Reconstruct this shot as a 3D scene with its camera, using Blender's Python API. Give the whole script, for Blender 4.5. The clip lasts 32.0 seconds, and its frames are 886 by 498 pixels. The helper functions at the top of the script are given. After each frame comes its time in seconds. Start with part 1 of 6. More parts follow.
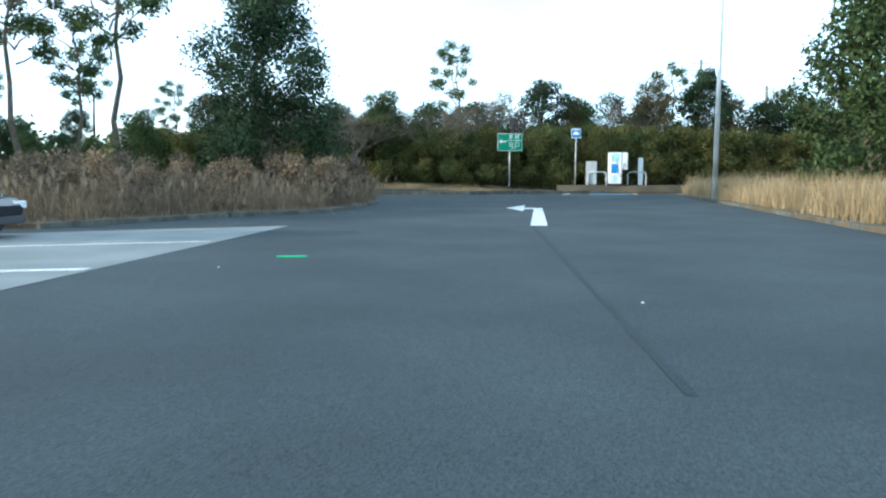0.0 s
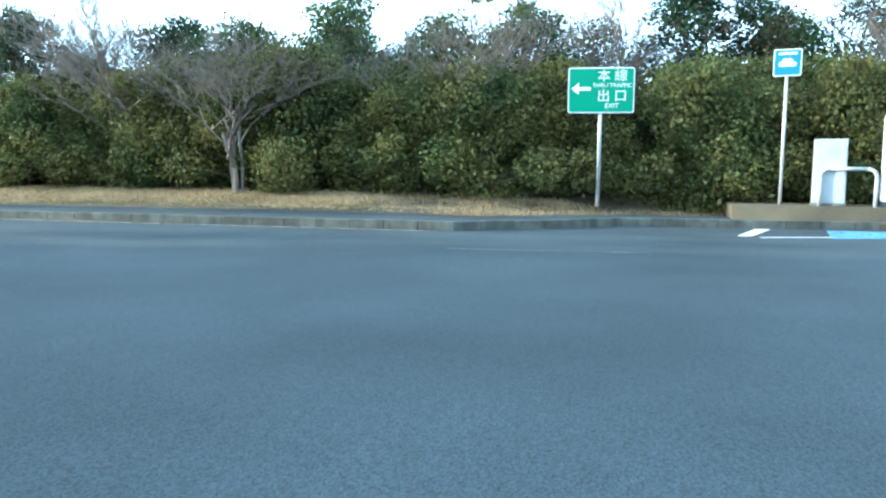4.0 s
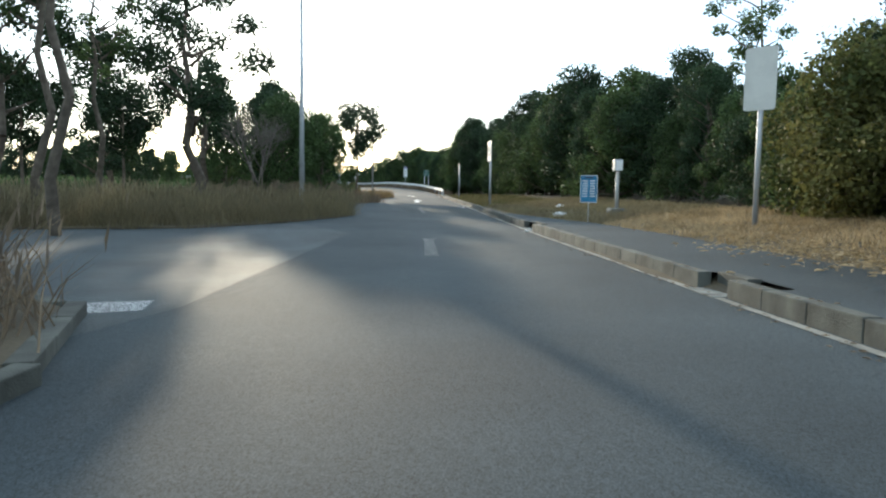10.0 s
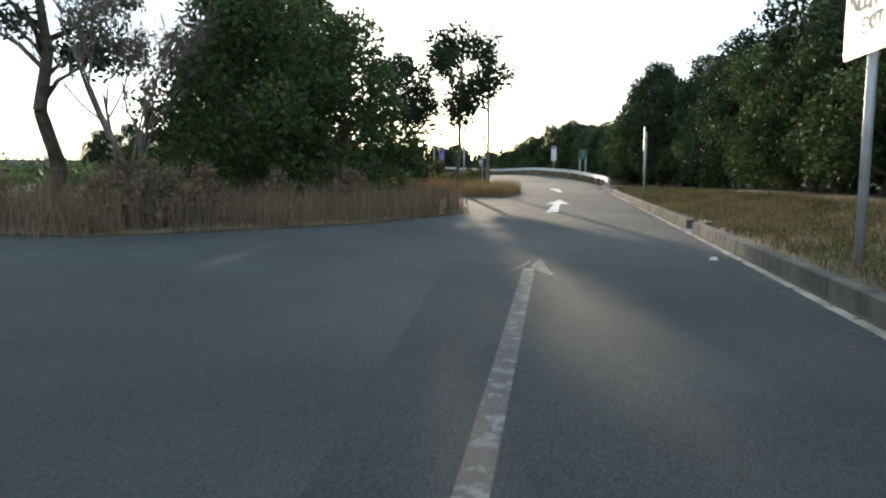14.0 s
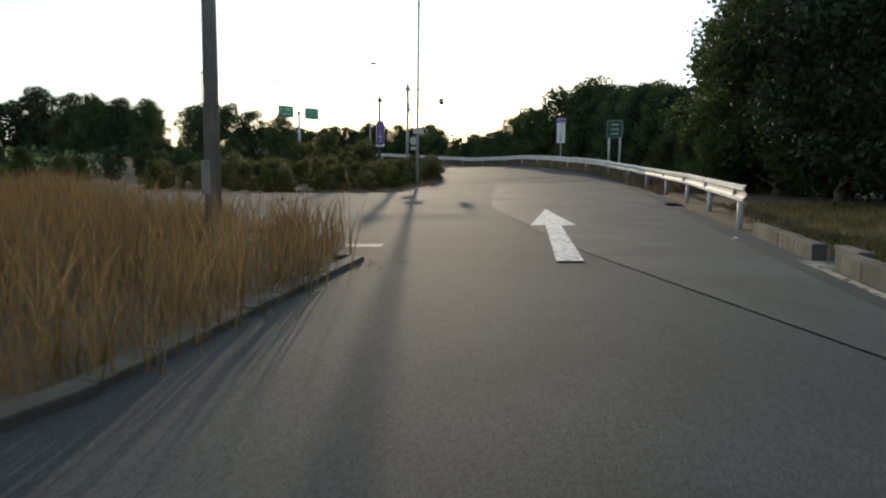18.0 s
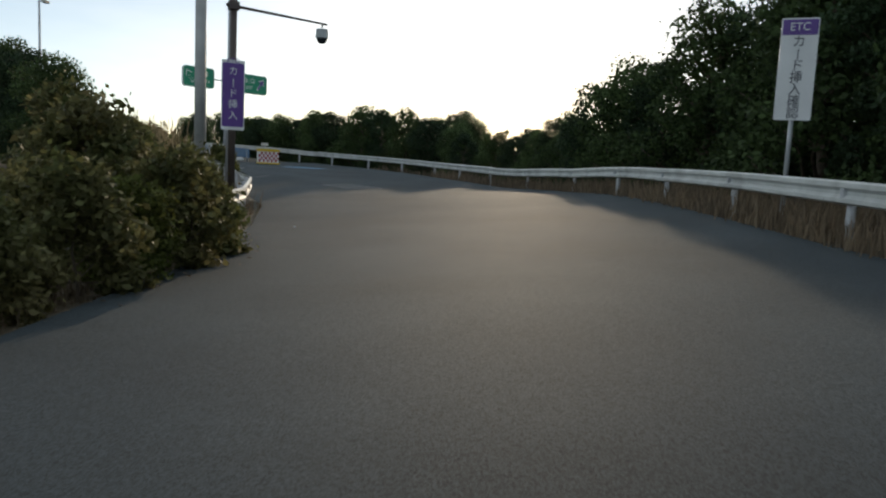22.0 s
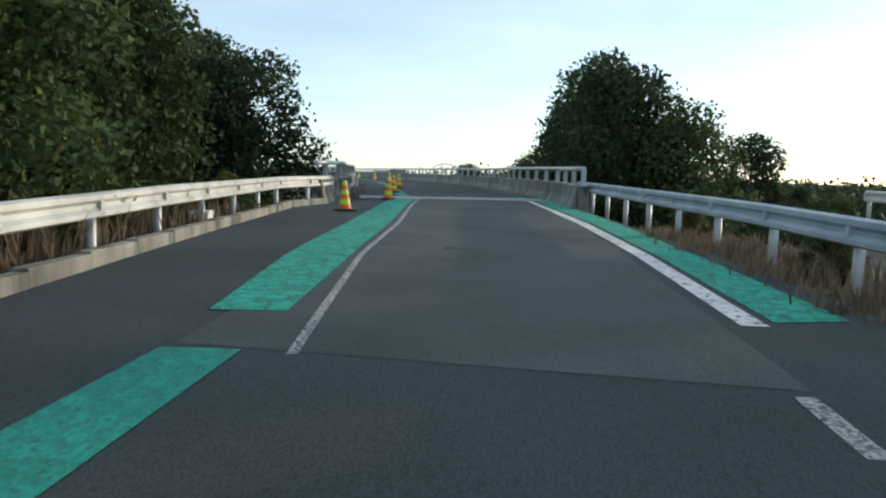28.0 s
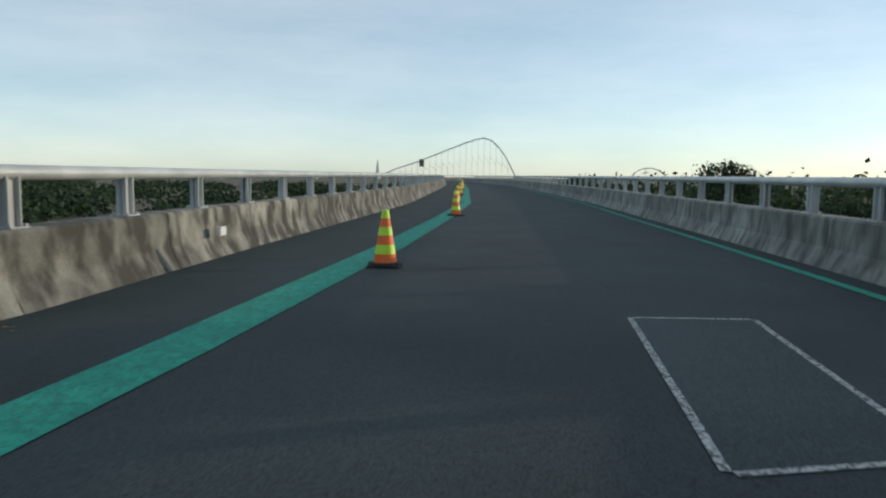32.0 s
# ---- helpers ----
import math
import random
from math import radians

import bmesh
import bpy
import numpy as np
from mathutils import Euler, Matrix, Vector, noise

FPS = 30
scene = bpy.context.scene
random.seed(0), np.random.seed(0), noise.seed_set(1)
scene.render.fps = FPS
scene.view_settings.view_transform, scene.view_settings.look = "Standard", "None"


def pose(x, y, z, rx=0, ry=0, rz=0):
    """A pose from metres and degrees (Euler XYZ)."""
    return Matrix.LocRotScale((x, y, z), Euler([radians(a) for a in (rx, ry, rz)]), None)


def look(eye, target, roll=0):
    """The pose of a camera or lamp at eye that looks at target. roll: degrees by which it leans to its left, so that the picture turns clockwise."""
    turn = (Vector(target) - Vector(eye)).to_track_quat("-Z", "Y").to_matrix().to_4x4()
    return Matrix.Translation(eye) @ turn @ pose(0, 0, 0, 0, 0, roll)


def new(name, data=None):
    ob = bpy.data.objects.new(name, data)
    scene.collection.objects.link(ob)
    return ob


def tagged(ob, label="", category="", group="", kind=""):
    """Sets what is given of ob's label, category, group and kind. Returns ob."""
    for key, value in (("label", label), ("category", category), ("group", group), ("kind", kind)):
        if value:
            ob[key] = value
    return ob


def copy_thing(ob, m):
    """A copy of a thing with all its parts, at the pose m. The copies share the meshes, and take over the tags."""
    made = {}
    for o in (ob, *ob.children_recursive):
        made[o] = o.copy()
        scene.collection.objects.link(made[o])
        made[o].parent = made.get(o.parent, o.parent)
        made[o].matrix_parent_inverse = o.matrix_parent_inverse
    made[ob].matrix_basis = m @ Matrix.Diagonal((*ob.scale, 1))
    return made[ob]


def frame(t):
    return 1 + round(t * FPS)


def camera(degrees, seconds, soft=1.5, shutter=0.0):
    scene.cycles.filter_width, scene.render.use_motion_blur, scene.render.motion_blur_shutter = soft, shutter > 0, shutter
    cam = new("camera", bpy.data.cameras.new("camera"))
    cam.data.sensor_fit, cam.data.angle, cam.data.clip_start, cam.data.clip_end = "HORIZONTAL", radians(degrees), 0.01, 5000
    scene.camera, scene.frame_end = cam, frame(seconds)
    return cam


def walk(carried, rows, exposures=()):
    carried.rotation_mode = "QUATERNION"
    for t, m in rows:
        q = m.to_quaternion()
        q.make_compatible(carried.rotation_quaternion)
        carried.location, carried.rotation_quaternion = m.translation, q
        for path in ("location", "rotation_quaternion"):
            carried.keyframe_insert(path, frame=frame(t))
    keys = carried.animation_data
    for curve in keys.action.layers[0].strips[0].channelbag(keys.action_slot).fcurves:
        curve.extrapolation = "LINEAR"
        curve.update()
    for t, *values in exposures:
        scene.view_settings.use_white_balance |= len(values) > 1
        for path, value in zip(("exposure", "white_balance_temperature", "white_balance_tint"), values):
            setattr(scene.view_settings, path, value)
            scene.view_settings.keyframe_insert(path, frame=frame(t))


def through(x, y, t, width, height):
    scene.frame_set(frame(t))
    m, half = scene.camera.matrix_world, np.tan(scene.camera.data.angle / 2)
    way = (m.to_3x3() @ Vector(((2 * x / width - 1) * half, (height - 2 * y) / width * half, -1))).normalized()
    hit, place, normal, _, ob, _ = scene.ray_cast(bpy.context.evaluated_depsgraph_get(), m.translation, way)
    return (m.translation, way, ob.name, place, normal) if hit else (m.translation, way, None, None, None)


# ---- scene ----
cam = camera(62.6, 32.0, soft=2.2, shutter=0.07)
PATH = [
    (0, (0.00, 0.00, 1.22), (-0.46, 9.94, 0.21), 0.13),
    (0.5, (0.59, 4.58, 1.21), (0.12, 14.52, 0.21), 0.26),
    (1, (1.12, 9.17, 1.20), (0.62, 19.11, 0.19), 0.31),
    (1.5, (1.58, 13.49, 1.18), (1.03, 23.43, 0.20), 0.42),
    (2, (1.95, 17.54, 1.17), (1.32, 27.47, 0.18), 0.58),
    (2.5, (2.20, 21.26, 1.17), (1.50, 31.19, 0.19), 0.78),
    (4.5, (3.73, 32.36, 1.18), (0.27, 41.69, 0.19), 0.35),
    (5, (3.20, 33.89, 1.18), (-0.84, 42.98, 0.22), 0.22),
    (5.5, (2.58, 35.14, 1.19), (-2.18, 43.89, 0.27), 0.28),
    (6, (1.92, 36.17, 1.19), (-3.53, 44.50, 0.28), 0.55),
    (6.5, (1.30, 36.93, 1.22), (-4.77, 44.82, 0.30), 0.75),
    (7, (0.65, 37.62, 1.22), (-6.00, 45.02, 0.29), 0.97),
    (7.5, (-0.06, 38.19, 1.24), (-7.26, 45.07, 0.30), 1.37),
    (8, (-1.10, 38.93, 1.25), (-9.01, 44.98, 0.35), 1.28),
    (8.5, (-2.50, 39.66, 1.24), (-11.27, 44.39, 0.33), 0.78),
    (9, (-4.10, 40.21, 1.22), (-13.52, 43.45, 0.33), 0.84),
    (9.5, (-6.23, 40.65, 1.20), (-16.07, 42.20, 0.34), 0.62),
    (10, (-8.88, 41.03, 1.21), (-18.84, 41.30, 0.34), 0.77),
    (10.5, (-11.58, 41.32, 1.21), (-21.53, 40.90, 0.33), 1.21),
    (11, (-14.68, 41.55, 1.21), (-24.60, 40.69, 0.32), 1.35),
    (11.5, (-17.99, 41.61, 1.21), (-27.86, 40.26, 0.30), 0.96),
    (12, (-21.69, 41.54, 1.23), (-31.48, 39.75, 0.28), 0.43),
    (12.5, (-25.63, 41.45, 1.21), (-35.38, 39.44, 0.27), 0.68),
    (13, (-29.69, 41.41, 1.17), (-39.43, 39.36, 0.14), 1.39),
    (13.5, (-33.86, 41.42, 1.17), (-43.61, 39.42, 0.16), 0.66),
    (14, (-38.28, 41.41, 1.19), (-48.05, 39.55, 0.12), 0.45),
    (14.5, (-43.10, 41.33, 1.11), (-52.87, 39.45, 0.07), 0.01),
    (16.5, (-57.72, 40.93, 1.14), (-67.46, 38.94, 0.04), 0.89),
    (17, (-62.41, 40.80, 1.20), (-72.14, 38.81, 0.07), 0.79),
    (17.5, (-67.11, 40.59, 1.17), (-76.83, 38.60, -0.01), 0.94),
    (18, (-72.18, 40.46, 1.13), (-81.90, 38.45, -0.07), 0.79),
    (18.5, (-76.96, 40.28, 1.15), (-86.67, 38.24, -0.06), 0.07),
    (19, (-81.67, 40.15, 1.22), (-91.39, 38.12, 0.07), 0.05),
    (19.5, (-86.15, 39.85, 1.25), (-95.87, 37.78, 0.12), 0.40),
    (20, (-90.48, 39.40, 1.25), (-100.18, 37.23, 0.14), 0.85),
    (20.5, (-94.79, 38.84, 1.26), (-104.46, 36.55, 0.15), 1.25),
    (21, (-99.03, 38.19, 1.28), (-108.66, 35.76, 0.17), 1.75),
    (21.5, (-103.21, 37.52, 1.33), (-112.80, 34.91, 0.24), 2.13),
    (22, (-107.34, 36.74, 1.40), (-116.78, 33.64, 0.28), 2.79),
    (22.5, (-111.36, 35.67, 1.47), (-120.57, 31.95, 0.29), 3.88),
    (23, (-115.31, 34.33, 1.53), (-124.26, 30.03, 0.37), 4.61),
    (23.5, (-119.12, 32.74, 1.55), (-127.77, 27.87, 0.37), 5.26),
    (24, (-122.74, 31.06, 1.53), (-131.09, 25.70, 0.26), 5.51),
    (24.5, (-126.05, 29.32, 1.52), (-133.84, 23.16, 0.31), 4.89),
    (25, (-128.97, 27.18, 1.56), (-136.00, 20.15, 0.44), 3.62),
    (25.5, (-131.81, 24.75, 1.61), (-138.05, 17.01, 0.53), 2.23),
    (27.5, (-142.83, 6.40, 2.48), (-146.95, -2.66, 1.44), 0.52),
    (28, (-145.10, 2.41, 2.73), (-148.55, -6.92, 1.70), 1.47),
    (28.5, (-147.24, -2.16, 2.86), (-150.08, -11.69, 1.78), 1.47),
    (29, (-149.28, -6.77, 2.88), (-151.54, -16.45, 1.85), 0.90),
    (29.5, (-151.17, -11.44, 2.91), (-152.92, -21.24, 1.92), 0.11),
    (30, (-152.94, -16.48, 2.96), (-154.56, -26.31, 2.04), 2.08),
    (30.5, (-154.70, -21.67, 3.10), (-156.11, -31.54, 2.28), 0.85),
    (31, (-156.36, -26.86, 3.12), (-157.56, -36.75, 2.24), 0.96),
    (31.5, (-157.91, -32.44, 3.12), (-158.92, -42.34, 2.10), 0.84),
    (32, (-159.37, -38.13, 3.12), (-160.19, -48.04, 2.12), 0.77),]
walk(cam, [(t, look(eye, target, roll)) for t, eye, target, roll in PATH], EXPOSE := [
    (0.0, 0.95, 5600, 1), (2.5, 1.05, 5500, 0), (4.5, 2.15, 5250, -4), (6.2, 2.30, 5500, 0), (7.5, 1.75, 5750, 3), (9.0, 1.00, 6000, 4), (10.5, 0.55, 6200, 6),
    (13.0, 0.50, 6500, 9), (16.5, 0.15, 6650, 10), (18.0, -0.30, 6750, 10), (20.0, -0.80, 6850, 11), (22.5, -0.45, 6750, 10), (24.0, 0.05, 6300, 7), (25.5, 0.15, 6050, 5),
    (27.5, -0.15, 6400, 8), (29.0, -0.13, 6400, 7), (30.0, -0.55, 6350, 6), (32.0, -0.55, 6350, 7)])

# ---- light: low western sun behind thin cloud, pale sky ----
SUN_YAW, SUN_UP = 103.3, 9.6
world = bpy.data.worlds.new("sky")
scene.world = world
world.use_nodes = True
wn = world.node_tree
sky = wn.nodes.new("ShaderNodeTexSky")
sky.sky_type, sky.sun_disc = "NISHITA", False
sky.sun_elevation, sky.sun_rotation = radians(SUN_UP), radians(-SUN_YAW)
sky.air_density, sky.dust_density, sky.ozone_density = 0.7, 0.4, 1.5
# thin high cloud, drawn out in streaks
turn = wn.nodes.new("ShaderNodeTexCoord")
flat = wn.nodes.new("ShaderNodeMapping")
flat.inputs["Scale"].default_value = (1.6, 1.6, 7.0)
cloud = wn.nodes.new("ShaderNodeTexNoise")
cloud.inputs["Scale"].default_value, cloud.inputs["Detail"].default_value, cloud.inputs["Roughness"].default_value = 1.7, 7, 0.6
tone = wn.nodes.new("ShaderNodeMix")
tone.data_type = "RGBA"
tone.inputs[6].default_value, tone.inputs[7].default_value = (2.6, 3.15, 3.3, 1), (4.5, 4.6, 4.5, 1)
fade = wn.nodes.new("ShaderNodeMapRange")
fade.inputs[1].default_value, fade.inputs[2].default_value = 0.3, 0.78
wn.links.new(turn.outputs["Generated"], flat.inputs[0])
wn.links.new(flat.outputs[0], cloud.inputs["Vector"])
wn.links.new(cloud.outputs["Fac"], fade.inputs[0])
wn.links.new(fade.outputs[0], tone.inputs[0])
veil = wn.nodes.new("ShaderNodeMix")
veil.data_type, veil.blend_type = "RGBA", "ADD"
veil.inputs[0].default_value = 1.0
wn.links.new(sky.outputs[0], veil.inputs[6])
wn.links.new(tone.outputs[2], veil.inputs[7])
wn.links.new(veil.outputs[2], wn.nodes["Background"].inputs[0])
wn.nodes["Background"].inputs[1].default_value = 0.15
sun_data = bpy.data.lights.new("sun", "SUN")
sun_data.energy, sun_data.angle, sun_data.color = 3.0, radians(0.6), (1.0, 0.82, 0.6)
sun = new("sun", sun_data)
way = Vector((-math.sin(radians(SUN_YAW)) * math.cos(radians(SUN_UP)), math.cos(radians(SUN_YAW)) * math.cos(radians(SUN_UP)), math.sin(radians(SUN_UP))))
sun.matrix_world = look(way * 100, (0, 0, 0))


# ---- materials ----
def mat(name, colour, rough=0.7, metal=0.0, vary=0.25, scale=6.0, grain=60.0, bump=0.2, second=None, spec=0.5, by_island=0.0, by_object=0.0, stain=0.0, clear=0.0, through=0.0, streak=(1, 1, 0.25), from_to=(0.48, 0.66)):
    """A procedural surface: colour broken at a large and a small scale, with relief and wear."""
    m = bpy.data.materials.new(name)
    m.use_nodes = True
    n, l = m.node_tree.nodes, m.node_tree.links
    b = n["Principled BSDF"]
    b.inputs["Metallic"].default_value = metal
    b.inputs["Specular IOR Level"].default_value = spec
    co = n.new("ShaderNodeTexCoord")
    big, fine = n.new("ShaderNodeTexNoise"), n.new("ShaderNodeTexNoise")
    big.inputs["Scale"].default_value, big.inputs["Detail"].default_value = scale, 4
    fine.inputs["Scale"].default_value, fine.inputs["Detail"].default_value = grain, 3
    geo = n.new("ShaderNodeNewGeometry")
    for q in (big, fine):
        l.new(geo.outputs["Position"], q.inputs["Vector"])
    dark = [c * (1 - vary) for c in colour]
    light = [min(1, c * (1 + vary)) for c in colour] if second is None else second
    mix = n.new("ShaderNodeMix")
    mix.data_type = "RGBA"
    mix.inputs[6].default_value, mix.inputs[7].default_value = (*dark, 1), (*light, 1)
    ramp = n.new("ShaderNodeMapRange")
    ramp.inputs[1].default_value, ramp.inputs[2].default_value = 0.32, 0.68
    l.new(big.outputs["Fac"], ramp.inputs[0])
    l.new(ramp.outputs[0], mix.inputs[0])
    out = mix.outputs[2]
    hsv = n.new("ShaderNodeHueSaturation")
    add = n.new("ShaderNodeMath")
    add.operation = "MULTIPLY_ADD"
    l.new(fine.outputs["Fac"], add.inputs[0])
    add.inputs[1].default_value, add.inputs[2].default_value = vary * 1.6, 1 - vary * 0.8
    value = add.outputs[0]
    for on, socket in ((by_island, geo.outputs["Random Per Island"]), (by_object, None)):
        if on:
            if socket is None:
                socket = n.new("ShaderNodeObjectInfo").outputs["Random"]
            mul = n.new("ShaderNodeMath")
            mul.operation = "MULTIPLY_ADD"
            l.new(socket, mul.inputs[0])
            mul.inputs[1].default_value, mul.inputs[2].default_value = 2 * on, 1 - on
            both = n.new("ShaderNodeMath")
            both.operation = "MULTIPLY"
            l.new(value, both.inputs[0])
            l.new(mul.outputs[0], both.inputs[1])
            value = both.outputs[0]
    l.new(value, hsv.inputs["Value"])
    l.new(out, hsv.inputs["Color"])
    out = hsv.outputs[0]
    if stain:
        st, sr, sm = n.new("ShaderNodeTexNoise"), n.new("ShaderNodeMapRange"), n.new("ShaderNodeMix")
        mp = n.new("ShaderNodeMapping")
        mp.inputs["Scale"].default_value = streak
        l.new(geo.outputs["Position"], mp.inputs[0])
        l.new(mp.outputs[0], st.inputs["Vector"])
        st.inputs["Scale"].default_value, st.inputs["Detail"].default_value = 2.2, 6
        sr.inputs[1].default_value, sr.inputs[2].default_value = from_to
        sr.inputs[4].default_value = stain
        sm.data_type = "RGBA"
        sm.inputs[7].default_value = (colour[0] * 0.22, colour[1] * 0.21, colour[2] * 0.2, 1)
        l.new(st.outputs["Fac"], sr.inputs[0])
        l.new(sr.outputs[0], sm.inputs[0])
        l.new(out, sm.inputs[6])
        out = sm.outputs[2]
    l.new(out, b.inputs["Base Color"])
    rr = n.new("ShaderNodeMapRange")
    rr.inputs[3].default_value, rr.inputs[4].default_value = max(0.02, rough - 0.12), min(1, rough + 0.12)
    l.new(fine.outputs["Fac"], rr.inputs[0])
    l.new(rr.outputs[0], b.inputs["Roughness"])
    if bump:
        bp = n.new("ShaderNodeBump")
        bp.inputs["Strength"].default_value, bp.inputs["Distance"].default_value = bump, 0.02
        l.new(fine.outputs["Fac"], bp.inputs["Height"])
        l.new(bp.outputs[0], b.inputs["Normal"])
    if clear:
        b.inputs["Coat Weight"].default_value = clear
    if through:
        tr, ms = n.new("ShaderNodeBsdfTranslucent"), n.new("ShaderNodeMixShader")
        ms.inputs[0].default_value = through
        l.new(out, tr.inputs[0])
        l.new(b.outputs[0], ms.inputs[1])
        l.new(tr.outputs[0], ms.inputs[2])
        l.new(ms.outputs[0], n["Material Output"].inputs[0])
    return m


def paint_worn(name, colour, wear=0.5, scale=9.0, under=(0.06, 0.063, 0.065), rough=0.75, cracks=0.0):
    """Road paint with cracks and bare spots through which the asphalt shows."""
    m = mat(name, colour, rough, vary=0.12, scale=2.0, grain=90.0, bump=0.3)
    n, l = m.node_tree.nodes, m.node_tree.links
    b = n["Principled BSDF"]
    src = b.inputs["Base Color"].links[0].from_socket
    no, mr, mx = n.new("ShaderNodeTexNoise"), n.new("ShaderNodeMapRange"), n.new("ShaderNodeMix")
    no.inputs["Scale"].default_value, no.inputs["Detail"].default_value, no.inputs["Roughness"].default_value = scale, 8, 0.7
    geo = n.new("ShaderNodeNewGeometry")
    l.new(geo.outputs["Position"], no.inputs["Vector"])
    mr.inputs[1].default_value, mr.inputs[2].default_value = 0.62 - 0.25 * wear, 0.7 - 0.25 * wear
    mx.data_type = "RGBA"
    mx.inputs[7].default_value = (*under, 1)
    l.new(no.outputs["Fac"], mr.inputs[0])
    amount = mr.outputs[0]
    if cracks:
        vo, bend, cr, top = n.new("ShaderNodeTexVoronoi"), n.new("ShaderNodeVectorMath"), n.new("ShaderNodeMapRange"), n.new("ShaderNodeMath")
        vo.feature, vo.inputs["Scale"].default_value = "DISTANCE_TO_EDGE", cracks
        bend.operation, bend.inputs[1].default_value = "MULTIPLY_ADD", (0.5, 0.5, 0.5)
        l.new(no.outputs["Color"], bend.inputs[0])
        l.new(geo.outputs["Position"], bend.inputs[2])
        l.new(bend.outputs[0], vo.inputs["Vector"])
        cr.inputs[1].default_value, cr.inputs[2].default_value, cr.inputs[3].default_value, cr.inputs[4].default_value = 0.03, 0.085, 0.9, 0.0
        l.new(vo.outputs["Distance"], cr.inputs[0])
        top.operation = "MAXIMUM"
        l.new(amount, top.inputs[0])
        l.new(cr.outputs[0], top.inputs[1])
        amount = top.outputs[0]
    l.new(amount, mx.inputs[0])
    l.new(src, mx.inputs[6])
    l.new(mx.outputs[2], b.inputs["Base Color"])
    return m


def speckled(m, size=120.0, strength=0.8):
    """Pale and dark stone chips in an asphalt surface."""
    n, l = m.node_tree.nodes, m.node_tree.links
    b = n["Principled BSDF"]
    src = b.inputs["Base Color"].links[0].from_socket
    vo, mr, hs = n.new("ShaderNodeTexVoronoi"), n.new("ShaderNodeMapRange"), n.new("ShaderNodeHueSaturation")
    sep = n.new("ShaderNodeSeparateColor")
    vo.inputs["Scale"].default_value = size
    geo = n.new("ShaderNodeNewGeometry")
    l.new(geo.outputs["Position"], vo.inputs["Vector"])
    l.new(vo.outputs["Color"], sep.inputs[0])
    mr.inputs[1].default_value, mr.inputs[2].default_value = 0.0, 1.0
    mr.inputs[3].default_value, mr.inputs[4].default_value = 1 - strength * 0.6, 1 + strength * 0.6
    l.new(sep.outputs[0], mr.inputs[0])
    l.new(mr.outputs[0], hs.inputs["Value"])
    l.new(src, hs.inputs["Color"])
    l.new(hs.outputs[0], b.inputs["Base Color"])
    return m


ASPHALT = mat("asphalt", (0.045, 0.058, 0.064), 0.85, spec=0.26, vary=0.22, scale=0.35, grain=150.0, bump=0.25)
ASPHALT_OLD = mat("old_asphalt", (0.06, 0.073, 0.077), 0.78, spec=0.3, vary=0.25, scale=0.6, grain=120.0, bump=0.3)
ASPHALT_DARK = mat("dark_asphalt", (0.034, 0.046, 0.049), 0.85, spec=0.28, vary=0.18, scale=0.5, grain=150.0, bump=0.25)
CONCRETE_BAY = mat("pale_bay_surface", (0.2, 0.22, 0.22), 0.8, vary=0.15, scale=0.8, grain=50.0, bump=0.2)
WHITE_LINE = paint_worn("white_road_paint", (0.72, 0.73, 0.72), 0.36, 12.0)
FADED_LINE = paint_worn("faded_road_paint", (0.45, 0.46, 0.46), 0.6, 34.0)
GREEN_LINE = paint_worn("green_anti_skid_paint", (0.016, 0.4, 0.29), 0.2, 16.0, (0.008, 0.06, 0.048), rough=0.85, cracks=4.5)
GREEN_THIN = paint_worn("faded_green_paint", (0.016, 0.33, 0.24), 0.35, 26.0, (0.014, 0.13, 0.1), rough=0.85, cracks=6.0)
WORN_LINE = paint_worn("almost_gone_road_paint", (0.16, 0.168, 0.17), 0.85, 7.0)
PATCH = mat("pale_repair_asphalt", (0.098, 0.107, 0.108), 0.9, spec=0.25, vary=0.2, scale=1.5, grain=110.0, bump=0.3)
BLUE_LINE = paint_worn("faded_blue_paint", (0.12, 0.32, 0.52), 0.45, 4.0)
for surface in (ASPHALT, ASPHALT_OLD, ASPHALT_DARK):
    speckled(surface)
SOIL = mat("dry_grass_soil", (0.1, 0.08, 0.05), 0.95, vary=0.4, scale=0.7, grain=25.0, bump=0.8, second=(0.14, 0.11, 0.065))
KERB = mat("weathered_kerb_concrete", (0.1, 0.103, 0.087), 0.88, vary=0.3, scale=3.0, grain=60.0, bump=0.4, by_object=0.15, stain=0.5)
CONCRETE = mat("stained_concrete", (0.3, 0.29, 0.25), 0.88, vary=0.3, scale=1.5, grain=40.0, bump=0.35, by_object=0.08, stain=0.75)
CONCRETE_GRIMY = mat("grimy_barrier_concrete", (0.225, 0.22, 0.19), 0.9, vary=0.4, scale=2.5, grain=40.0, bump=0.4, by_object=0.28, stain=0.95, streak=(1.3, 1.3, 0.8), from_to=(0.42, 0.58))
CONCRETE_PALE = mat("pale_concrete", (0.22, 0.23, 0.21), 0.88, vary=0.3, scale=1.4, grain=40.0, bump=0.3, by_object=0.16, stain=0.75, streak=(2.2, 2.2, 0.7), from_to=(0.44, 0.64))
LEAF = mat("evergreen_leaf", (0.064, 0.098, 0.036), 0.68, vary=0.35, scale=0.8, grain=9.0, bump=0, by_island=0.45, by_object=0.2, spec=0.16, through=0.3)
LEAF_DARK = mat("dark_evergreen_leaf", (0.036, 0.06, 0.029), 0.68, vary=0.35, scale=0.8, grain=9.0, bump=0, by_island=0.45, by_object=0.2, spec=0.16, through=0.25)
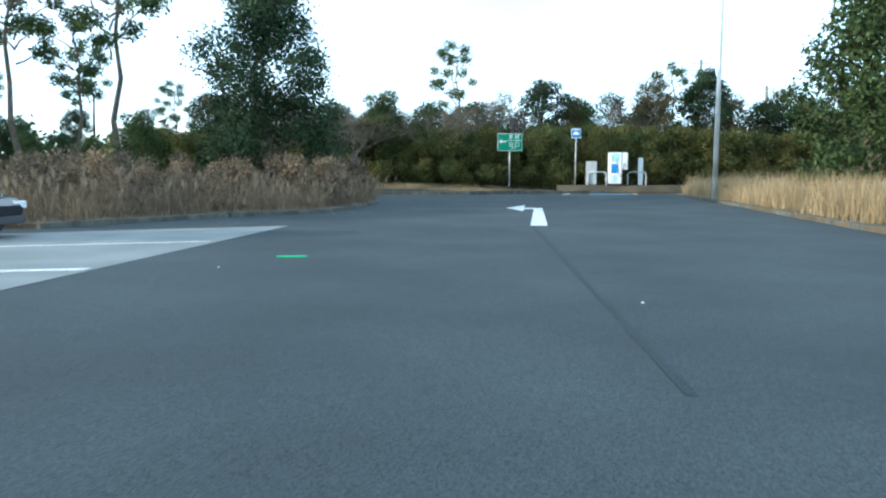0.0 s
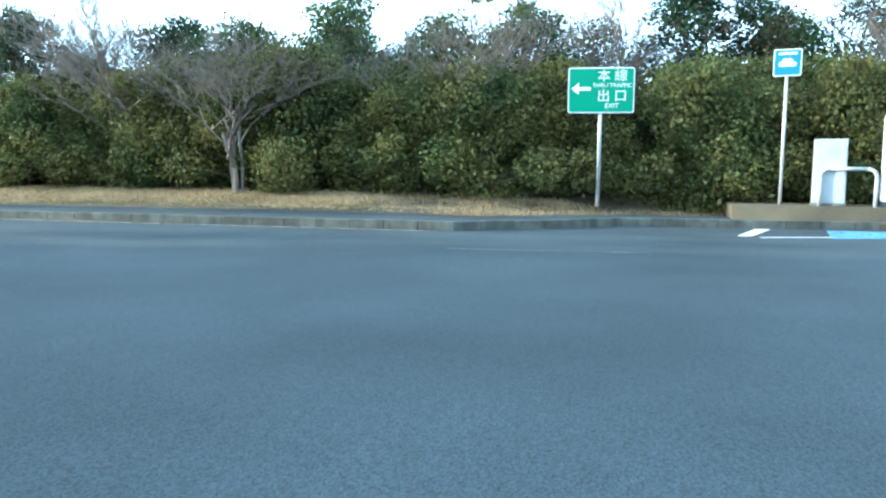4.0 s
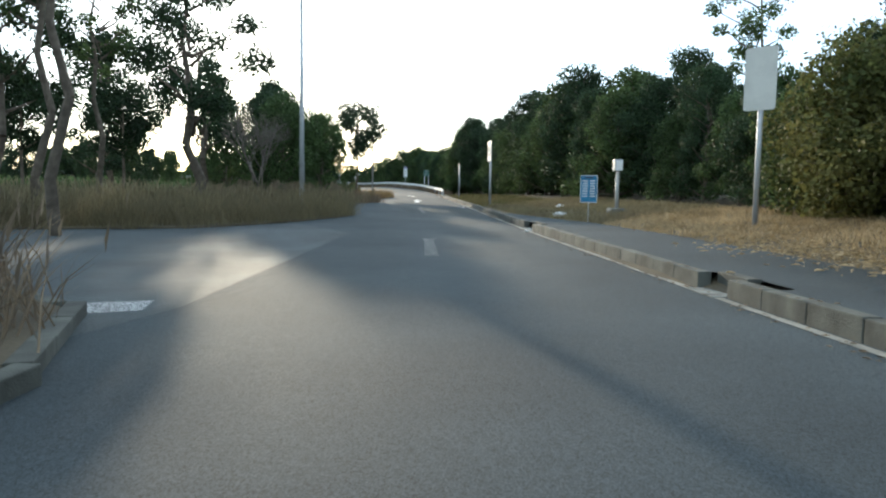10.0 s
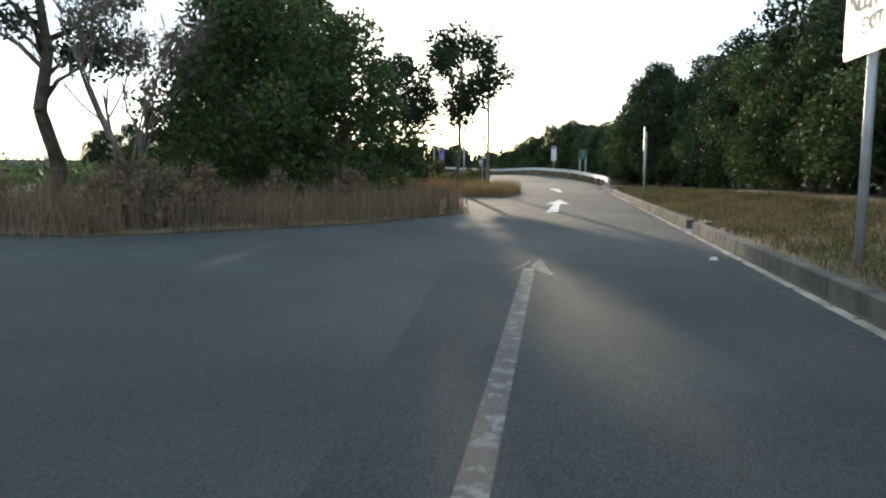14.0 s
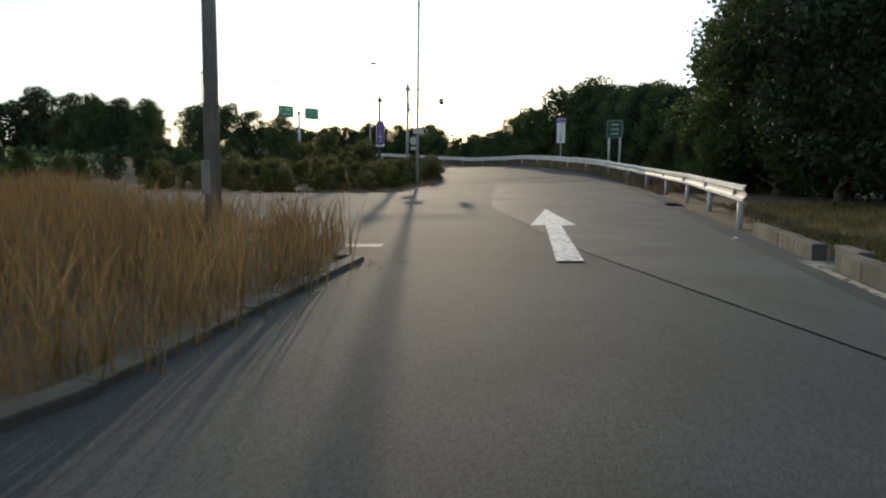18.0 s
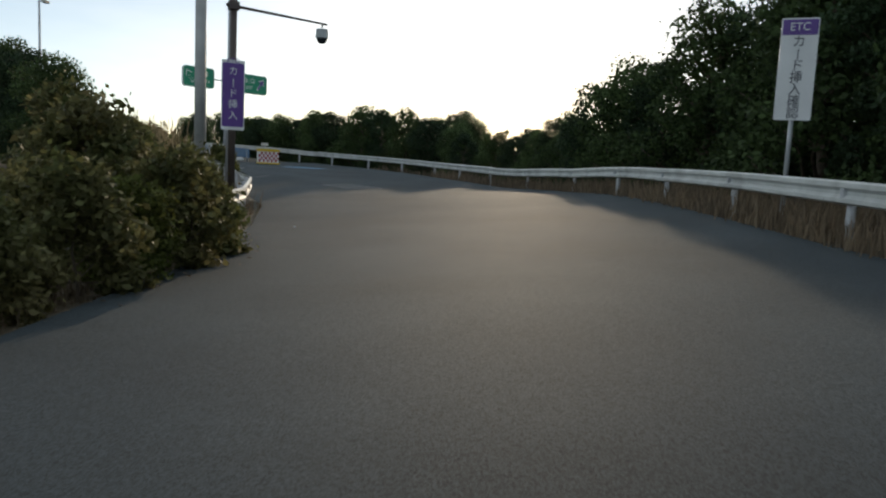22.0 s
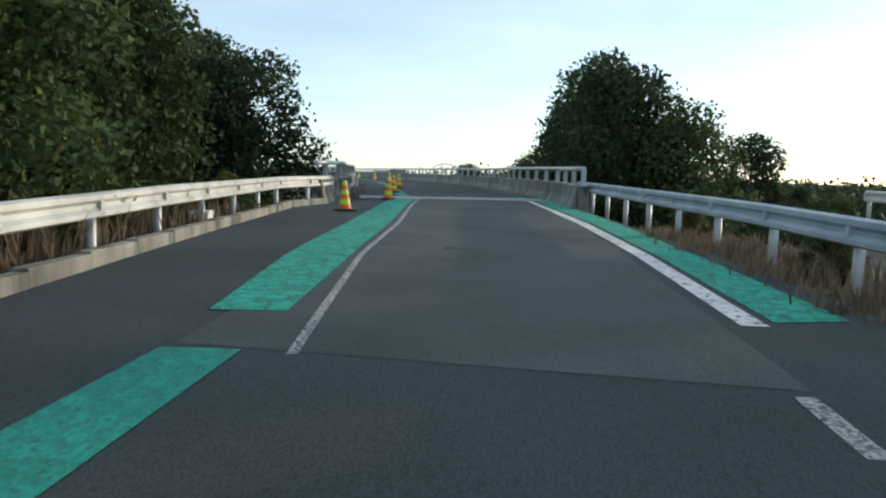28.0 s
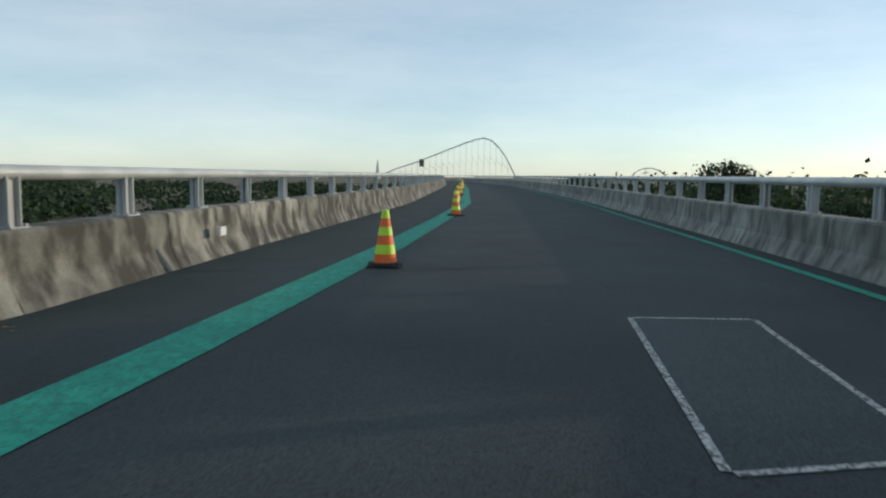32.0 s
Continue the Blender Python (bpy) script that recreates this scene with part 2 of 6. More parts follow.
LEAF_HEDGE = mat("hedge_leaf", (0.088, 0.13, 0.045), 0.68, vary=0.4, scale=0.6, grain=5.0, bump=0, second=(0.17, 0.155, 0.05), by_island=0.5, by_object=0.15, spec=0.16, through=0.3)
LEAF_GOLD = mat("yellowing_leaf", (0.17, 0.165, 0.04), 0.68, vary=0.35, scale=0.8, grain=9.0, bump=0, second=(0.1, 0.13, 0.035), by_island=0.45, by_object=0.2, spec=0.16, through=0.35)
LEAF_BROWN = mat("brown_autumn_leaf", (0.12, 0.092, 0.06), 0.75, vary=0.35, scale=0.8, grain=9.0, bump=0, second=(0.1, 0.1, 0.05), by_island=0.45, by_object=0.2, spec=0.14, through=0.3)
LEAF_CREEPER = mat("creeper_leaf", (0.12, 0.15, 0.05), 0.6, vary=0.35, scale=0.8, grain=9.0, bump=0, second=(0.19, 0.17, 0.075), by_island=0.5, by_object=0.2, spec=0.2, through=0.4)
BARK = mat("bark", (0.12, 0.095, 0.07), 0.9, vary=0.35, scale=5.0, grain=30.0, bump=0.8)
BARK_PALE = mat("pale_bark", (0.155, 0.128, 0.105), 0.9, vary=0.3, scale=5.0, grain=30.0, bump=0.6)
DRY = mat("dry_grass_blade", (0.42, 0.31, 0.16), 0.85, vary=0.35, scale=0.5, grain=4.0, bump=0, second=(0.5, 0.38, 0.22), by_island=0.4, through=0.3)
DRY_OLIVE = mat("olive_dry_grass", (0.29, 0.235, 0.14), 0.85, vary=0.35, scale=0.5, grain=4.0, bump=0, second=(0.24, 0.205, 0.11), by_island=0.4, through=0.3)
DRY_BROWN = mat("brown_dead_weeds", (0.25, 0.195, 0.135), 0.9, vary=0.35, scale=0.5, grain=4.0, bump=0, second=(0.26, 0.19, 0.12), by_island=0.45, through=0.25)
DRY_RED = mat("rusty_dry_grass", (0.26, 0.15, 0.075), 0.85, vary=0.35, scale=0.5, grain=4.0, bump=0, second=(0.3, 0.22, 0.1), by_island=0.4, through=0.3)
GRASS_GREEN = mat("short_green_grass", (0.1, 0.125, 0.035), 0.85, vary=0.45, scale=0.9, grain=4.0, bump=0, second=(0.19, 0.155, 0.075), by_island=0.4, through=0.3)
BENCH_WOOD = mat("dark_bench_wood", (0.09, 0.055, 0.04), 0.75, vary=0.3, scale=4.0, grain=40.0, bump=0.3)
STEEL = mat("galvanised_steel", (0.5, 0.51, 0.52), 0.5, 0.35, vary=0.12, scale=4.0, grain=80.0, bump=0.05)
RAIL_WHITE = mat("pale_guard_rail_paint", (0.6, 0.61, 0.58), 0.5, 0.2, vary=0.15, scale=2.0, grain=60.0, bump=0.05, stain=0.25)
RAIL_BLUE = mat("blue_grey_guard_rail_paint", (0.4, 0.47, 0.53), 0.5, 0.2, vary=0.15, scale=2.0, grain=60.0, bump=0.05, stain=0.25)
STEEL_DARK = mat("dark_road_steel", (0.16, 0.165, 0.17), 0.5, 0.4, vary=0.2, scale=6.0, grain=80.0, bump=0.1)
RAIL_GREY = mat("painted_bridge_rail", (0.52, 0.54, 0.53), 0.45, 0.3, vary=0.12, scale=2.0, grain=60.0, bump=0.05, stain=0.2)
POLE = mat("pole_grey_paint", (0.42, 0.42, 0.4), 0.55, 0.3, vary=0.15, scale=3.0, grain=50.0, bump=0.05, stain=0.2)
POLE_BROWN = mat("brown_pole_paint", (0.09, 0.07, 0.06), 0.55, 0.2, vary=0.15, scale=3.0, grain=50.0, bump=0.05)
SIGN_GREEN = mat("sign_green", (0.0, 0.25, 0.13), 0.4, vary=0.06, scale=2.0, grain=30.0, bump=0)
# sign green darkened for the one sign under the trees: shade in the colour
SIGN_SHADED = mat("shaded_sign_green", (0.0, 0.085, 0.055), 0.6, vary=0.2, scale=3.0, grain=30.0, bump=0)
SIGN_BLUE = mat("sign_blue", (0.02, 0.2, 0.5), 0.4, vary=0.06, scale=2.0, grain=30.0, bump=0)
SIGN_WHITE = mat("sign_white", (0.8, 0.8, 0.78), 0.4, vary=0.05, scale=2.0, grain=30.0, bump=0)
SIGN_BACK = mat("sign_back_aluminium", (0.62, 0.6, 0.54), 0.5, 0.3, vary=0.1, scale=2.0, grain=30.0, bump=0)
SIGN_PURPLE = mat("sign_purple", (0.13, 0.06, 0.28), 0.45, vary=0.08, scale=2.0, grain=30.0, bump=0)
INK = mat("dark_ink", (0.05, 0.05, 0.06), 0.6, vary=0.05, bump=0)
RED = mat("sign_red", (0.42, 0.04, 0.06), 0.5, vary=0.1, bump=0)
YELLOW = mat("yellow_paint", (0.75, 0.5, 0.03), 0.55, vary=0.1, bump=0)
ORANGE = mat("cone_orange", (0.85, 0.16, 0.03), 0.55, vary=0.1, scale=6.0, grain=40.0, bump=0.03)
LIME = mat("cone_reflective_lime", (0.55, 0.8, 0.05), 0.4, vary=0.08, scale=6.0, grain=40.0, bump=0)
RUBBER = mat("black_rubber", (0.025, 0.024, 0.023), 0.8, vary=0.3, scale=9.0, grain=60.0, bump=0.2)
PLASTIC_WHITE = mat("white_plastic", (0.75, 0.76, 0.76), 0.45, vary=0.08, bump=0)
BOX_GREY = mat("grey_box_paint", (0.4, 0.42, 0.42), 0.5, vary=0.1, scale=3.0, grain=40.0, bump=0.05)
CAR_PAINT = mat("black_car_paint", (0.012, 0.013, 0.016), 0.15, vary=0.05, bump=0, clear=1.0)
GLASS_DARK = mat("dark_glass", (0.02, 0.025, 0.03), 0.06, vary=0.05, bump=0)
LAMP_GLASS = mat("lamp_glass", (0.7, 0.72, 0.75), 0.15, vary=0.05, bump=0)
COASTER = mat("coaster_white_steel", (0.55, 0.56, 0.58), 0.5, 0.2, vary=0.1, bump=0)
FAR = mat("distant_buildings", (0.42, 0.42, 0.42), 0.8, vary=0.15, scale=0.05, grain=0.5, bump=0, by_object=0.2)


# ---- helpers ----
def finish(ob, bm, material, smooth=False):
    me = bpy.data.meshes.new(ob if isinstance(ob, str) else ob.name)
    bm.to_mesh(me)
    bm.free()
    for m in material if isinstance(material, (list, tuple)) else [material]:
        me.materials.append(m)
    if smooth:
        me.shade_smooth()
    return me


def thing(name, bm, material, label, category, at=None, group="", kind="", smooth=False):
    ob = new(name, finish(name, bm, material, smooth) if bm else None)
    if at is not None:
        ob.matrix_basis = at
    return tagged(ob, label, category, group, kind)


def part(name, bm, material, parent, label="", smooth=False):
    ob = new(name, finish(name, bm, material, smooth))
    ob.parent = parent
    return tagged(ob, label)


def part_mesh(name, me, parent, at=None, label=""):
    ob = new(name, me)
    ob.parent = parent
    if at is not None:
        ob.matrix_basis = at
    return tagged(ob, label)


def box(bm, x0, y0, z0, x1, y1, z1, bevel=0.0):
    made = bmesh.ops.create_cube(bm, size=1.0)["verts"]
    for v in made:
        v.co = Vector((x0 + (v.co.x + 0.5) * (x1 - x0), y0 + (v.co.y + 0.5) * (y1 - y0), z0 + (v.co.z + 0.5) * (z1 - z0)))
    if bevel:
        edges = list({e for v in made for e in v.link_edges})
        bmesh.ops.bevel(bm, geom=edges, offset=bevel, segments=2, affect="EDGES", profile=0.6)
    return bm


def tube(bm, a, b, r0, r1=None, sides=10, cap=True):
    """A tapered round bar from a to b."""
    a, b = Vector(a), Vector(b)
    r1 = r0 if r1 is None else r1
    q = (b - a).to_track_quat("Z", "Y")
    rings = []
    for p, r in ((a, r0), (b, r1)):
        rings.append([bm.verts.new(p + q @ Vector((r * math.cos(k * math.tau / sides), r * math.sin(k * math.tau / sides), 0))) for k in range(sides)])
    for k in range(sides):
        bm.faces.new((rings[0][k], rings[0][(k + 1) % sides], rings[1][(k + 1) % sides], rings[1][k]))
    if cap:
        bm.faces.new(rings[0][::-1])
        bm.faces.new(rings[1])
    return bm


def sweep(bm, points, profile, closed=True, ends=True):
    """Sweep a profile of (sideways, up) along points; sideways is to the right of the way."""
    n = len(points)
    rings = []
    for k, p in enumerate(points):
        d = Vector(points[min(k + 1, n - 1)]) - Vector(points[max(k - 1, 0)])
        side = Vector((d.y, -d.x, 0)).normalized()
        rings.append([bm.verts.new(Vector(p) + side * u + Vector((0, 0, w))) for u, w in profile])
    m = len(profile)
    for k in range(n - 1):
        for j in range(m if closed else m - 1):
            bm.faces.new((rings[k][j], rings[k][(j + 1) % m], rings[k + 1][(j + 1) % m], rings[k + 1][j]))
    if ends and closed:
        bm.faces.new(rings[0][::-1])
        bm.faces.new(rings[-1])
    bmesh.ops.recalc_face_normals(bm, faces=bm.faces)
    return bm


def panel(bm, w, h, t, r=0.05, z=0.0):
    """A plate in the xz plane, facing -y, with rounded corners; its middle at z."""
    outline = []
    for cx, cz, a0 in ((w / 2 - r, h / 2 - r, 0), (-w / 2 + r, h / 2 - r, 90), (-w / 2 + r, -h / 2 + r, 180), (w / 2 - r, -h / 2 + r, 270)):
        for k in range(5):
            a = radians(a0 + k * 22.5)
            outline.append((cx + r * math.cos(a), cz + r * math.sin(a)))
    front = [bm.verts.new((x, 0, z + y)) for x, y in outline]
    back = [bm.verts.new((x, t, z + y)) for x, y in outline]
    bm.faces.new(front)
    bm.faces.new(back[::-1])
    n = len(outline)
    for k in range(n):
        bm.faces.new((front[k], back[k], back[(k + 1) % n], front[(k + 1) % n]))
    bmesh.ops.recalc_face_normals(bm, faces=bm.faces)
    return bm


def letters(text, size, material, parent, x, z, y=-0.006, name="lettering", wide=1.0):
    """Words in the built-in font on a plate that faces -y, centred at x, z."""
    cu = bpy.data.curves.new(name, "FONT")
    cu.body, cu.size, cu.align_x, cu.align_y, cu.extrude = text, size, "CENTER", "CENTER", 0.001
    tmp = bpy.data.objects.new("tmp", cu)
    scene.collection.objects.link(tmp)
    dg = bpy.context.evaluated_depsgraph_get()
    me = bpy.data.meshes.new_from_object(tmp.evaluated_get(dg))
    bpy.data.objects.remove(tmp)
    me.materials.clear()
    me.materials.append(material)
    me.name = name
    me.transform(Matrix.Diagonal((wide, 1, 1, 1)))
    # each word is a part of its own
    spans, bm = [], bmesh.new()
    bm.from_mesh(me)
    for f in bm.faces:
        spans.append((min(v.co.x for v in f.verts), max(v.co.x for v in f.verts)))
    bm.free()
    ends, reach = [], -1e9
    for lo, hi in sorted(spans):
        if lo > reach + 0.2 * size * wide:
            ends.append(lo - 1e-4)
        reach = max(reach, hi)
    for k, lo in enumerate(ends):
        hi = ends[k + 1] if k + 1 < len(ends) else 1e9
        bm = bmesh.new()
        bm.from_mesh(me)
        bmesh.ops.delete(bm, geom=[v for v in bm.verts if not lo <= v.co.x < hi], context="VERTS")
        word = part(name, bm, material, parent)
        word.matrix_basis = pose(x, y, z, 90)


# ---- the lie of the land ----
AXIS = [(2, -60, 0), (2, 30, 0), (-8, 41, 0), (-30, 41, 0), (-60, 41, 0), (-90, 39, 0), (-96.5, 38.2, 0), (-102, 37.5, 0.05), (-107, 36.4, 0.15), (-111, 35.6, 0.26),
        (-115, 34.6, 0.32), (-123, 31.2, 0.34), (-129, 27.2, 0.37), (-131.8, 24.7, 0.42), (-137, 16, 0.82), (-142.9, 6.6, 1.22), (-145, 2.3, 1.43),
        (-147.2, -2.2, 1.57), (-149.3, -6.8, 1.68), (-153, -16.5, 1.79), (-156.4, -26.9, 1.88), (-159.4, -38, 1.92), (-162.5, -60, 1.95),
        (-167.9, -97.6, 2), (-171.1, -127.4, 2), (-171.9, -177.6, 2), (-170.8, -237.8, 2), (-164.4, -318, 2)]
AX = np.array(AXIS, float)
AX_S = np.r_[0, np.cumsum(np.hypot(*np.diff(AX[:, :2], axis=0).T))]
BRIDGE_S = AX_S[19] + 5.0


def smooth(a, b, v):
    u = min(1, max(0, (v - a) / (b - a)))
    return u * u * (3 - 2 * u)


def bank(x):
    """Crossfall of the bend, falling to the left of the way, at a place on the axis."""
    return float(np.interp(-x, [84, 90.5, 95, 99, 107.3, 111.4, 115.3, 119, 122.7, 126, 129, 131.8, 136, 142], [0, 0.012, 0.024, 0.03, 0.046, 0.062, 0.075, 0.086, 0.09, 0.078, 0.057, 0.034, 0.014, 0]))


def along(x, y):
    """Distance from the road's axis, the road's height there, and how far along it is."""
    best = (1e9, 0, 0)
    for k in range(len(AX) - 1):
        ax, ay, az = AXIS[k]
        bx, by, bz = AXIS[k + 1]
        dx, dy = bx - ax, by - ay
        u = min(1, max(0, ((x - ax) * dx + (y - ay) * dy) / (dx * dx + dy * dy)))
        d = math.hypot(ax + u * dx - x, ay + u * dy - y)
        if d < best[0]:
            right = ((y - ay) * -dx + (x - ax) * dy) / math.hypot(dx, dy)
            best = (d, az + u * (bz - az) + bank(ax + u * dx) * (min(8, right) if right > 0 else max(-6, right) * smooth(93, 101, -x)), AX_S[k] + u * (AX_S[k + 1] - AX_S[k]))
    return best


def zroad(x, y):
    return along(x, y)[1]


def kerb_y(x):
    """The kerb on the north side of the service road."""
    return float(np.interp(x, [-93, -81, -53, -28, -16, -0.6, 1.5, 3, 8, 14, 40], [42.8, 43.05, 43.6, 44.0, 44.45, 45.3, 47.0, 48.6, 49.4, 50.2, 53]))


def ground(x, y):
    d, z, s = along(x, y)
    if s < AX_S[7]:
        off = y - kerb_y(x) - 1.3 * smooth(-5, -2, x) * (1 - smooth(14, 18, x))
        if off > 0.1:
            return float(np.interp(off, [0.1, 0.4, 2.2, 3.2, 5, 12], [0.1, 0.13, 0.2, 0.42, 0.62, 0.8])) * (1 - 0.6 * smooth(-55, -90, -abs(x) if x < 0 else 0)) if x > -95 else 0.15
        return min(-0.06, z - 0.06)
    low = -4.5 * smooth(BRIDGE_S - 14, BRIDGE_S + 16, s)
    if s > BRIDGE_S - 14:
        return (z - 0.06) * (1 - smooth(BRIDGE_S - 4, BRIDGE_S + 6, s)) + low - 1.5 * smooth(5.5, 12, d) * (1 - smooth(BRIDGE_S - 4, BRIDGE_S + 6, s))
    return z - 0.06 - 1.0 * smooth(9, 20, d) * smooth(AX_S[13], AX_S[17], s)


def spread(lo, hi, fine):
    """Grid lines: even inside, widening outside."""
    inside = list(np.arange(lo, hi + 0.1, fine))
    out, g = [], fine
    p = hi
    while p < 3500:
        g *= 1.5
        p += g
        out.append(p)
    left, g, p = [], fine, lo
    while p > -3500:
        g *= 1.5
        p -= g
        left.append(p)
    return left[::-1] + inside + out


def sheet(name, xs, ys, height, material, label, category):
    nx, ny = len(xs), len(ys)
    verts = [(x, y, height(x, y)) for y in ys for x in xs]
    faces = [(j * nx + i, j * nx + i + 1, (j + 1) * nx + i + 1, (j + 1) * nx + i) for j in range(ny - 1) for i in range(nx - 1)]
    me = bpy.data.meshes.new(name)
    me.from_pydata(verts, [], faces)
    me.materials.append(material)
    me.shade_smooth()
    return tagged(new(name, me), label, category, kind="structure")


gx = spread(-220, 60, 3.0)
gy = sorted(set(spread(-130, 110, 3.0)) | set(np.arange(42, 54, 0.5)))
gy = [g for k, g in enumerate(gy) if k == 0 or g - gy[k - 1] > 0.05]
ground_sheet = sheet("ground", gx, gy, ground, SOIL, "dry grassy soil reaching to the horizon round the road", "ground")


def strip(bm, left, right, lift=0.0, steps=4, wide=1, height=zroad):
    """A ribbon between two edges of as many points, on the road's surface."""
    rows = []
    for k in range(len(left) - 1):
        for j in range(steps if k < len(left) - 2 else steps + 1):
            u = j / steps
            a = (left[k][0] + u * (left[k + 1][0] - left[k][0]), left[k][1] + u * (left[k + 1][1] - left[k][1]))
            b = (right[k][0] + u * (right[k + 1][0] - right[k][0]), right[k][1] + u * (right[k + 1][1] - right[k][1]))
            row = []
            for i in range(wide + 1):
                v = i / wide
                x, y = a[0] + v * (b[0] - a[0]), a[1] + v * (b[1] - a[1])
                row.append(bm.verts.new((x, y, height(x, y) + lift)))
            rows.append(row)
    for r, q in zip(rows, rows[1:]):
        for i in range(wide):
            bm.faces.new((r[i], r[i + 1], q[i + 1], q[i]))
    bmesh.ops.recalc_face_normals(bm, faces=bm.faces)
    if bm.faces and sum(f.normal.z for f in bm.faces) < 0:
        bmesh.ops.reverse_faces(bm, faces=bm.faces)
    return bm


def patch(points, lift, height=zroad):
    """A flat patch with any outline."""
    bm = bmesh.new()
    vs = [bm.verts.new((x, y, height(x, y) + lift)) for x, y in points]
    if sum((a[0] * b[1] - b[0] * a[1]) for a, b in zip(points, points[1:] + points[:1])) < 0:
        vs.reverse()
    bm.faces.new(vs).normal_update()
    bmesh.ops.triangulate(bm, faces=bm.faces)
    return bm


# flat yard and service road, then the ramp, the slip road and the bridge deck
yard = [(-93, 42.8), (-81, 43.05), (-53, 43.6), (-28, 44.0), (-16, 44.45), (-0.6, 45.3), (1.5, 47.0), (3, 48.6), (8, 49.4), (14, 50.2), (40, 53), (45, 10),
        (45, -30), (-50, -30), (-72, 0), (-93, 14), (-93, 29.1)]
thing("road", patch(yard, 0.0, lambda x, y: 0.0), ASPHALT, "dark worn asphalt of the parking area and service road", "road", kind="structure")
LEFT = [(-93, 29.1), (-97, 30.8), (-100.5, 33.0), (-105, 33.2), (-111, 32.3), (-116, 30.6), (-120.8, 28.0), (-125, 25.6), (-128.5, 22.5), (-132.8, 18.1), (-135.2, 14.2), (-137.6, 8.6),
        (-141.1, 0.4), (-142.7, -1.9), (-145.0, -8.2), (-147.5, -16.5), (-151, -22.3)]
RIGHT = [(-93, 42.8), (-99, 42.45), (-105, 41.8), (-110, 40.75), (-116, 38.9), (-122, 37.05), (-125, 36.2), (-128, 35.1), (-133, 32.5), (-139, 28.1), (-142, 23.2), (-144.3, 14),
         (-150.15, -0.6), (-151.75, -4.5), (-153.25, -8.5), (-156.2, -16.3), (-158.1, -21.6)]
thing("ramp_road", strip(bmesh.new(), LEFT, RIGHT, 0.0, 4, 6), ASPHALT, "dark asphalt ramp curving uphill towards the bridge", "road", kind="structure")


def slip_z(x, y):
    return zroad(x, y) - 0.35 * smooth(14, -10, y) * 0 - max(0, (12 - y)) * 0.05


SLIP_L = [(-139.0, 28.05), (-142, 23.3), (-144.4, 14), (-148.6, 7.5), (-151.8, 0), (-156.5, -13), (-161, -28)]
SLIP_R = [(-139.1, 28.2), (-146.0, 22.4), (-150.0, 17.6), (-154, 9.5), (-157.3, 1), (-162.5, -12.5), (-167.5, -28)]
thing("slip_road", strip(bmesh.new(), SLIP_L, SLIP_R, -0.004, 3, 2, slip_z), ASPHALT, "asphalt slip road leaving downhill beside the ramp", "road", kind="structure")
DECK_L = [(-151, -22.3), (-152.3, -29.5), (-154.3, -37), (-156.45, -44.5), (-157.3, -50), (-158.6, -57.5), (-160.4, -68), (-163.8, -96.8), (-167.1, -127.2), (-168, -177.3), (-166.9, -237.6), (-160.5, -317)]
DECK_R = [(-158.1, -21.6), (-160.4, -29.6), (-162.8, -37.2), (-164.9, -44.9), (-165.8, -50.5), (-167.0, -58.5), (-168.7, -69.5), (-172.0, -98.4), (-175.1, -127.8), (-175.8, -178), (-174.7, -238.2), (-168.3, -319)]
deck = bmesh.new()
strip(deck, DECK_L, DECK_R, 0.0, 4, 2)
thing("bridge_deck", deck, ASPHALT_DARK, "dark asphalt bridge deck bending away", "road", kind="structure")


def seeded(k):
    return random.Random(k)


# ---- kerbs, verge and islands ----
def resample(points, step):
    """Points an even step apart along a line, as (x, y, heading)."""
    out, left = [], 0.0
    for (x0, y0), (x1, y1) in zip(points, points[1:]):
        d = math.hypot(x1 - x0, y1 - y0)
        p = left
        while p < d:
            out.append((x0 + (x1 - x0) * p / d, y0 + (y1 - y0) * p / d, math.atan2(y1 - y0, x1 - x0)))
            p += step
        left = p - d
    return out


def kerb_run(points, label, step=0.78, high=0.21, gaps=(), limit=400, material=KERB):
    run = tagged(new("kerb"), label, "kerb", kind="structure")
    bm = bmesh.new()
    box(bm, 0.004, -0.17, -0.1, step - 0.004, 0.0, high, 0.015)
    me = finish("kerb_stone", bm, material)
    bm = bmesh.new()
    box(bm, 0.01, -0.75, -0.1, step - 0.01, 0.16, 0.012, 0.006)
    slab = finish("inlet_slab", bm, CONCRETE_PALE)
    r = seeded(7)
    for x, y, a in resample(points, step)[:limit]:
        back = any(g0 < x < g1 for g0, g1 in gaps)
        at = Matrix.Translation((x, y, zroad(x, y) + r.uniform(-0.008, 0.004))) @ Matrix.Rotation(a + r.uniform(-0.006, 0.006), 4, "Z")
        part_mesh("kerb_stone", me, run, at @ Matrix.Translation((0, -0.24 if back else 0, 0)))
        if back:
            part_mesh("inlet_slab", slab, run, at)
    return run


north = [(x, kerb_y(x)) for x in (-0.5, -16, -28, -53, -81, -84.5)]
kerb_run(north, "weathered concrete kerb stones with dark stains beside the footpath", gaps=[(-17.6, -16.2), (-29.4, -28.4), (-54.2, -53.0), (-81.4, -80.2)])
kerb_run([(40, 53), (14, 50.2), (8, 49.4), (3, 48.6), (1.5, 47.0), (-0.55, 45.39)], "low mossy kerb stones round the charging bay")
gutter = bmesh.new()
strip(gutter, [(x, kerb_y(x) - 0.16) for x in (-0.8, -16, -28, -53, -81)], [(x, kerb_y(x) - 0.05) for x in (-0.8, -16, -28, -53, -81)], 0.006, 6)
thing("gutter_line", gutter, mat("pale_gutter_mortar", (0.3, 0.29, 0.25), 0.9, vary=0.4, scale=2.0), "pale mortar line along the foot of the kerb", "gutter", kind="structure")
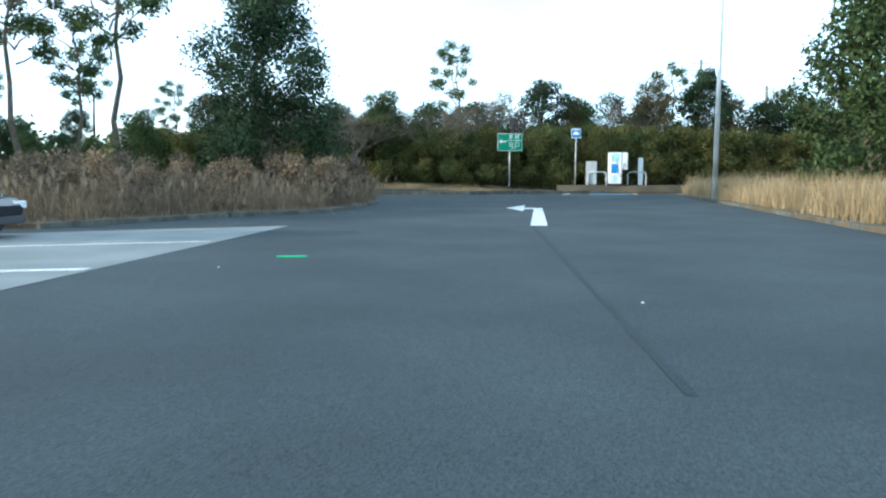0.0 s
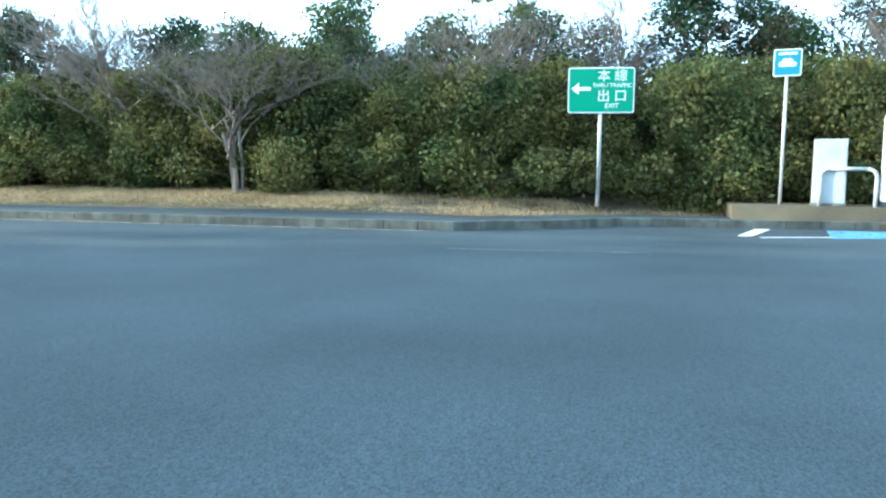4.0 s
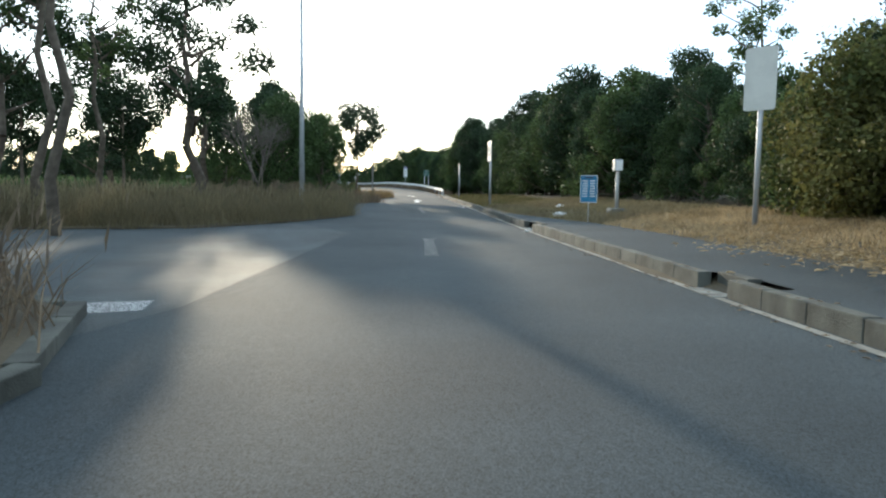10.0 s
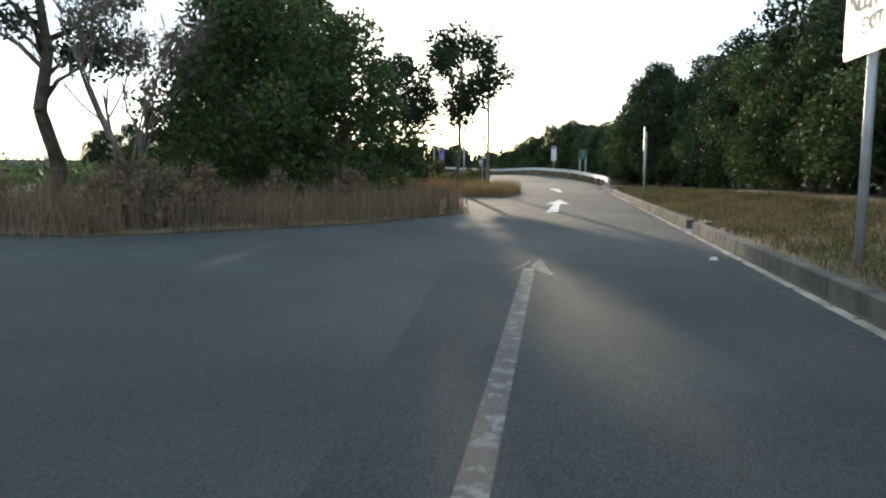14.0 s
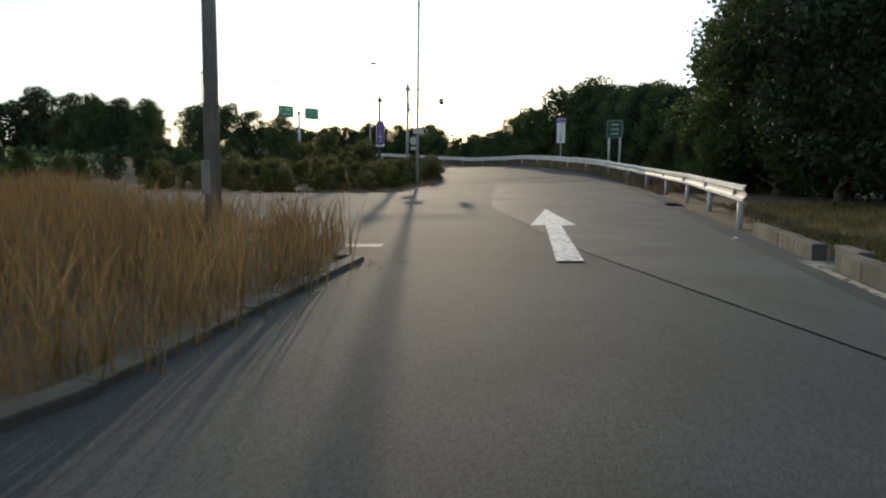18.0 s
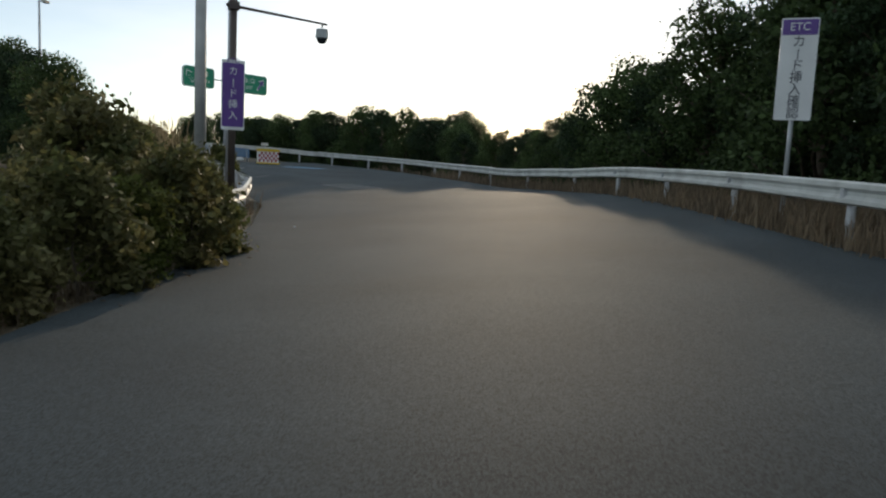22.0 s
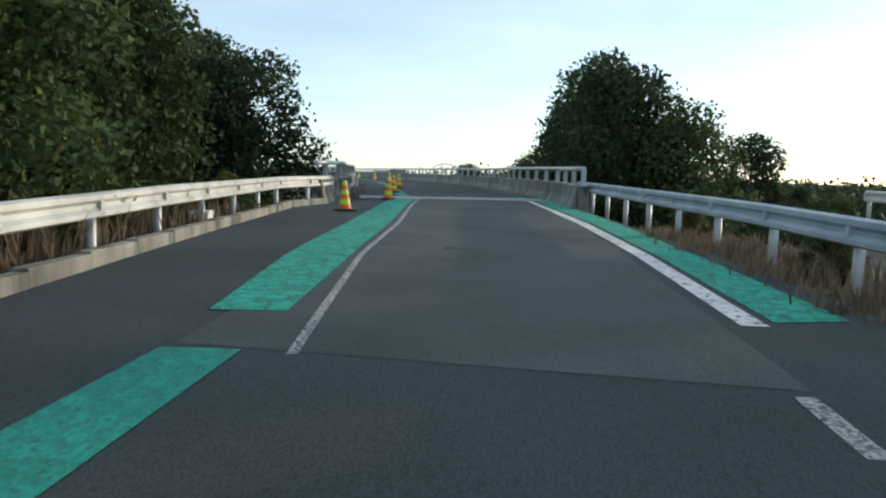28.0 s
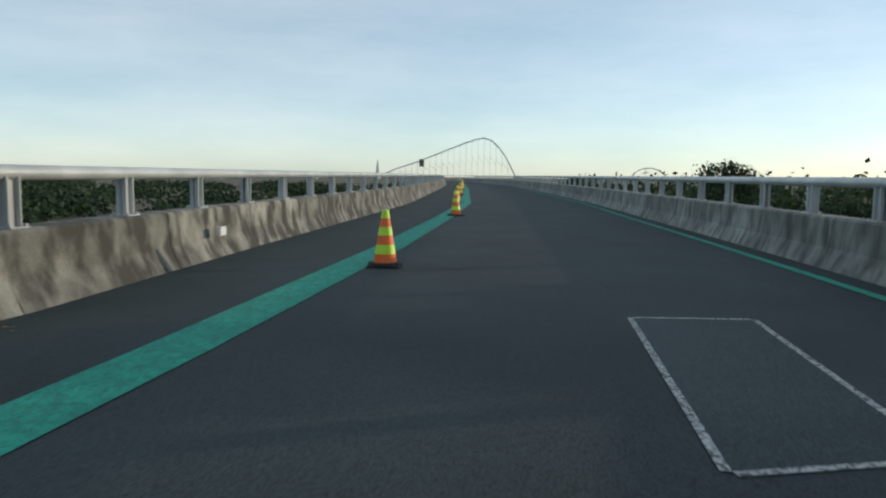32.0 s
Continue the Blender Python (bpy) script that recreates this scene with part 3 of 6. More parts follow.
path_l = [(x, kerb_y(x) + w) for x, w in ((12, 0.15), (3, 0.15), (-0.6, 0.15), (-8, 0.15), (-16.1, 0.15), (-16.15, 0.4), (-17.65, 0.4), (-17.7, 0.15), (-24, 0.15), (-28.3, 0.15), (-28.35, 0.4), (-29.45, 0.4), (-29.5, 0.15), (-36, 0.15))]
path_r = [(x, kerb_y(x) + w) for x, w in ((12, 1.6), (3, 1.9), (-0.6, 2.6), (-8, 2.3), (-16.1, 2.2), (-16.15, 2.2), (-17.65, 2.2), (-17.7, 2.2), (-24, 2.2), (-28.3, 1.9), (-28.35, 1.9), (-29.45, 1.8), (-29.5, 1.8), (-36, 0.4))]


def path_z(x, y):
    return max(ground(x, y), 0.165) + 0.03


thing("footpath", strip(bmesh.new(), path_l, path_r, 0.0, 4, 4, path_z), ASPHALT, "cracked grey asphalt footpath behind the kerb", "footpath", kind="structure")


def island(name, outline, label, lift=0.12):
    bm = patch(outline, lift)
    bottom = [e for e in bm.edges if e.is_boundary]
    made = bmesh.ops.extrude_edge_only(bm, edges=bottom)
    for v in (g for g in made["geom"] if isinstance(g, bmesh.types.BMVert)):
        v.co.z -= lift + 0.08
    bmesh.ops.recalc_face_normals(bm, faces=bm.faces)
    return thing(name, bm, SOIL, label, "planting bed", kind="structure")


BED_A = [(-9.9, 15.9), (-7.5, 20.4), (-5.1, 22.9), (-4.5, 27), (-4.35, 31), (-4.9, 34.5), (-6.2, 37), (-9, 38.4), (-13, 38.6), (-15.2, 37.9), (-16.4, 36.6), (-18, 30), (-20, 22), (-20, 15)]
BED_R = [(8.2, 12), (8.7, 17), (9.3, 22), (10.4, 30), (11.6, 40.8), (12.6, 46.5), (15, 46), (24, 40), (38, 30), (40, 5), (9.5, 5)]
BED_2 = [(-26.7, 30.5), (-28.2, 35.0), (-31.5, 36.8), (-34, 37.5), (-37, 38.2), (-39.3, 38.0), (-41, 37.1), (-42.5, 34), (-44, 24), (-42, 12), (-26, 12)]
BED_3 = [(-49.4, 33), (-51.5, 35), (-54, 36.8), (-58, 38.0), (-60.5, 37.6), (-62, 36), (-64, 30), (-64, 14), (-48, 14)]
BED_4 = [(-68.6, 30), (-69.6, 34.4), (-72, 37.6), (-75, 38), (-79.4, 37.8), (-81, 37.2), (-82.5, 35.2), (-86, 30), (-90, 26.5), (-93, 25), (-93, 12), (-68, 12)]
for outline, label in ((BED_A, "planting bed of dead brown weeds and pampas"), (BED_R, "raised bed of tall straw-coloured grass"), (BED_2, "rounded traffic island of long dry grass"),
                       (BED_3, "traffic island with trees and dry weeds"), (BED_4, "traffic island with rusty grass and trees")):
    island("planting_bed", outline, label, 0.12 if outline in (BED_A, BED_R) else 0.03)
for outline, label in ((BED_A[:11], "grey kerb edging of the weed bed"), (BED_R[:7], "low kerb edging of the straw grass bed")):
    kerb_run(outline, label, 0.8, 0.13, limit=60)
kerb_run(BED_4[1:8], "low pale weathered kerb round the rusty grass island", 0.6, 0.06, material=KERB)


# ---- road markings ----
def marking(points, material, label, lift=0.006):
    return thing("road_marking", patch(points, lift), material, label, "road marking", kind="structure")


def band(left, right, material, label, lift=0.006, wide=1):
    return thing("road_marking", strip(bmesh.new(), left, right, lift, 6, wide), material, label, "road marking", kind="structure")


marking([(1.3, 17.7), (1.72, 17.75), (2.44, 27.3), (1.78, 27.6), (1.95, 29.8), (1.08, 27.25), (1.57, 24.9), (1.72, 26.45), (2.06, 26.45)], WHITE_LINE, "white left-turn arrow with a cracked stem")
marking([(-5.0, 7.35), (-4.5, 17.26), (-9.7, 14.5), (-22, 12), (-24, 4), (-12, 0)], CONCRETE_BAY, "pale surfaced parking bay corner", 0.004)
marking([(-4.85, 13.0), (-4.85, 13.12), (-12, 10.4), (-12, 10.2)], WHITE_LINE, "white parking bay line", 0.008)
marking([(-5.0, 8.95), (-5.0, 9.2), (-12, 7.3), (-12, 7.05)], WHITE_LINE, "white parking bay line", 0.008)
marking([(0.4, 41.6), (3.6, 42.1), (3.6, 42.22), (0.4, 41.75)], WORN_LINE, "faint worn white edge line")
marking([(5.3, 46.4), (5.6, 46.45), (6.3, 48.9), (5.95, 48.85)], WHITE_LINE, "white charging bay line")
marking([(5.7, 46.3), (5.75, 46.15), (9.3, 47.6), (9.2, 47.75)], WHITE_LINE, "white charging bay line")
marking([(9.95, 47.4), (10.2, 47.5), (10.75, 49.35), (10.45, 49.3)], WHITE_LINE, "white charging bay line")
marking([(12.6, 48.6), (12.95, 48.7), (13.9, 49.9), (13.5, 49.8)], WHITE_LINE, "white charging bay line")
marking([(7.1, 46.5), (9.9, 47.35), (10.3, 49.35), (7.5, 48.95)], BLUE_LINE, "blue painted panel of the charging bay", 0.007)
marking([(-16.3, 38.3), (-15.7, 38.4), (-15.4, 37.7), (-16.0, 37.4)], FADED_LINE, "worn white give-way bar")
marking([(-40.7, 36.9), (-41.3, 38.1), (-41.7, 38.0), (-41.1, 36.8)], FADED_LINE, "worn white stop bar")
marking([(-81.0, 37.0), (-81.25, 37.75), (-81.6, 37.7), (-81.35, 36.95)], FADED_LINE, "worn white stop bar")
marking([(-21.3, 41.05), (-21.3, 41.3), (-25.0, 41.25), (-25.4, 41.35), (-25.4, 41.0), (-24.6, 41.05)], WORN_LINE, "badly worn straight-ahead arrow")
marking([(-40.5, 41.12), (-40.5, 40.98), (-47.2, 40.72), (-47.2, 40.86)], WORN_LINE, "badly worn arrow stem")
marking([(-46.6, 41.12), (-48.3, 40.86), (-47.4, 40.8), (-46.9, 40.95)], WORN_LINE, "badly worn arrow tip")
marking([(-46.7, 40.55), (-48.2, 40.78), (-47.4, 40.72)], WORN_LINE, "badly worn arrow tip")
marking([(-59.8, 40.38), (-59.85, 40.72), (-65.4, 40.62), (-65.42, 40.95), (-69.4, 40.46), (-65.25, 40.12), (-65.32, 40.38)], WHITE_LINE, "crisp white straight-ahead arrow")
marking([(-80.5, 40.06), (-80.6, 40.37), (-85.25, 39.9), (-85.4, 40.16), (-89.7, 39.32), (-85.1, 39.36), (-85.2, 39.62)], WHITE_LINE, "crisp white straight-ahead arrow", 0.018)
marking([(-40.0, 43.4), (-47.9, 43.3), (-47.6, 39.7), (-40.0, 40.5)], ASPHALT_DARK, "darker square asphalt repair", 0.003)
marking([(-14.5, 38.3), (-16.0, 38.7), (-27, 39.2), (-31, 37.2), (-27, 34), (-26.3, 28), (-26, 8), (-21, 8), (-19, 24), (-17, 35)], ASPHALT_OLD, "older pale asphalt of the side junction", 0.003)
# Paler wedge: older asphalt up to the seam, also standing in for sunlight there.
band([(-76, 42.5), (-82, 40.2), (-90, 38.0), (-97, 37.0), (-101, 36.6), (-105.4, 36.1)], [(-76.2, 42.8), (-82, 42.6), (-90, 42.4), (-97, 42.1), (-101, 41.7), (-106.0, 41.2)], ASPHALT_OLD, "paler worn asphalt of the through lane, sunlight put into its tone, ending at a seam", 0.010, 8)
marking([(-98.6, 30.6), (-98.5, 30.8), (-101.4, 32.85), (-105.2, 33.1), (-105.2, 32.93), (-101.5, 32.65)], WHITE_LINE, "white edge line at the merge")
marking([(-132.85, 23.3), (-133.85, 23.87), (-132.6, 25.95), (-131.5, 25.2)], PATCH, "pale square asphalt repair", 0.004)
for corners in ([(-132.85, 23.3), (-131.5, 25.2), (-131.47, 25.19), (-132.82, 23.27)], [(-133.85, 23.87), (-132.6, 25.95), (-132.64, 25.98), (-133.9, 23.9)]):
    marking(corners, FADED_LINE, "chalky edge of the asphalt repair", 0.008)
marking([(-133.6, 19.75), (-135.1, 19.45), (-135.15, 19.62), (-133.65, 19.95)], WORN_LINE, "scuffed white road mark")
marking([(-138.5, 15.1), (-138.75, 15.2), (-138.55, 16.1), (-138.35, 16.05)], FADED_LINE, "short worn lane dash")


band([(-140.9, 5.6), (-142.8, 1.84), (-145.0, -2.6)], [(-141.4, 5.7), (-143.4, 2.0), (-145.5, -2.4)], GREEN_THIN, "thin faded green edge band")
band([(-145.35, -3.7), (-146.45, -7.0), (-148.3, -11.7), (-150.9, -18.6), (-152.35, -22.2)], [(-145.95, -3.5), (-147.25, -6.8), (-149.1, -11.5), (-151.6, -18.3), (-153.05, -22.0)], GREEN_LINE, "bright green rumble paint band")
band([(-145.75, -2.2), (-147.3, -6.7), (-149.2, -11.4), (-151.7, -18.3), (-153.15, -22.0)], [(-145.83, -2.2), (-147.385, -6.7), (-149.29, -11.4), (-151.79, -18.3), (-153.245, -22.0)], FADED_LINE, "thin white edge line")
band([(-149.3, -2.1), (-151.1, -6.2), (-153.1, -11.0), (-156.7, -20.6)], [(-149.5, -2.0), (-151.32, -6.15), (-153.35, -11.0), (-156.9, -20.6)], WHITE_LINE, "white edge line beside the green band")
band([(-149.65, -2.1), (-151.4, -6.1), (-153.45, -11.0), (-157.0, -20.5)], [(-150.35, -2.0), (-152.1, -6.3), (-154.1, -11.0), (-157.65, -20.4)], GREEN_LINE, "bright green rumble paint band")
edge = [(-152.9, -23.6), (-154.6, -31), (-156.3, -37), (-157.7, -43), (-159.2, -50), (-160.9, -59), (-162.6, -69), (-165.9, -97), (-169.2, -127.4)]
band(edge, [(x - 0.5 + 0.2 * smooth(-60, -120, y), y) for x, y in edge], GREEN_THIN, "worn green band along the bridge deck")
band([(x + 0.55, y) for x, y in [(-158.2, -22.8)] + DECK_R[1:9]], [(x + 0.4, y) for x, y in [(-158.2, -22.8)] + DECK_R[1:9]], GREEN_THIN, "thin green edge line along the far parapet", 0.008)
band([(-145.1, -2.7), (-149.2, -12), (-153.0, -21.7)], [(-148.5, -0.65), (-153.0, -10.8), (-157.0, -20.6)], ASPHALT_OLD, "greyer asphalt lane surface before the bridge", 0.003)
for corners in ([(-154.2, -24.0), (-154.75, -27.6), (-155.75, -27.5), (-155.2, -23.9)], [(-155.9, -23.6), (-156.3, -26.2), (-158.0, -25.6), (-157.3, -23.1)], [(-160.8, -40.9), (-161.5, -44.1), (-162.5, -44.0), (-161.8, -41.0)]):
    marking(corners, ASPHALT, "pale square asphalt repair with chalky edges", 0.004)
    for (x0, y0), (x1, y1) in zip(corners, corners[1:] + corners[:1]):
        d = math.hypot(x1 - x0, y1 - y0)
        nx, ny = -(y1 - y0) / d * 0.05, (x1 - x0) / d * 0.05
        marking([(x0, y0), (x1, y1), (x1 + nx, y1 + ny), (x0 + nx, y0 + ny)], FADED_LINE, "chalky repair edge line", 0.007)
marking([(-142.3, 15.7), (-143.3, 15.6), (-144.1, 16.6), (-144.2, 17.6), (-143.5, 17.7), (-142.6, 16.9)], BLUE_LINE, "blue guide paint on the slip road", 0.01)
marking([(-143.4, 10.4), (-144.0, 9.0), (-148.3, -0.6), (-148.42, -0.55), (-144.1, 9.05), (-143.5, 10.45)], FADED_LINE, "white edge line beside the gore")


# ---- guard rails ----
def guard_rail(points, label, post_step=2.0, material=RAIL_WHITE, top=0.78, posts=STEEL):
    """A corrugated steel beam on round posts, along points on the ground."""
    rail = tagged(new("guard_rail"), label, "guard rail")
    line = [(x, y, zroad(x, y)) for x, y, _ in resample(points, 1.0)]
    prof = [(0.0, top - 0.301), (0.05, top - 0.275), (0.05, top - 0.224), (0.0, top - 0.181), (0.0, top - 0.129), (0.05, top - 0.086), (0.05, top - 0.026), (0.0, top),
            (-0.012, top), (0.036, top - 0.028), (0.036, top - 0.083), (-0.014, top - 0.126), (-0.014, top - 0.184), (0.036, top - 0.225), (0.036, top - 0.272), (-0.012, top - 0.301)]
    bm = bmesh.new()
    sweep(bm, line, prof)
    part("beam", bm, material, rail)
    bm = bmesh.new()
    tube(bm, (0, 0, -0.5), (0, 0, top - 0.02), 0.057, sides=10)
    me = finish("post", bm, posts, True)
    bk = bmesh.new()
    box(bk, -0.04, -0.1, top - 0.26, 0.04, 0.1, top - 0.1, 0.01)
    bme = finish("bracket", bk, STEEL)
    for x, y, a in resample(points, post_step):
        s = Vector((math.sin(a), -math.cos(a), 0))
        p = Vector((x, y, zroad(x, y))) - s * 0.1
        part_mesh("post", me, rail, Matrix.Translation(p))
        part_mesh("bracket", bme, rail, Matrix.Translation(p + s * 0.05) @ Matrix.Rotation(a, 4, "Z"))
    return rail


R_OUT = [(-85, 42.95), (-93, 43.05), (-99, 42.7), (-105, 42.05), (-110, 41.0), (-116, 39.2), (-122, 37.35), (-128, 35.3), (-133, 32.8), (-139, 28.4), (-146.3, 22.8), (-150.2, 17.7), (-154.4, 9.6), (-157.7, 1), (-162.8, -12.3)]
guard_rail(R_OUT[::-1], "long corrugated white guard rail along the outside of the bend", 4.0)
L_IN = [(-116.4, 30.1), (-117.0, 29.7), (-120.9, 27.7), (-125.0, 25.2), (-128.6, 22.0), (-132.8, 17.7), (-135.3, 13.8), (-137.7, 8.2), (-141, -0.1), (-142.6, -2.3), (-144.9, -8.6), (-147.7, -16.6), (-149.15, -18.7), (-150.0, -20.6)]
guard_rail(L_IN, "pale guard rail along the inside of the ramp", 2.0)
R_GORE = [(-148.4, 7.3), (-150.4, -0.2), (-153.5, -8.2), (-156.5, -16.2), (-157.2, -18.0)]
guard_rail(R_GORE[::-1], "blue-grey guard rail between the ramp and slip road", 2.0, RAIL_BLUE)
kerb_run([(-124.6, 25.6), (-128.8, 22.1), (-132.9, 17.8), (-135.3, 13.6), (-137.8, 8.0), (-141.25, -0.3), (-142.95, -2.5), (-145.2, -8.7), (-148.0, -16.6), (-149.2, -18.3)][::-1], "dusty concrete kerb under the guard rail", 1.2, 0.16, material=CONCRETE)


# ---- bridge parapets ----
def parapet(edge, side, label, first_rail):
    """Concrete barrier panels with a steel pipe rail on posts; side +1 when the road lies to the right of the way."""
    wall = tagged(new("bridge_parapet"), label, "bridge parapet", kind="structure")
    prof = [(0.0, 0.0), (-0.06, 0.12), (-0.13, 0.27), (-0.16, 0.66), (-0.19, 0.69), (-0.52, 0.69), (-0.54, 0.66), (-0.54, -0.8), (0.0, -0.8)]
    prof = [(u * side, w) for u, w in prof]
    pts = resample(edge, 3.0)
    for (x0, y0, _), (x1, y1, _) in list(zip(pts, pts[1:]))[:58]:
        d = math.hypot(x1 - x0, y1 - y0)
        g = 0.008 / d
        bm = bmesh.new()
        line = [(x0 + (x1 - x0) * u, y0 + (y1 - y0) * u, zroad(x0, y0) + (zroad(x1, y1) - zroad(x0, y0)) * u) for u in (g, 0.5, 1 - g)]
        sweep(bm, line, prof)
        part("concrete_panel", bm, CONCRETE_GRIMY if side > 0 else CONCRETE_PALE, wall)
    rail = tagged(new("bridge_railing"), first_rail, "railing")
    line = []
    for k, (x, y, a) in enumerate(resample(edge, 1.5)):
        s = Vector((math.sin(a), -math.cos(a), 0)) * side
        line.append(Vector((x, y, zroad(x, y) + 1.17)) - s * 0.34)
    bm = bmesh.new()
    ring = [(0.07 * math.cos(k * math.tau / 12), 0.07 * math.sin(k * math.tau / 12)) for k in range(12)]
    sweep(bm, line, ring)
    part("pipe", bm, RAIL_GREY, rail, smooth=True)
    bm = bmesh.new()
    box(bm, -0.09, -0.06, 0.68, -0.072, 0.06, 1.14)
    box(bm, 0.072, -0.06, 0.68, 0.09, 0.06, 1.14)
    box(bm, -0.09, -0.012, 0.68, 0.09, 0.012, 1.14)
    box(bm, -0.13, -0.11, 0.672, 0.13, 0.11, 0.7)
    for u in (-0.108, 0.108):
        for w in (-0.08, 0.08):
            box(bm, u - 0.014, w - 0.014, 0.7, u + 0.014, w + 0.014, 0.725)
    me = finish("post", bm, RAIL_GREY)
    for x, y, a in resample(edge, 2.0)[1 if side > 0 else 0:80]:
        s = Vector((math.sin(a), -math.cos(a), 0)) * side
        way = Vector((math.cos(a), math.sin(a), 0)) * (-0.68 if side > 0 else 0.0)
        part_mesh("post", me, rail, Matrix.Translation(Vector((x, y, zroad(x, y))) - s * 0.34 + way) @ Matrix.Rotation(a, 4, "Z"))
    return wall


parapet([(-149.2, -18.4), (-150.9, -22.3)] + DECK_L[1:], 1, "concrete bridge barrier streaked with dark grime", "grey steel pipe railing on the streaked barrier")
parapet([(-155.9, -16.2), (-158.1, -21.6)] + DECK_R[1:], -1, "pale concrete bridge barrier", "grey steel pipe railing on the clean barrier")
under = bmesh.new()
side_l = [(x + 0.55, y, zroad(x, y) - 1.0) for x, y in DECK_L]
side_r = [(x - 0.55, y, zroad(x, y) - 1.0) for x, y in DECK_R]
a = [under.verts.new(p) for p in side_l]
b = [under.verts.new(p) for p in side_r]
for k in range(len(a) - 1):
    under.faces.new((a[k], a[k + 1], b[k + 1], b[k]))
thing("bridge_soffit", under, CONCRETE, "grey concrete underside of the bridge", "bridge", kind="structure")
pier = bmesh.new()
box(pier, -2.2, -0.7, -7, 2.2, 0.7, 0, 0.1)
pme = finish("bridge_pier", pier, CONCRETE)
for x, y in ((-158.5, -42), (-166.5, -75), (-169.8, -110), (-171.5, -150), (-171.3, -200), (-168.5, -260)):
    tagged(new("bridge_pier", pme), "plain concrete pier under the bridge deck", "bridge pier", "bridge piers", "structure").matrix_basis = pose(x, y, 1.0)
# expansion joint of steel fingers
ej = tagged(new("expansion_joint"), "steel finger expansion joint across the roadway", "expansion joint")
J0, J1 = Vector((-151.2, -22.75, 0)), Vector((-157.9, -21.55, 0))
jd = (J1 - J0).normalized()
jn = Vector((-jd.y, jd.x, 0))
for k, off in enumerate((-0.62, -0.5, -0.4, 0.4, 0.5, 0.62)):
    bm = bmesh.new()
    p, q = J0 + jn * off, J1 + jn * off
    tube(bm, (p.x, p.y, zroad(p.x, p.y) + 0.004), (q.x, q.y, zroad(q.x, q.y) + 0.004), 0.03, sides=6)
    part("edge_bar", bm, STEEL, ej)
fing = bmesh.new()
box(fing, -0.045, -0.34, -0.02, 0.045, 0.34, 0.022)
fme = finish("finger", fing, STEEL_DARK)
for k in range(46):
    p = J0 + jd * (0.1 + k * 0.148)
    part_mesh("finger", fme, ej, Matrix.Translation((p.x, p.y, zroad(p.x, p.y))) @ Matrix.Rotation(math.atan2(jd.y, jd.x) + 0.5, 4, "Z"))
bm = patch([tuple((J0 - jn * 0.66)[:2]), tuple((J1 - jn * 0.66)[:2]), tuple((J1 + jn * 0.66)[:2]), tuple((J0 + jn * 0.66)[:2])], 0.008)
part("joint_bed", bm, RUBBER, ej)


# ---- foliage ----
def leaf_mesh(name, centres, count, size, material, seed, shell=0.55, droop=0.0):
    """Leaves as small folded rhombs scattered in ellipsoids (x, y, z, rx, ry, rz), thickest near their skins."""
    g = np.random.default_rng(seed)
    c = np.array(centres, float)
    vol = (c[:, 3] * c[:, 4] * c[:, 5]) ** 0.75
    pick = g.choice(len(c), count, p=vol / vol.sum())
    d = g.normal(size=(count, 3))
    d /= np.linalg.norm(d, axis=1)[:, None]
    rad = shell + (1 - shell) * g.random(count) ** 0.6
    rad *= 1 + 0.17 * g.normal(size=count)
    p = c[pick, :3] + d * rad[:, None] * c[pick, 3:]
    p[:, 2] = np.maximum(p[:, 2], 0.05)
    u = g.normal(size=(count, 3))
    u[:, 2] -= droop
    u /= np.linalg.norm(u, axis=1)[:, None]
    w = np.cross(u, d + 0.8 * g.normal(size=(count, 3)))
    w /= np.linalg.norm(w, axis=1)[:, None] + 1e-9
    s = (size * (0.6 + 0.8 * g.random(count)))[:, None]
    fold = np.cross(u, w) * s * 0.12
    verts = np.stack([p - u * s * 0.5, p + w * s * 0.3 + fold, p + u * s * 0.5, p - w * s * 0.3 + fold], 1).reshape(-1, 3)
    faces = np.arange(4 * count).reshape(-1, 4)
    me = bpy.data.meshes.new(name)
    me.vertices.add(4 * count)
    me.vertices.foreach_set("co", verts.ravel())
    me.loops.add(4 * count)
    me.loops.foreach_set("vertex_index", faces.ravel())
    me.polygons.add(count)
    me.polygons.foreach_set("loop_start", np.arange(0, 4 * count, 4))
    me.polygons.foreach_set("loop_total", np.full(count, 4))
    me.update(calc_edges=True)
    me.materials.append(material)
    return me


def limb(bm, a, b, r0, r1, r, bends=3, wob=0.12, sides=7):
    a, b = Vector(a), Vector(b)
    d = (b - a).length
    last, lr = a, r0
    for k in range(1, bends + 1):
        u = k / bends
        p = a.lerp(b, u)
        if k < bends:
            p += Vector((r.uniform(-1, 1), r.uniform(-1, 1), r.uniform(-0.4, 0.4))) * d * wob / bends
        rr = r0 + (r1 - r0) * u
        tube(bm, last, p, lr, rr, sides, cap=(k == bends))
        last, lr = p, rr
    return last


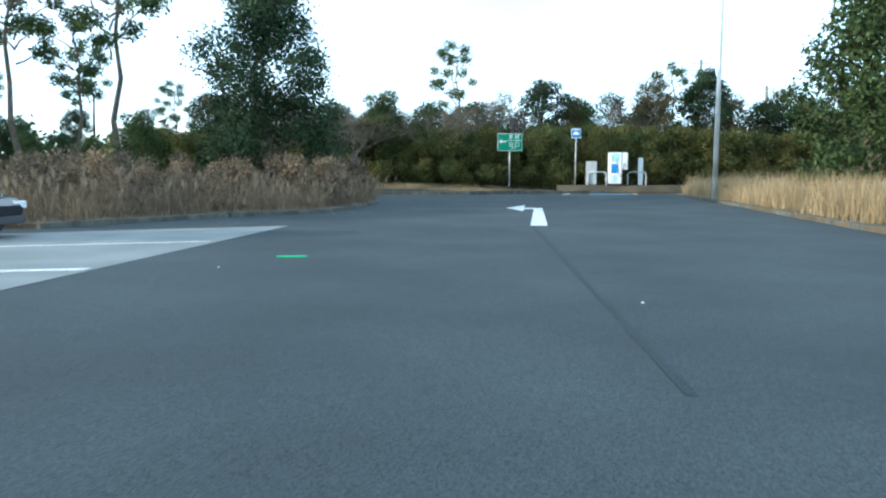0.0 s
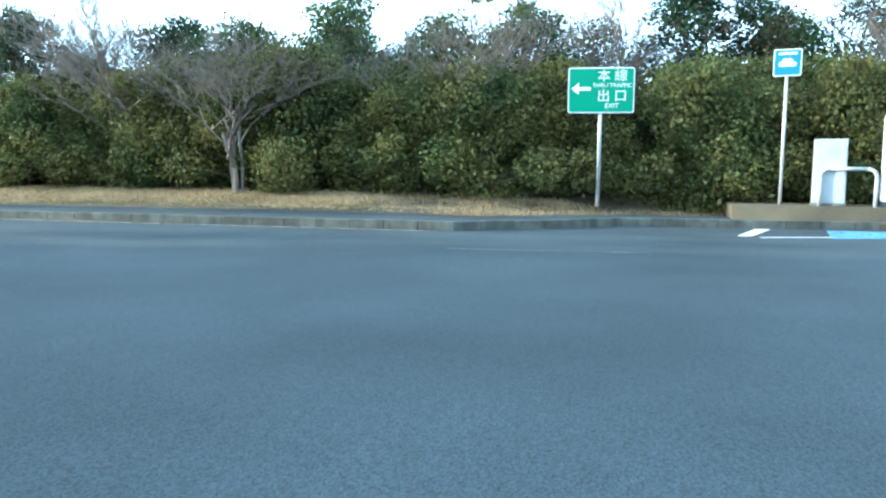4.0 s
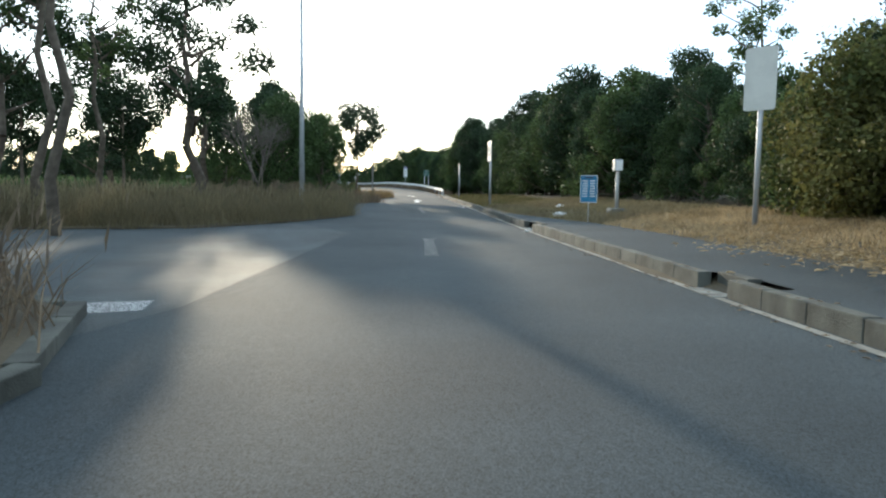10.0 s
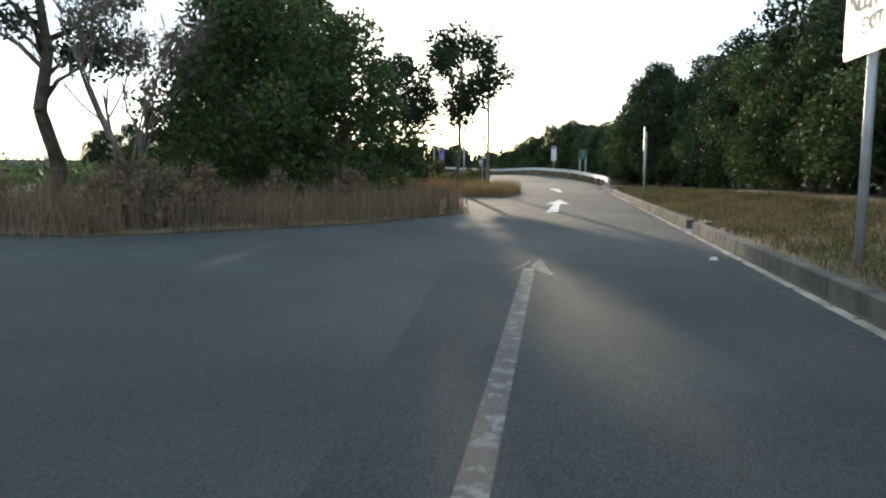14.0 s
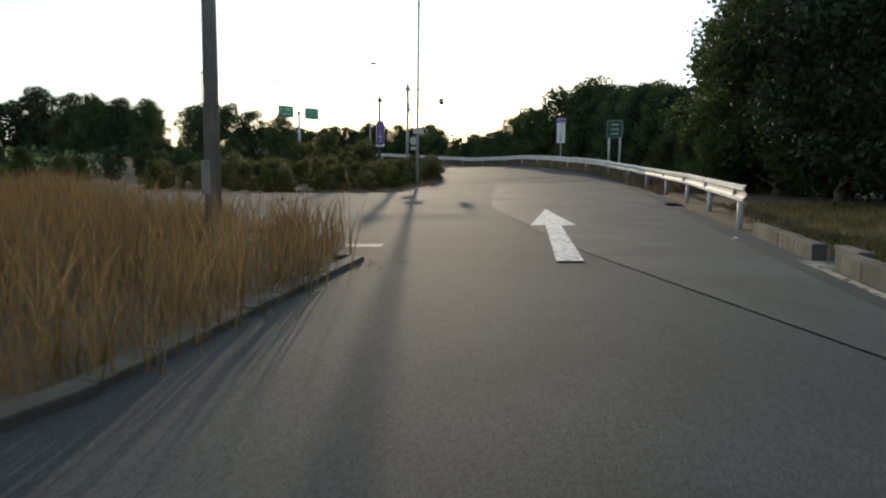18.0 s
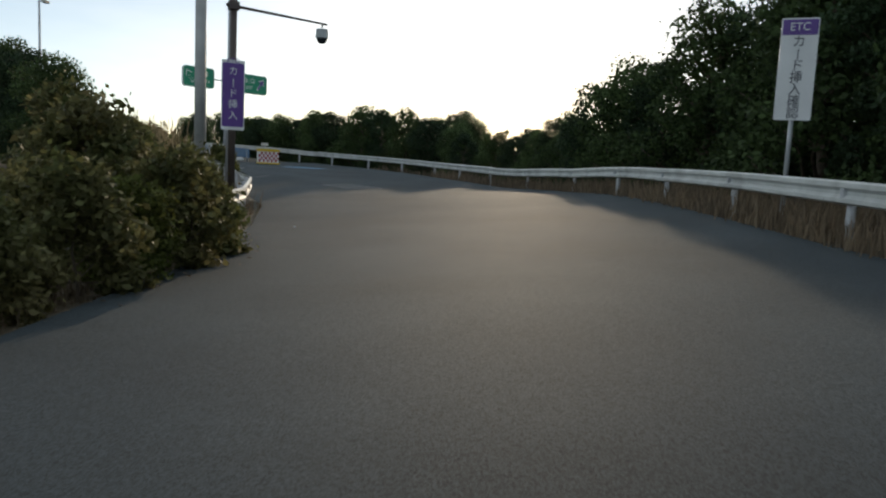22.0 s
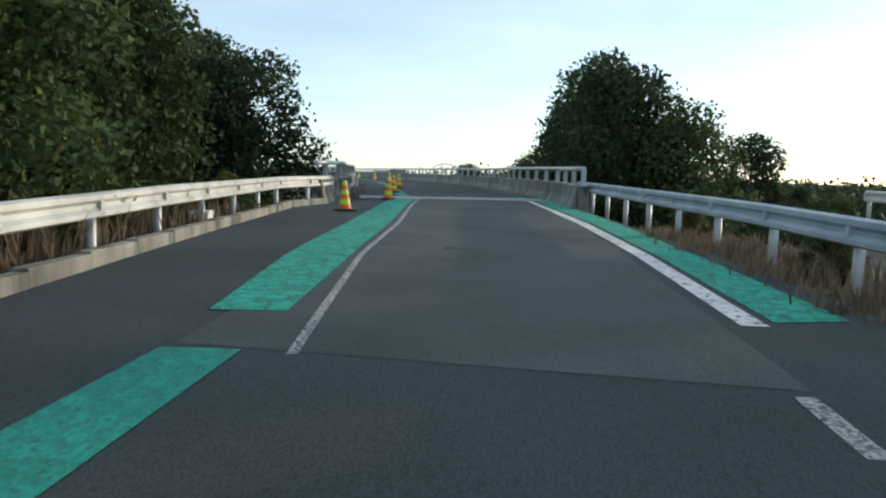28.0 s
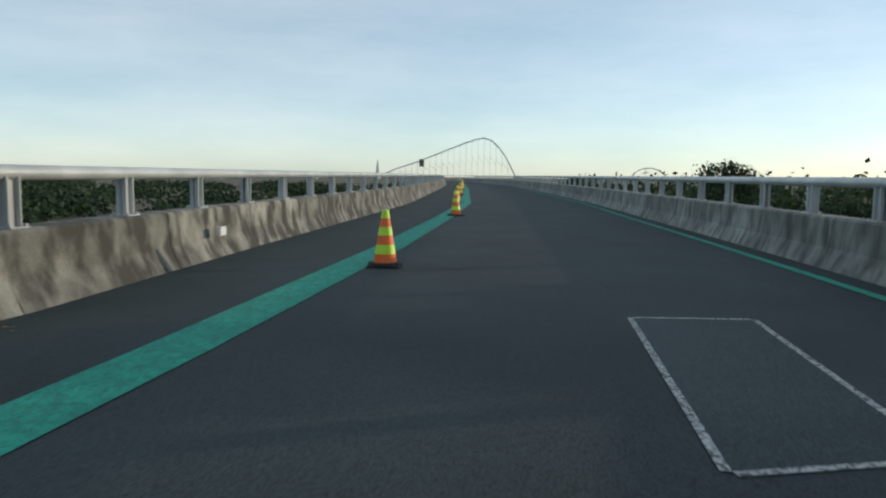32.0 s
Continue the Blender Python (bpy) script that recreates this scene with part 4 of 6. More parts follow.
def leafy_tree(name, label, high, wide, clear, seed, leaves=5200, size=0.2, material=LEAF_DARK, bark=BARK, clumps=16, trunk=0.16, taper=1.0, sparse=0.5, wander=0.25):
    r = seeded(seed)
    t = tagged(new(name), label, "tree")
    bm = bmesh.new()
    top = Vector((r.uniform(-0.3, 0.3), r.uniform(-0.3, 0.3), high * 0.86))
    limb(bm, (0, 0, -0.3), top, trunk, trunk * 0.25, r, 6, wander, 9)
    blobs = []
    for k in range(clumps):
        u = (k + r.random()) / clumps
        z = clear + (high - clear) * (0.06 + 0.86 * u)
        spread_at = wide / 2 * math.sin(math.pi * min(1, 0.2 + 0.74 * u ** taper)) ** 0.8
        a = k * 2.4 + r.uniform(-0.5, 0.5)
        d = spread_at * r.uniform(0.3, 0.98)
        rad = wide * r.uniform(0.11, 0.215)
        c = (math.cos(a) * d, math.sin(a) * d, z)
        blobs.append((*c, rad, rad, rad * r.uniform(0.6, 0.9)))
        limb(bm, (top.x * z / top.z * 0.8, top.y * z / top.z * 0.8, max(0.3, z - d * 0.7)), c, trunk * 0.35, 0.015, r, 3, 0.2, 5)
    part("trunk", bm, bark, t, smooth=True)
    part_mesh("crown", leaf_mesh("crown", blobs, leaves, size, material, seed, sparse), t)
    return t


def bare_tree(name, label, high, seed, bark=BARK_PALE, stems=3, spreadk=0.55, depth=4):
    r = seeded(seed)
    t = tagged(new(name), label, "tree")
    bm, fine = bmesh.new(), bmesh.new()

    def grow(p, d, length, rad, level):
        q = p + d * length
        limb(bm if level < 2 else fine, p, q, rad, rad * 0.62, r, 2, 0.25, 6 if level < 2 else 4)
        if level >= depth:
            return
        for _ in range(3 if level < 3 else 5):
            n = Vector((r.gauss(0, 1), r.gauss(0, 1), r.gauss(0.35, 0.5)))
            e = (d + n * spreadk).normalized()
            e.z = max(e.z, 0.02)
            grow(p.lerp(q, r.uniform(0.55, 1.0)), e.normalized(), length * r.uniform(0.58, 0.85), rad * 0.55, level + 1)

    for k in range(stems):
        d = Vector((r.uniform(-0.25, 0.25), r.uniform(-0.25, 0.25), 1)).normalized()
        grow(Vector((r.uniform(-0.12, 0.12), r.uniform(-0.12, 0.12), -0.2)), d, high * r.uniform(0.26, 0.34), 0.072 if k == 0 else 0.045, 0)
    part("trunk", bm, bark, t, smooth=True)
    tagged(part("crown", fine, bark, t, smooth=True), kind="stuff")
    return t


def place(tree, x, y, scale=1.0, turn=0.0, z=None, stretch=1.0, label=""):
    ob = copy_thing(tree, Matrix.Identity(4))
    ob.matrix_basis = Matrix.Translation((x, y, ground(x, y) if z is None else z)) @ Matrix.Rotation(turn, 4, "Z") @ Matrix.Diagonal((scale, scale, scale * stretch, 1))
    if label:
        tagged(ob, label)
    return ob


def drop(ob):
    """Take away the pattern from which the copies were made."""
    for o in (*ob.children_recursive, ob):
        bpy.data.objects.remove(o)


# evergreen patterns
EVER = [leafy_tree("evergreen_tree", "dense dark evergreen tree on the bank", 8.0, 5.4, 0.2, 11, 15000, 0.17, LEAF_DARK, clumps=34, taper=0.75),
        leafy_tree("evergreen_tree", "rounded green evergreen tree on the bank", 7.0, 5.8, 0.1, 12, 15000, 0.17, LEAF, clumps=34, taper=0.6),
        leafy_tree("evergreen_tree", "tall ragged evergreen tree above the hedge", 9.5, 5.0, 0.8, 13, 13000, 0.17, LEAF_DARK, clumps=34, sparse=0.35),
        leafy_tree("evergreen_tree", "olive-green broadleaf tree behind the verge", 7.5, 5.4, 0.1, 14, 15000, 0.17, LEAF, clumps=34, taper=0.6)]
BUSH = [leafy_tree("hedge_bush", "clipped evergreen hedge with yellowing tips", 3.7, 4.2, 0.0, 21 + k, 15000, 0.12, LEAF_HEDGE, clumps=26, trunk=0.06, taper=0.4, sparse=0.5) for k in range(3)]
BIG = leafy_tree("evergreen_tree", "big dark evergreen tree rising from the weed bed", 8.0, 5.0, 0.2, 16, 34000, 0.115, LEAF_DARK, clumps=44, taper=0.85, sparse=0.35)
BROWN = leafy_tree("autumn_tree", "brown half-bare tree behind the hedge", 7.6, 4.8, 1.2, 17, 9000, 0.13, LEAF_BROWN, BARK_PALE, 30, 0.12, sparse=0.2)
THIN = leafy_tree("slender_tree", "tall thin tree with an open feathery crown", 10.0, 3.6, 5.0, 31, 3800, 0.14, LEAF, BARK, 14, 0.13, sparse=0.2)
TALL = leafy_tree("tall_tree", "tall broadleaf tree with a bare lower trunk", 9.8, 5.6, 3.6, 32, 9000, 0.16, LEAF_DARK, BARK, 16, 0.24, sparse=0.25)
ROUND = leafy_tree("round_tree", "small round-headed tree on a thin trunk", 6.4, 4.2, 2.7, 33, 10000, 0.14, LEAF_DARK, BARK, 22, 0.1, sparse=0.35, wander=0.06)
BARE = [bare_tree("bare_tree", "leafless pale-barked tree with several stems", 5.4, 41, BARK_PALE, 4, 0.72, 5), bare_tree("bare_tree", "leafless thin grey tree among the evergreens", 6.5, 42, BARK_PALE, 3, 0.45, 5),
        bare_tree("bare_tree", "spreading leafless pale tree on the verge", 5.2, 43, BARK_PALE, 3, 0.68, 5)]
rng = seeded(5)
# hedge along the north verge
for k in range(24):
    x = -24.5 + k * 1.95
    y = kerb_y(x) + (6.3 if x < 4 else 3.6) + rng.uniform(-0.25, 0.3)
    place(BUSH[k % 3], x, y, rng.uniform(0.95, 1.1), rng.uniform(0, 6.28), stretch=rng.uniform(0.92, 1.12) * (0.88 if x < -14 else 1))
for k in range(12):
    x = 20.5 + k * 2.2
    place(BUSH[k % 3], x, kerb_y(min(x, 40)) + 3.6 + rng.uniform(-0.3, 0.5), rng.uniform(0.9, 1.05), rng.uniform(0, 6.28))
for k in range(20):
    x = -25 + k * 2.1
    place(BUSH[(k + 1) % 3], x, kerb_y(x) + (8.2 if x < 4 else 5.8) + rng.uniform(-0.3, 0.5), rng.uniform(1.05, 1.2), rng.uniform(0, 6.28), stretch=0.9 if x < -14 else 1)
# trees behind the hedge
for k in range(22):
    x = -26 + k * 3.1 + rng.uniform(-1, 1)
    place(BROWN if x > -14 and k % 3 == 0 else EVER[(k * 7) % 4], x, kerb_y(x) + 9.5 + rng.uniform(-1, 2.5), rng.uniform(0.76, 0.95) * float(np.interp(x, [-26, -23, -20, -17], [0.5, 0.6, 0.95, 1.05]) * (1 - (0.14 + 0.28 * (k % 2)) * smooth(-15, -11, x) * (1 - smooth(0, 4, x)) + 0.05 * smooth(0, 8, x))), rng.uniform(0, 6.28), stretch=rng.uniform(0.85, 1.1))
for x, y, s, k in ((-8.0, 49.3, 1.32, 2), (-12.6, 50.9, 1.4, 0), (-2.6, 52.4, 1.45, 0), (-18.5, 53.5, 1.3, 1), (3, 56, 1.4, 1), (-8, 54.5, 1.4, 0), (-15.5, 53, 1.4, 1), (12, 58, 1.2, 1)):
    place(BARE[k], x, y, s, rng.uniform(0, 6.28))
for x, y, s in ((-2, 60, 1.15), (-30, 55.5, 1.1), (-37, 53.5, 0.95), (16, 62, 1.0), (-24, 57, 0.8)):
    place(THIN, x, y, s, rng.uniform(0, 6.28))
for x, y, s, k in ((-10.5, 54.0, 0.85, 1), (-7.0, 54.6, 0.9, 3), (-3.6, 55.0, 0.85, 1)):
    place(EVER[k], x, y, s, rng.uniform(0, 6.28))
for x, y, s in ((-6.0, 56.5, 0.7), (1.5, 58.0, 0.85), (7.5, 59.5, 0.95), (13.5, 59.0, 1.1), (19.0, 61.0, 1.1), (25.0, 62.0, 1.05), (31.0, 62.5, 1.1)):
    place(BROWN, x, y, s, rng.uniform(0, 6.28))
# wooded bank beyond the footpath
for k in range(26):
    x = -27 - k * 2.55
    place(EVER[(k * 3 + 1) % 4], x + rng.uniform(-0.6, 0.6), kerb_y(x) + 6.6 + rng.uniform(-0.5, 1.0) - 0.04 * k, rng.uniform(0.74, 0.98) * float(np.interp(x, [-50, -40, -33, -27], [1, 0.82, 0.62, 0.55])), rng.uniform(0, 6.28), stretch=rng.uniform(0.85, 1.1))
for k in range(16):
    x = -30 - k * 4.4
    place(EVER[(k * 5 + 2) % 4], x, kerb_y(x) + 10.5 + rng.uniform(-1, 2), rng.uniform(0.9, 1.12) * float(np.interp(x, [-54, -44, -30], [1, 0.8, 0.62])), rng.uniform(0, 6.28))
for k in range(14):
    x = -90 - k * 1.6
    y = float(np.interp(x, [-116, -110, -93], [43.0, 45.6, 46.9])) + rng.uniform(-0.3, 2.2)
    place(EVER[(k * 3) % 4], x, y, rng.uniform(0.95, 1.15) * float(np.interp(x, [-112, -104], [0.8, 1])), rng.uniform(0, 6.28), 0.1)
for x, y in ((-99.5, 44.6), (-102.5, 44.2), (-106, 43.6)):
    place(EVER[1], x, y, rng.uniform(0.3, 0.4), rng.uniform(0, 6.28), 0.1)
outer = resample([(-112, 40.6), (-116, 39.3), (-122, 37.5), (-128, 35.2), (-133, 32.6), (-139, 28.1), (-146.0, 22.6), (-150.2, 17.7), (-154.4, 9.6), (-157.7, 1), (-162.8, -12.3)], 2.3)
for row in (0, 1):
    for k, (x, y, a) in enumerate(outer):
        off = rng.uniform(4.2, 5.6) + 5.5 * row
        x, y = x - math.sin(a) * -off, y + math.cos(a) * -off
        tall = float(np.interp(-x - 4.2 * row, [111, 120, 126, 130, 134, 138, 142, 146, 150, 153, 156, 160, 164, 170], [5.6, 6.0, 6.8, 7.4, 7.0, 5.9, 4.4, 3.6, 3.5, 4.3, 5.6, 5.0, 5.2, 5.5])) + 0.15 * row
        j = (k * 3 + row) % 4
        place(EVER[j], x, y, tall / (8.0, 7.0, 9.5, 7.5)[j] * rng.uniform(0.92, 1.08), rng.uniform(0, 6.28), 0.0)
for x, y, s in ((-100, 50.5, 1.2), (-107, 49.5, 1.0)):
    place(BARE[1], x, y, s, 1.0, 0.2)
# trees on the islands
place(BIG, -9.0, 31.0, 1.25, 0.5, 0.1, 1.02)
place(EVER[3], -13.5, 29.0, 0.5, 2.5, 0.1)
for x, y, s in ((-22, 26, 1.0), (-25, 33, 1.05), (-30, 30, 1.1), (-19, 34, 0.9), (-15.6, 31.0, 1.25), (-18.6, 29.5, 1.15)):
    place(THIN, x, y, s, rng.uniform(0, 6.28), 0.1)
place(TALL, -39.3, 31.6, 1.0, 0.3, 0.1)
place(ROUND, -43.3, 27.0, 0.9, 1.0, 0.1)
place(ROUND, -37.5, 25.5, 0.85, 2.0, 0.1)
place(TALL, -32.5, 27.5, 0.95, 2.2, 0.1)
place(THIN, -35.5, 29.5, 0.95, 3.0, 0.1)
for x, y, s, k in ((-58.5, 31.5, 1.0, 1), (-61.5, 33.5, 0.85, 3), (-63.5, 30.0, 1.05, 0), (-52.5, 22.5, 1.1, 2), (-78.1, 30.9, 0.98, 0), (-75, 27.2, 1.15, 2), (-71, 24, 1.1, 3), (-84, 24, 0.7, 1)):
    place(EVER[k], x, y, s, rng.uniform(0, 6.28), 0.1)
place(TALL, -56.2, 27.0, 1.0, 1.2, 0.1)
place(BARE[1], -54.0, 31.0, 1.25, 0.4, 0.1)
place(ROUND, -77.6, 34.7, 1.3, 0.4, 0.1, 1.05, "slender round-headed tree on the rusty grass island")
# right of the first lane, and the far edge of the yard
for x, y, s, k in ((16.4, 32, 1.3, 3), (22, 33, 1.2, 3), (27, 38, 1.25, 0), (31, 29, 1.3, 1), (24, 44, 0.95, 3), (34, 44, 1.2, 2), (38, 36, 1.3, 0)):
    place(EVER[k], x, y, s, rng.uniform(0, 6.28), 0.1)
for k in range(14):
    place(EVER[k % 4], -24 - 1.5 * k + rng.uniform(-2, 2), 20 - 1.2 * k + rng.uniform(-3, 3), rng.uniform(0.45, 0.7), rng.uniform(0, 6.28), 0.0)
# low woods beyond the merge and inside the bend
for k in range(40):
    x = -95 - k * 1.05 + rng.uniform(-1, 1)
    y = float(np.interp(x, [-150, -138, -128, -116, -105, -95], [-22, -6, 8, 17, 21, 19])) + rng.uniform(-5, 2)
    place(EVER[(k * 3 + 2) % 4], x, y, rng.uniform(0.16, 0.25), rng.uniform(0, 6.28), 0.0)
for x, y, s, k in ((-127.8, 15.5, 0.58, 1), (-129.5, 12.0, 0.6, 0), (-131.5, 8.8, 0.72, 3), (-134.2, 5.6, 0.72, 0), (-136.6, 2.6, 0.8, 1), (-137.2, -3.0, 0.85, 3), (-138.8, -7.0, 0.85, 0), (-140.3, -11.0, 0.95, 3), (-141.7, -15.0, 0.95, 0), (-142.5, -19.5, 0.9, 2),
                   (-138.2, 3.2, 0.55, 1), (-140.8, -4.5, 0.78, 3), (-142.4, -9.0, 0.85, 1), (-144.0, -13.5, 0.9, 3)):
    place(EVER[k], x, y, s, rng.uniform(0, 6.28), 0.6)
for x, y, s, k in ((-143.6, -21.5, 1.05, 2), (-147.2, -22.8, 1.06, 0), (-145.2, -26.0, 1.17, 0), (-146.4, -31.0, 1.12, 2), (-145.8, -36.0, 1.0, 2), (-147.6, -39.0, 0.95, 0), (-141.0, -26.0, 1.15, 3), (-142.0, -32.0, 1.1, 0)):
    place(EVER[k], x, y, s, rng.uniform(0, 6.28), -1.5)
for x, y, s, k in ((-164.6, -27.0, 1.47, 0), (-166.2, -31.0, 1.62, 3), (-166.2, -24.8, 1.3, 1), (-169.2, -37.4, 1.45, 0), (-169.5, -45.4, 1.05, 1), (-170.6, -50.6, 0.82, 3), (-171.8, -57.0, 0.74, 0), (-173.0, -66.0, 0.76, 2), (-175.5, -80.0, 0.62, 1), (-179.0, -62.0, 0.75, 2), (-177.0, -53.0, 0.75, 0), (-171.5, -26.0, 0.9, 2)):
    place(EVER[k], x, y, s, rng.uniform(0, 6.28), -3.0)
for k in range(26):
    place(EVER[(k * 5 + 1) % 4], -176 - rng.uniform(0, 26), -12 - k * 4 + rng.uniform(-3, 3), rng.uniform(0.5, 0.8), rng.uniform(0, 6.28), -3.8)
# scrub inside the merge, with creepers over the rail
SCRUB = [leafy_tree("roadside_shrub", "tangled roadside shrub hung with creeper", 2.2, 2.6, 0.0, 51, 3600, 0.15, LEAF_CREEPER, clumps=14, trunk=0.03, taper=0.4, sparse=0.3),
         leafy_tree("roadside_shrub", "yellowing creeper-covered roadside shrub", 1.9, 2.4, 0.0, 52, 3000, 0.12, LEAF_GOLD, clumps=12, trunk=0.03, taper=0.4, sparse=0.3)]
for k in range(48):
    x = -98.5 - k * 0.43
    y = float(np.interp(x, [-120, -112, -105, -100.5, -98], [26.6, 30.9, 32.2, 31.4, 29.0])) + rng.uniform(-2.6, 0.0)
    place(SCRUB[0 if k % 3 else 1], x, y, rng.uniform(0.35, 0.55) if x > -106 else rng.uniform(0.42, 0.64), rng.uniform(0, 6.28))
for x, y, s, k in ((-129.6, 19.2, 0.7, 0), (-131.0, 18.0, 0.8, 1), (-131.8, 16.4, 0.8, 0), (-133.0, 15.2, 0.85, 0), (-134.0, 13.4, 0.75, 1), (-129.0, 17.8, 0.9, 0), (-131.0, 14.6, 1.0, 0), (-135.2, 11.4, 0.6, 0), (-121.0, 24.6, 0.9, 0), (-123.0, 23.0, 1.0, 0), (-125.0, 21.4, 1.0, 1),
                   (-127.0, 19.3, 1.0, 0), (-119.0, 25.4, 1.2, 0), (-122.0, 21.5, 1.4, 0), (-142.2, -5.5, 0.7, 1), (-143.8, -9.5, 0.8, 1), (-146.3, -15.0, 0.7, 1), (-149.9, 2.6, 0.42, 0), (-149.2, 4.6, 0.4, 1), (-151.0, -1.0, 0.3, 0), (-152.3, -4.0, 0.3, 0), (-154.1, -8.6, 0.3, 0), (-157.0, -15.6, 0.3, 0), (-147.7, -17.6, 0.6, 1), (-129.5, 21.4, 0.5, 1), (-130.2, 20.8, 0.55, 0), (-130.8, 20.2, 0.6, 1), (-131.4, 19.6, 0.62, 0), (-131.8, 18.6, 0.42, 1), (-132.4, 17.7, 0.34, 0), (-133.0, 16.9, 0.28, 1), (-131.0, 20.5, 0.28, 0), (-132.7, 17.95, 0.4, 0), (-112.6, 31.4, 0.6, 0), (-113.6, 31.2, 0.62, 1), (-114.6, 30.9, 0.66, 0), (-115.5, 30.5, 0.62, 0), (-116.3, 30.2, 0.55, 1), (-117.0, 29.2, 0.7, 0), (-111.4, 31.6, 0.5, 0)):
    place(SCRUB[k], x, y, s, rng.uniform(0, 6.28))
for k in range(40):
    x = rng.uniform(-116, -99)
    place(SCRUB[k % 5 == 0], x, rng.uniform(22, 28) - max(0, -108 - x) * 0.4, rng.uniform(0.45, 0.7), rng.uniform(0, 6.28))
DEAD = leafy_tree("dead_shrub", "brown dead shrub among the weeds", 1.5, 1.9, 0.0, 53, 1500, 0.09, DRY_BROWN, clumps=12, trunk=0.02, taper=0.4, sparse=0.2)
for k in range(130):
    x, y = rng.uniform(-17, -5.0), rng.uniform(17.5, 37)
    if x < -5.3 - max(0, 24 - y) * 0.9 and y < 37 - max(0, -x - 12) * 0.2:
        place(DEAD, x, y, rng.uniform(0.55, 1.25), rng.uniform(0, 6.28), 0.1)
for k in range(16):
    place(DEAD, rng.uniform(-62, -50), rng.uniform(28, 35.5), rng.uniform(0.6, 1.0), rng.uniform(0, 6.28), 0.05)
drop(DEAD)
for p in SCRUB:
    drop(p)
for p in (*EVER, *BUSH, BIG, BROWN, THIN, TALL, ROUND, *BARE):
    drop(p)


def inside(x, y, outline):
    hit = False
    for (x0, y0), (x1, y1) in zip(outline, outline[1:] + outline[:1]):
        if (y0 > y) != (y1 > y) and x < (x1 - x0) * (y - y0) / (y1 - y0) + x0:
            hit = not hit
    return hit


def grass(name, outline, count, low, high, material, label, seed, base=0.1, width=0.012, lean=0.35, plume=0.0):
    """Blades standing in an outline: one joined mesh."""
    g = seeded(seed)
    if base is not None and base < 0.05:
        mx, my = sum(p[0] for p in outline) / len(outline), sum(p[1] for p in outline) / len(outline)
        outline = [(mx + (x - mx) * 1.12, my + (y - my) * 1.12) for x, y in outline]
    xs, ys = [p[0] for p in outline], [p[1] for p in outline]
    v, f = [], []
    made = 0
    while made < count:
        cx, cy = g.uniform(min(xs), max(xs)), g.uniform(min(ys), max(ys))
        if not inside(cx, cy, outline):
            continue
        tuft = g.uniform(0.6, 1.25)
        for _ in range(g.randint(5, 12)):
            x, y = cx + g.gauss(0, 0.13), cy + g.gauss(0, 0.13)
            z = ground(x, y) if base is None else base
            h = g.uniform(low, high) * tuft
            a, b = g.uniform(0, 6.28), g.uniform(0, 6.28)
            wx, wy = math.cos(a) * width, math.sin(a) * width
            lx, ly = math.cos(b) * h * lean * g.random(), math.sin(b) * h * lean * g.random()
            n = len(v)
            v += [(x - wx, y - wy, z - 0.03), (x + wx, y + wy, z - 0.03), (x + lx * 0.4 + wx * 0.8, y + ly * 0.4 + wy * 0.8, z + h * 0.6), (x + lx * 0.4 - wx * 0.8, y + ly * 0.4 - wy * 0.8, z + h * 0.6), (x + lx, y + ly, z + h)]
            f += [(n, n + 1, n + 2, n + 3), (n + 3, n + 2, n + 4)]
            if plume and g.random() < plume:
                n = len(v)
                s = 0.03 + 0.02 * g.random()
                v += [(x + lx, y + ly, z + h * 0.93), (x + lx + s, y + ly + s * 0.3, z + h + 0.08), (x + lx * 1.1, y + ly * 1.1, z + h + 0.24), (x + lx - s, y + ly - s * 0.3, z + h + 0.08)]
                f.append((n, n + 1, n + 2, n + 3))
            made += 1
    me = bpy.data.meshes.new(name)
    me.from_pydata(v, [], f)
    me.materials.append(material)
    return tagged(new(name, me), label, "grass", kind="stuff")


grass("dry_weeds", [p for p in BED_A if p[1] > 14.9], 30000, 0.25, 0.95, DRY_BROWN, "dead brown weeds and pampas filling the bed", 1, 0.1, 0.008, 1.3, 0.16)
grass("straw_grass", [(8.6, 13), (9.5, 22), (10.6, 30), (11.8, 40.8), (12.7, 46.0), (15, 45), (19, 38), (19, 13)], 30000, 0.45, 1.25, DRY, "tall straw-coloured grass leaning over the kerb", 2, 0.1, 0.008, 0.7)
grass("long_grass", [(-27.2, 30.5), (-28.6, 34.8), (-31.7, 36.5), (-34.2, 37.2), (-37, 37.9), (-39.2, 37.7), (-40.6, 36.9), (-42.0, 34), (-43, 26), (-28, 26)], 40000, 0.3, 0.95, DRY_OLIVE, "long dry grass with feathery heads on the island", 3, 0.03, 0.0055, 1.5, 0.25)
grass("island_weeds", [(-49.8, 32.8), (-51.8, 34.6), (-54.3, 36.4), (-58, 37.6), (-60.3, 37.2), (-61.8, 35.7), (-63, 30), (-63, 25), (-49, 25)], 18000, 0.35, 0.9, DRY_BROWN, "brown weeds under the island trees", 4, 0.03, 0.008, 0.6)
grass("rusty_grass", [(-69, 30.2), (-70, 34.1), (-72.2, 37.2), (-75, 37.6), (-79.2, 37.4), (-80.7, 36.9), (-82, 35), (-85.4, 29.8), (-90, 26), (-70, 25)], 36000, 0.3, 0.85, DRY_RED, "rusty orange dry grass on the island", 5, 0.03, 0.005, 0.6)
grass("verge_grass", [(12, 51.8), (3, 50.6), (-0.6, 48.2), (-8, 47.6), (-16, 46.9), (-24, 46.4), (-29, 46), (-29, 49.8), (-16, 50), (0, 51.3), (12, 54)], 52000, 0.04, 0.16, DRY, "matted dry grass on the verge", 6, None, 0.008, 2.0)
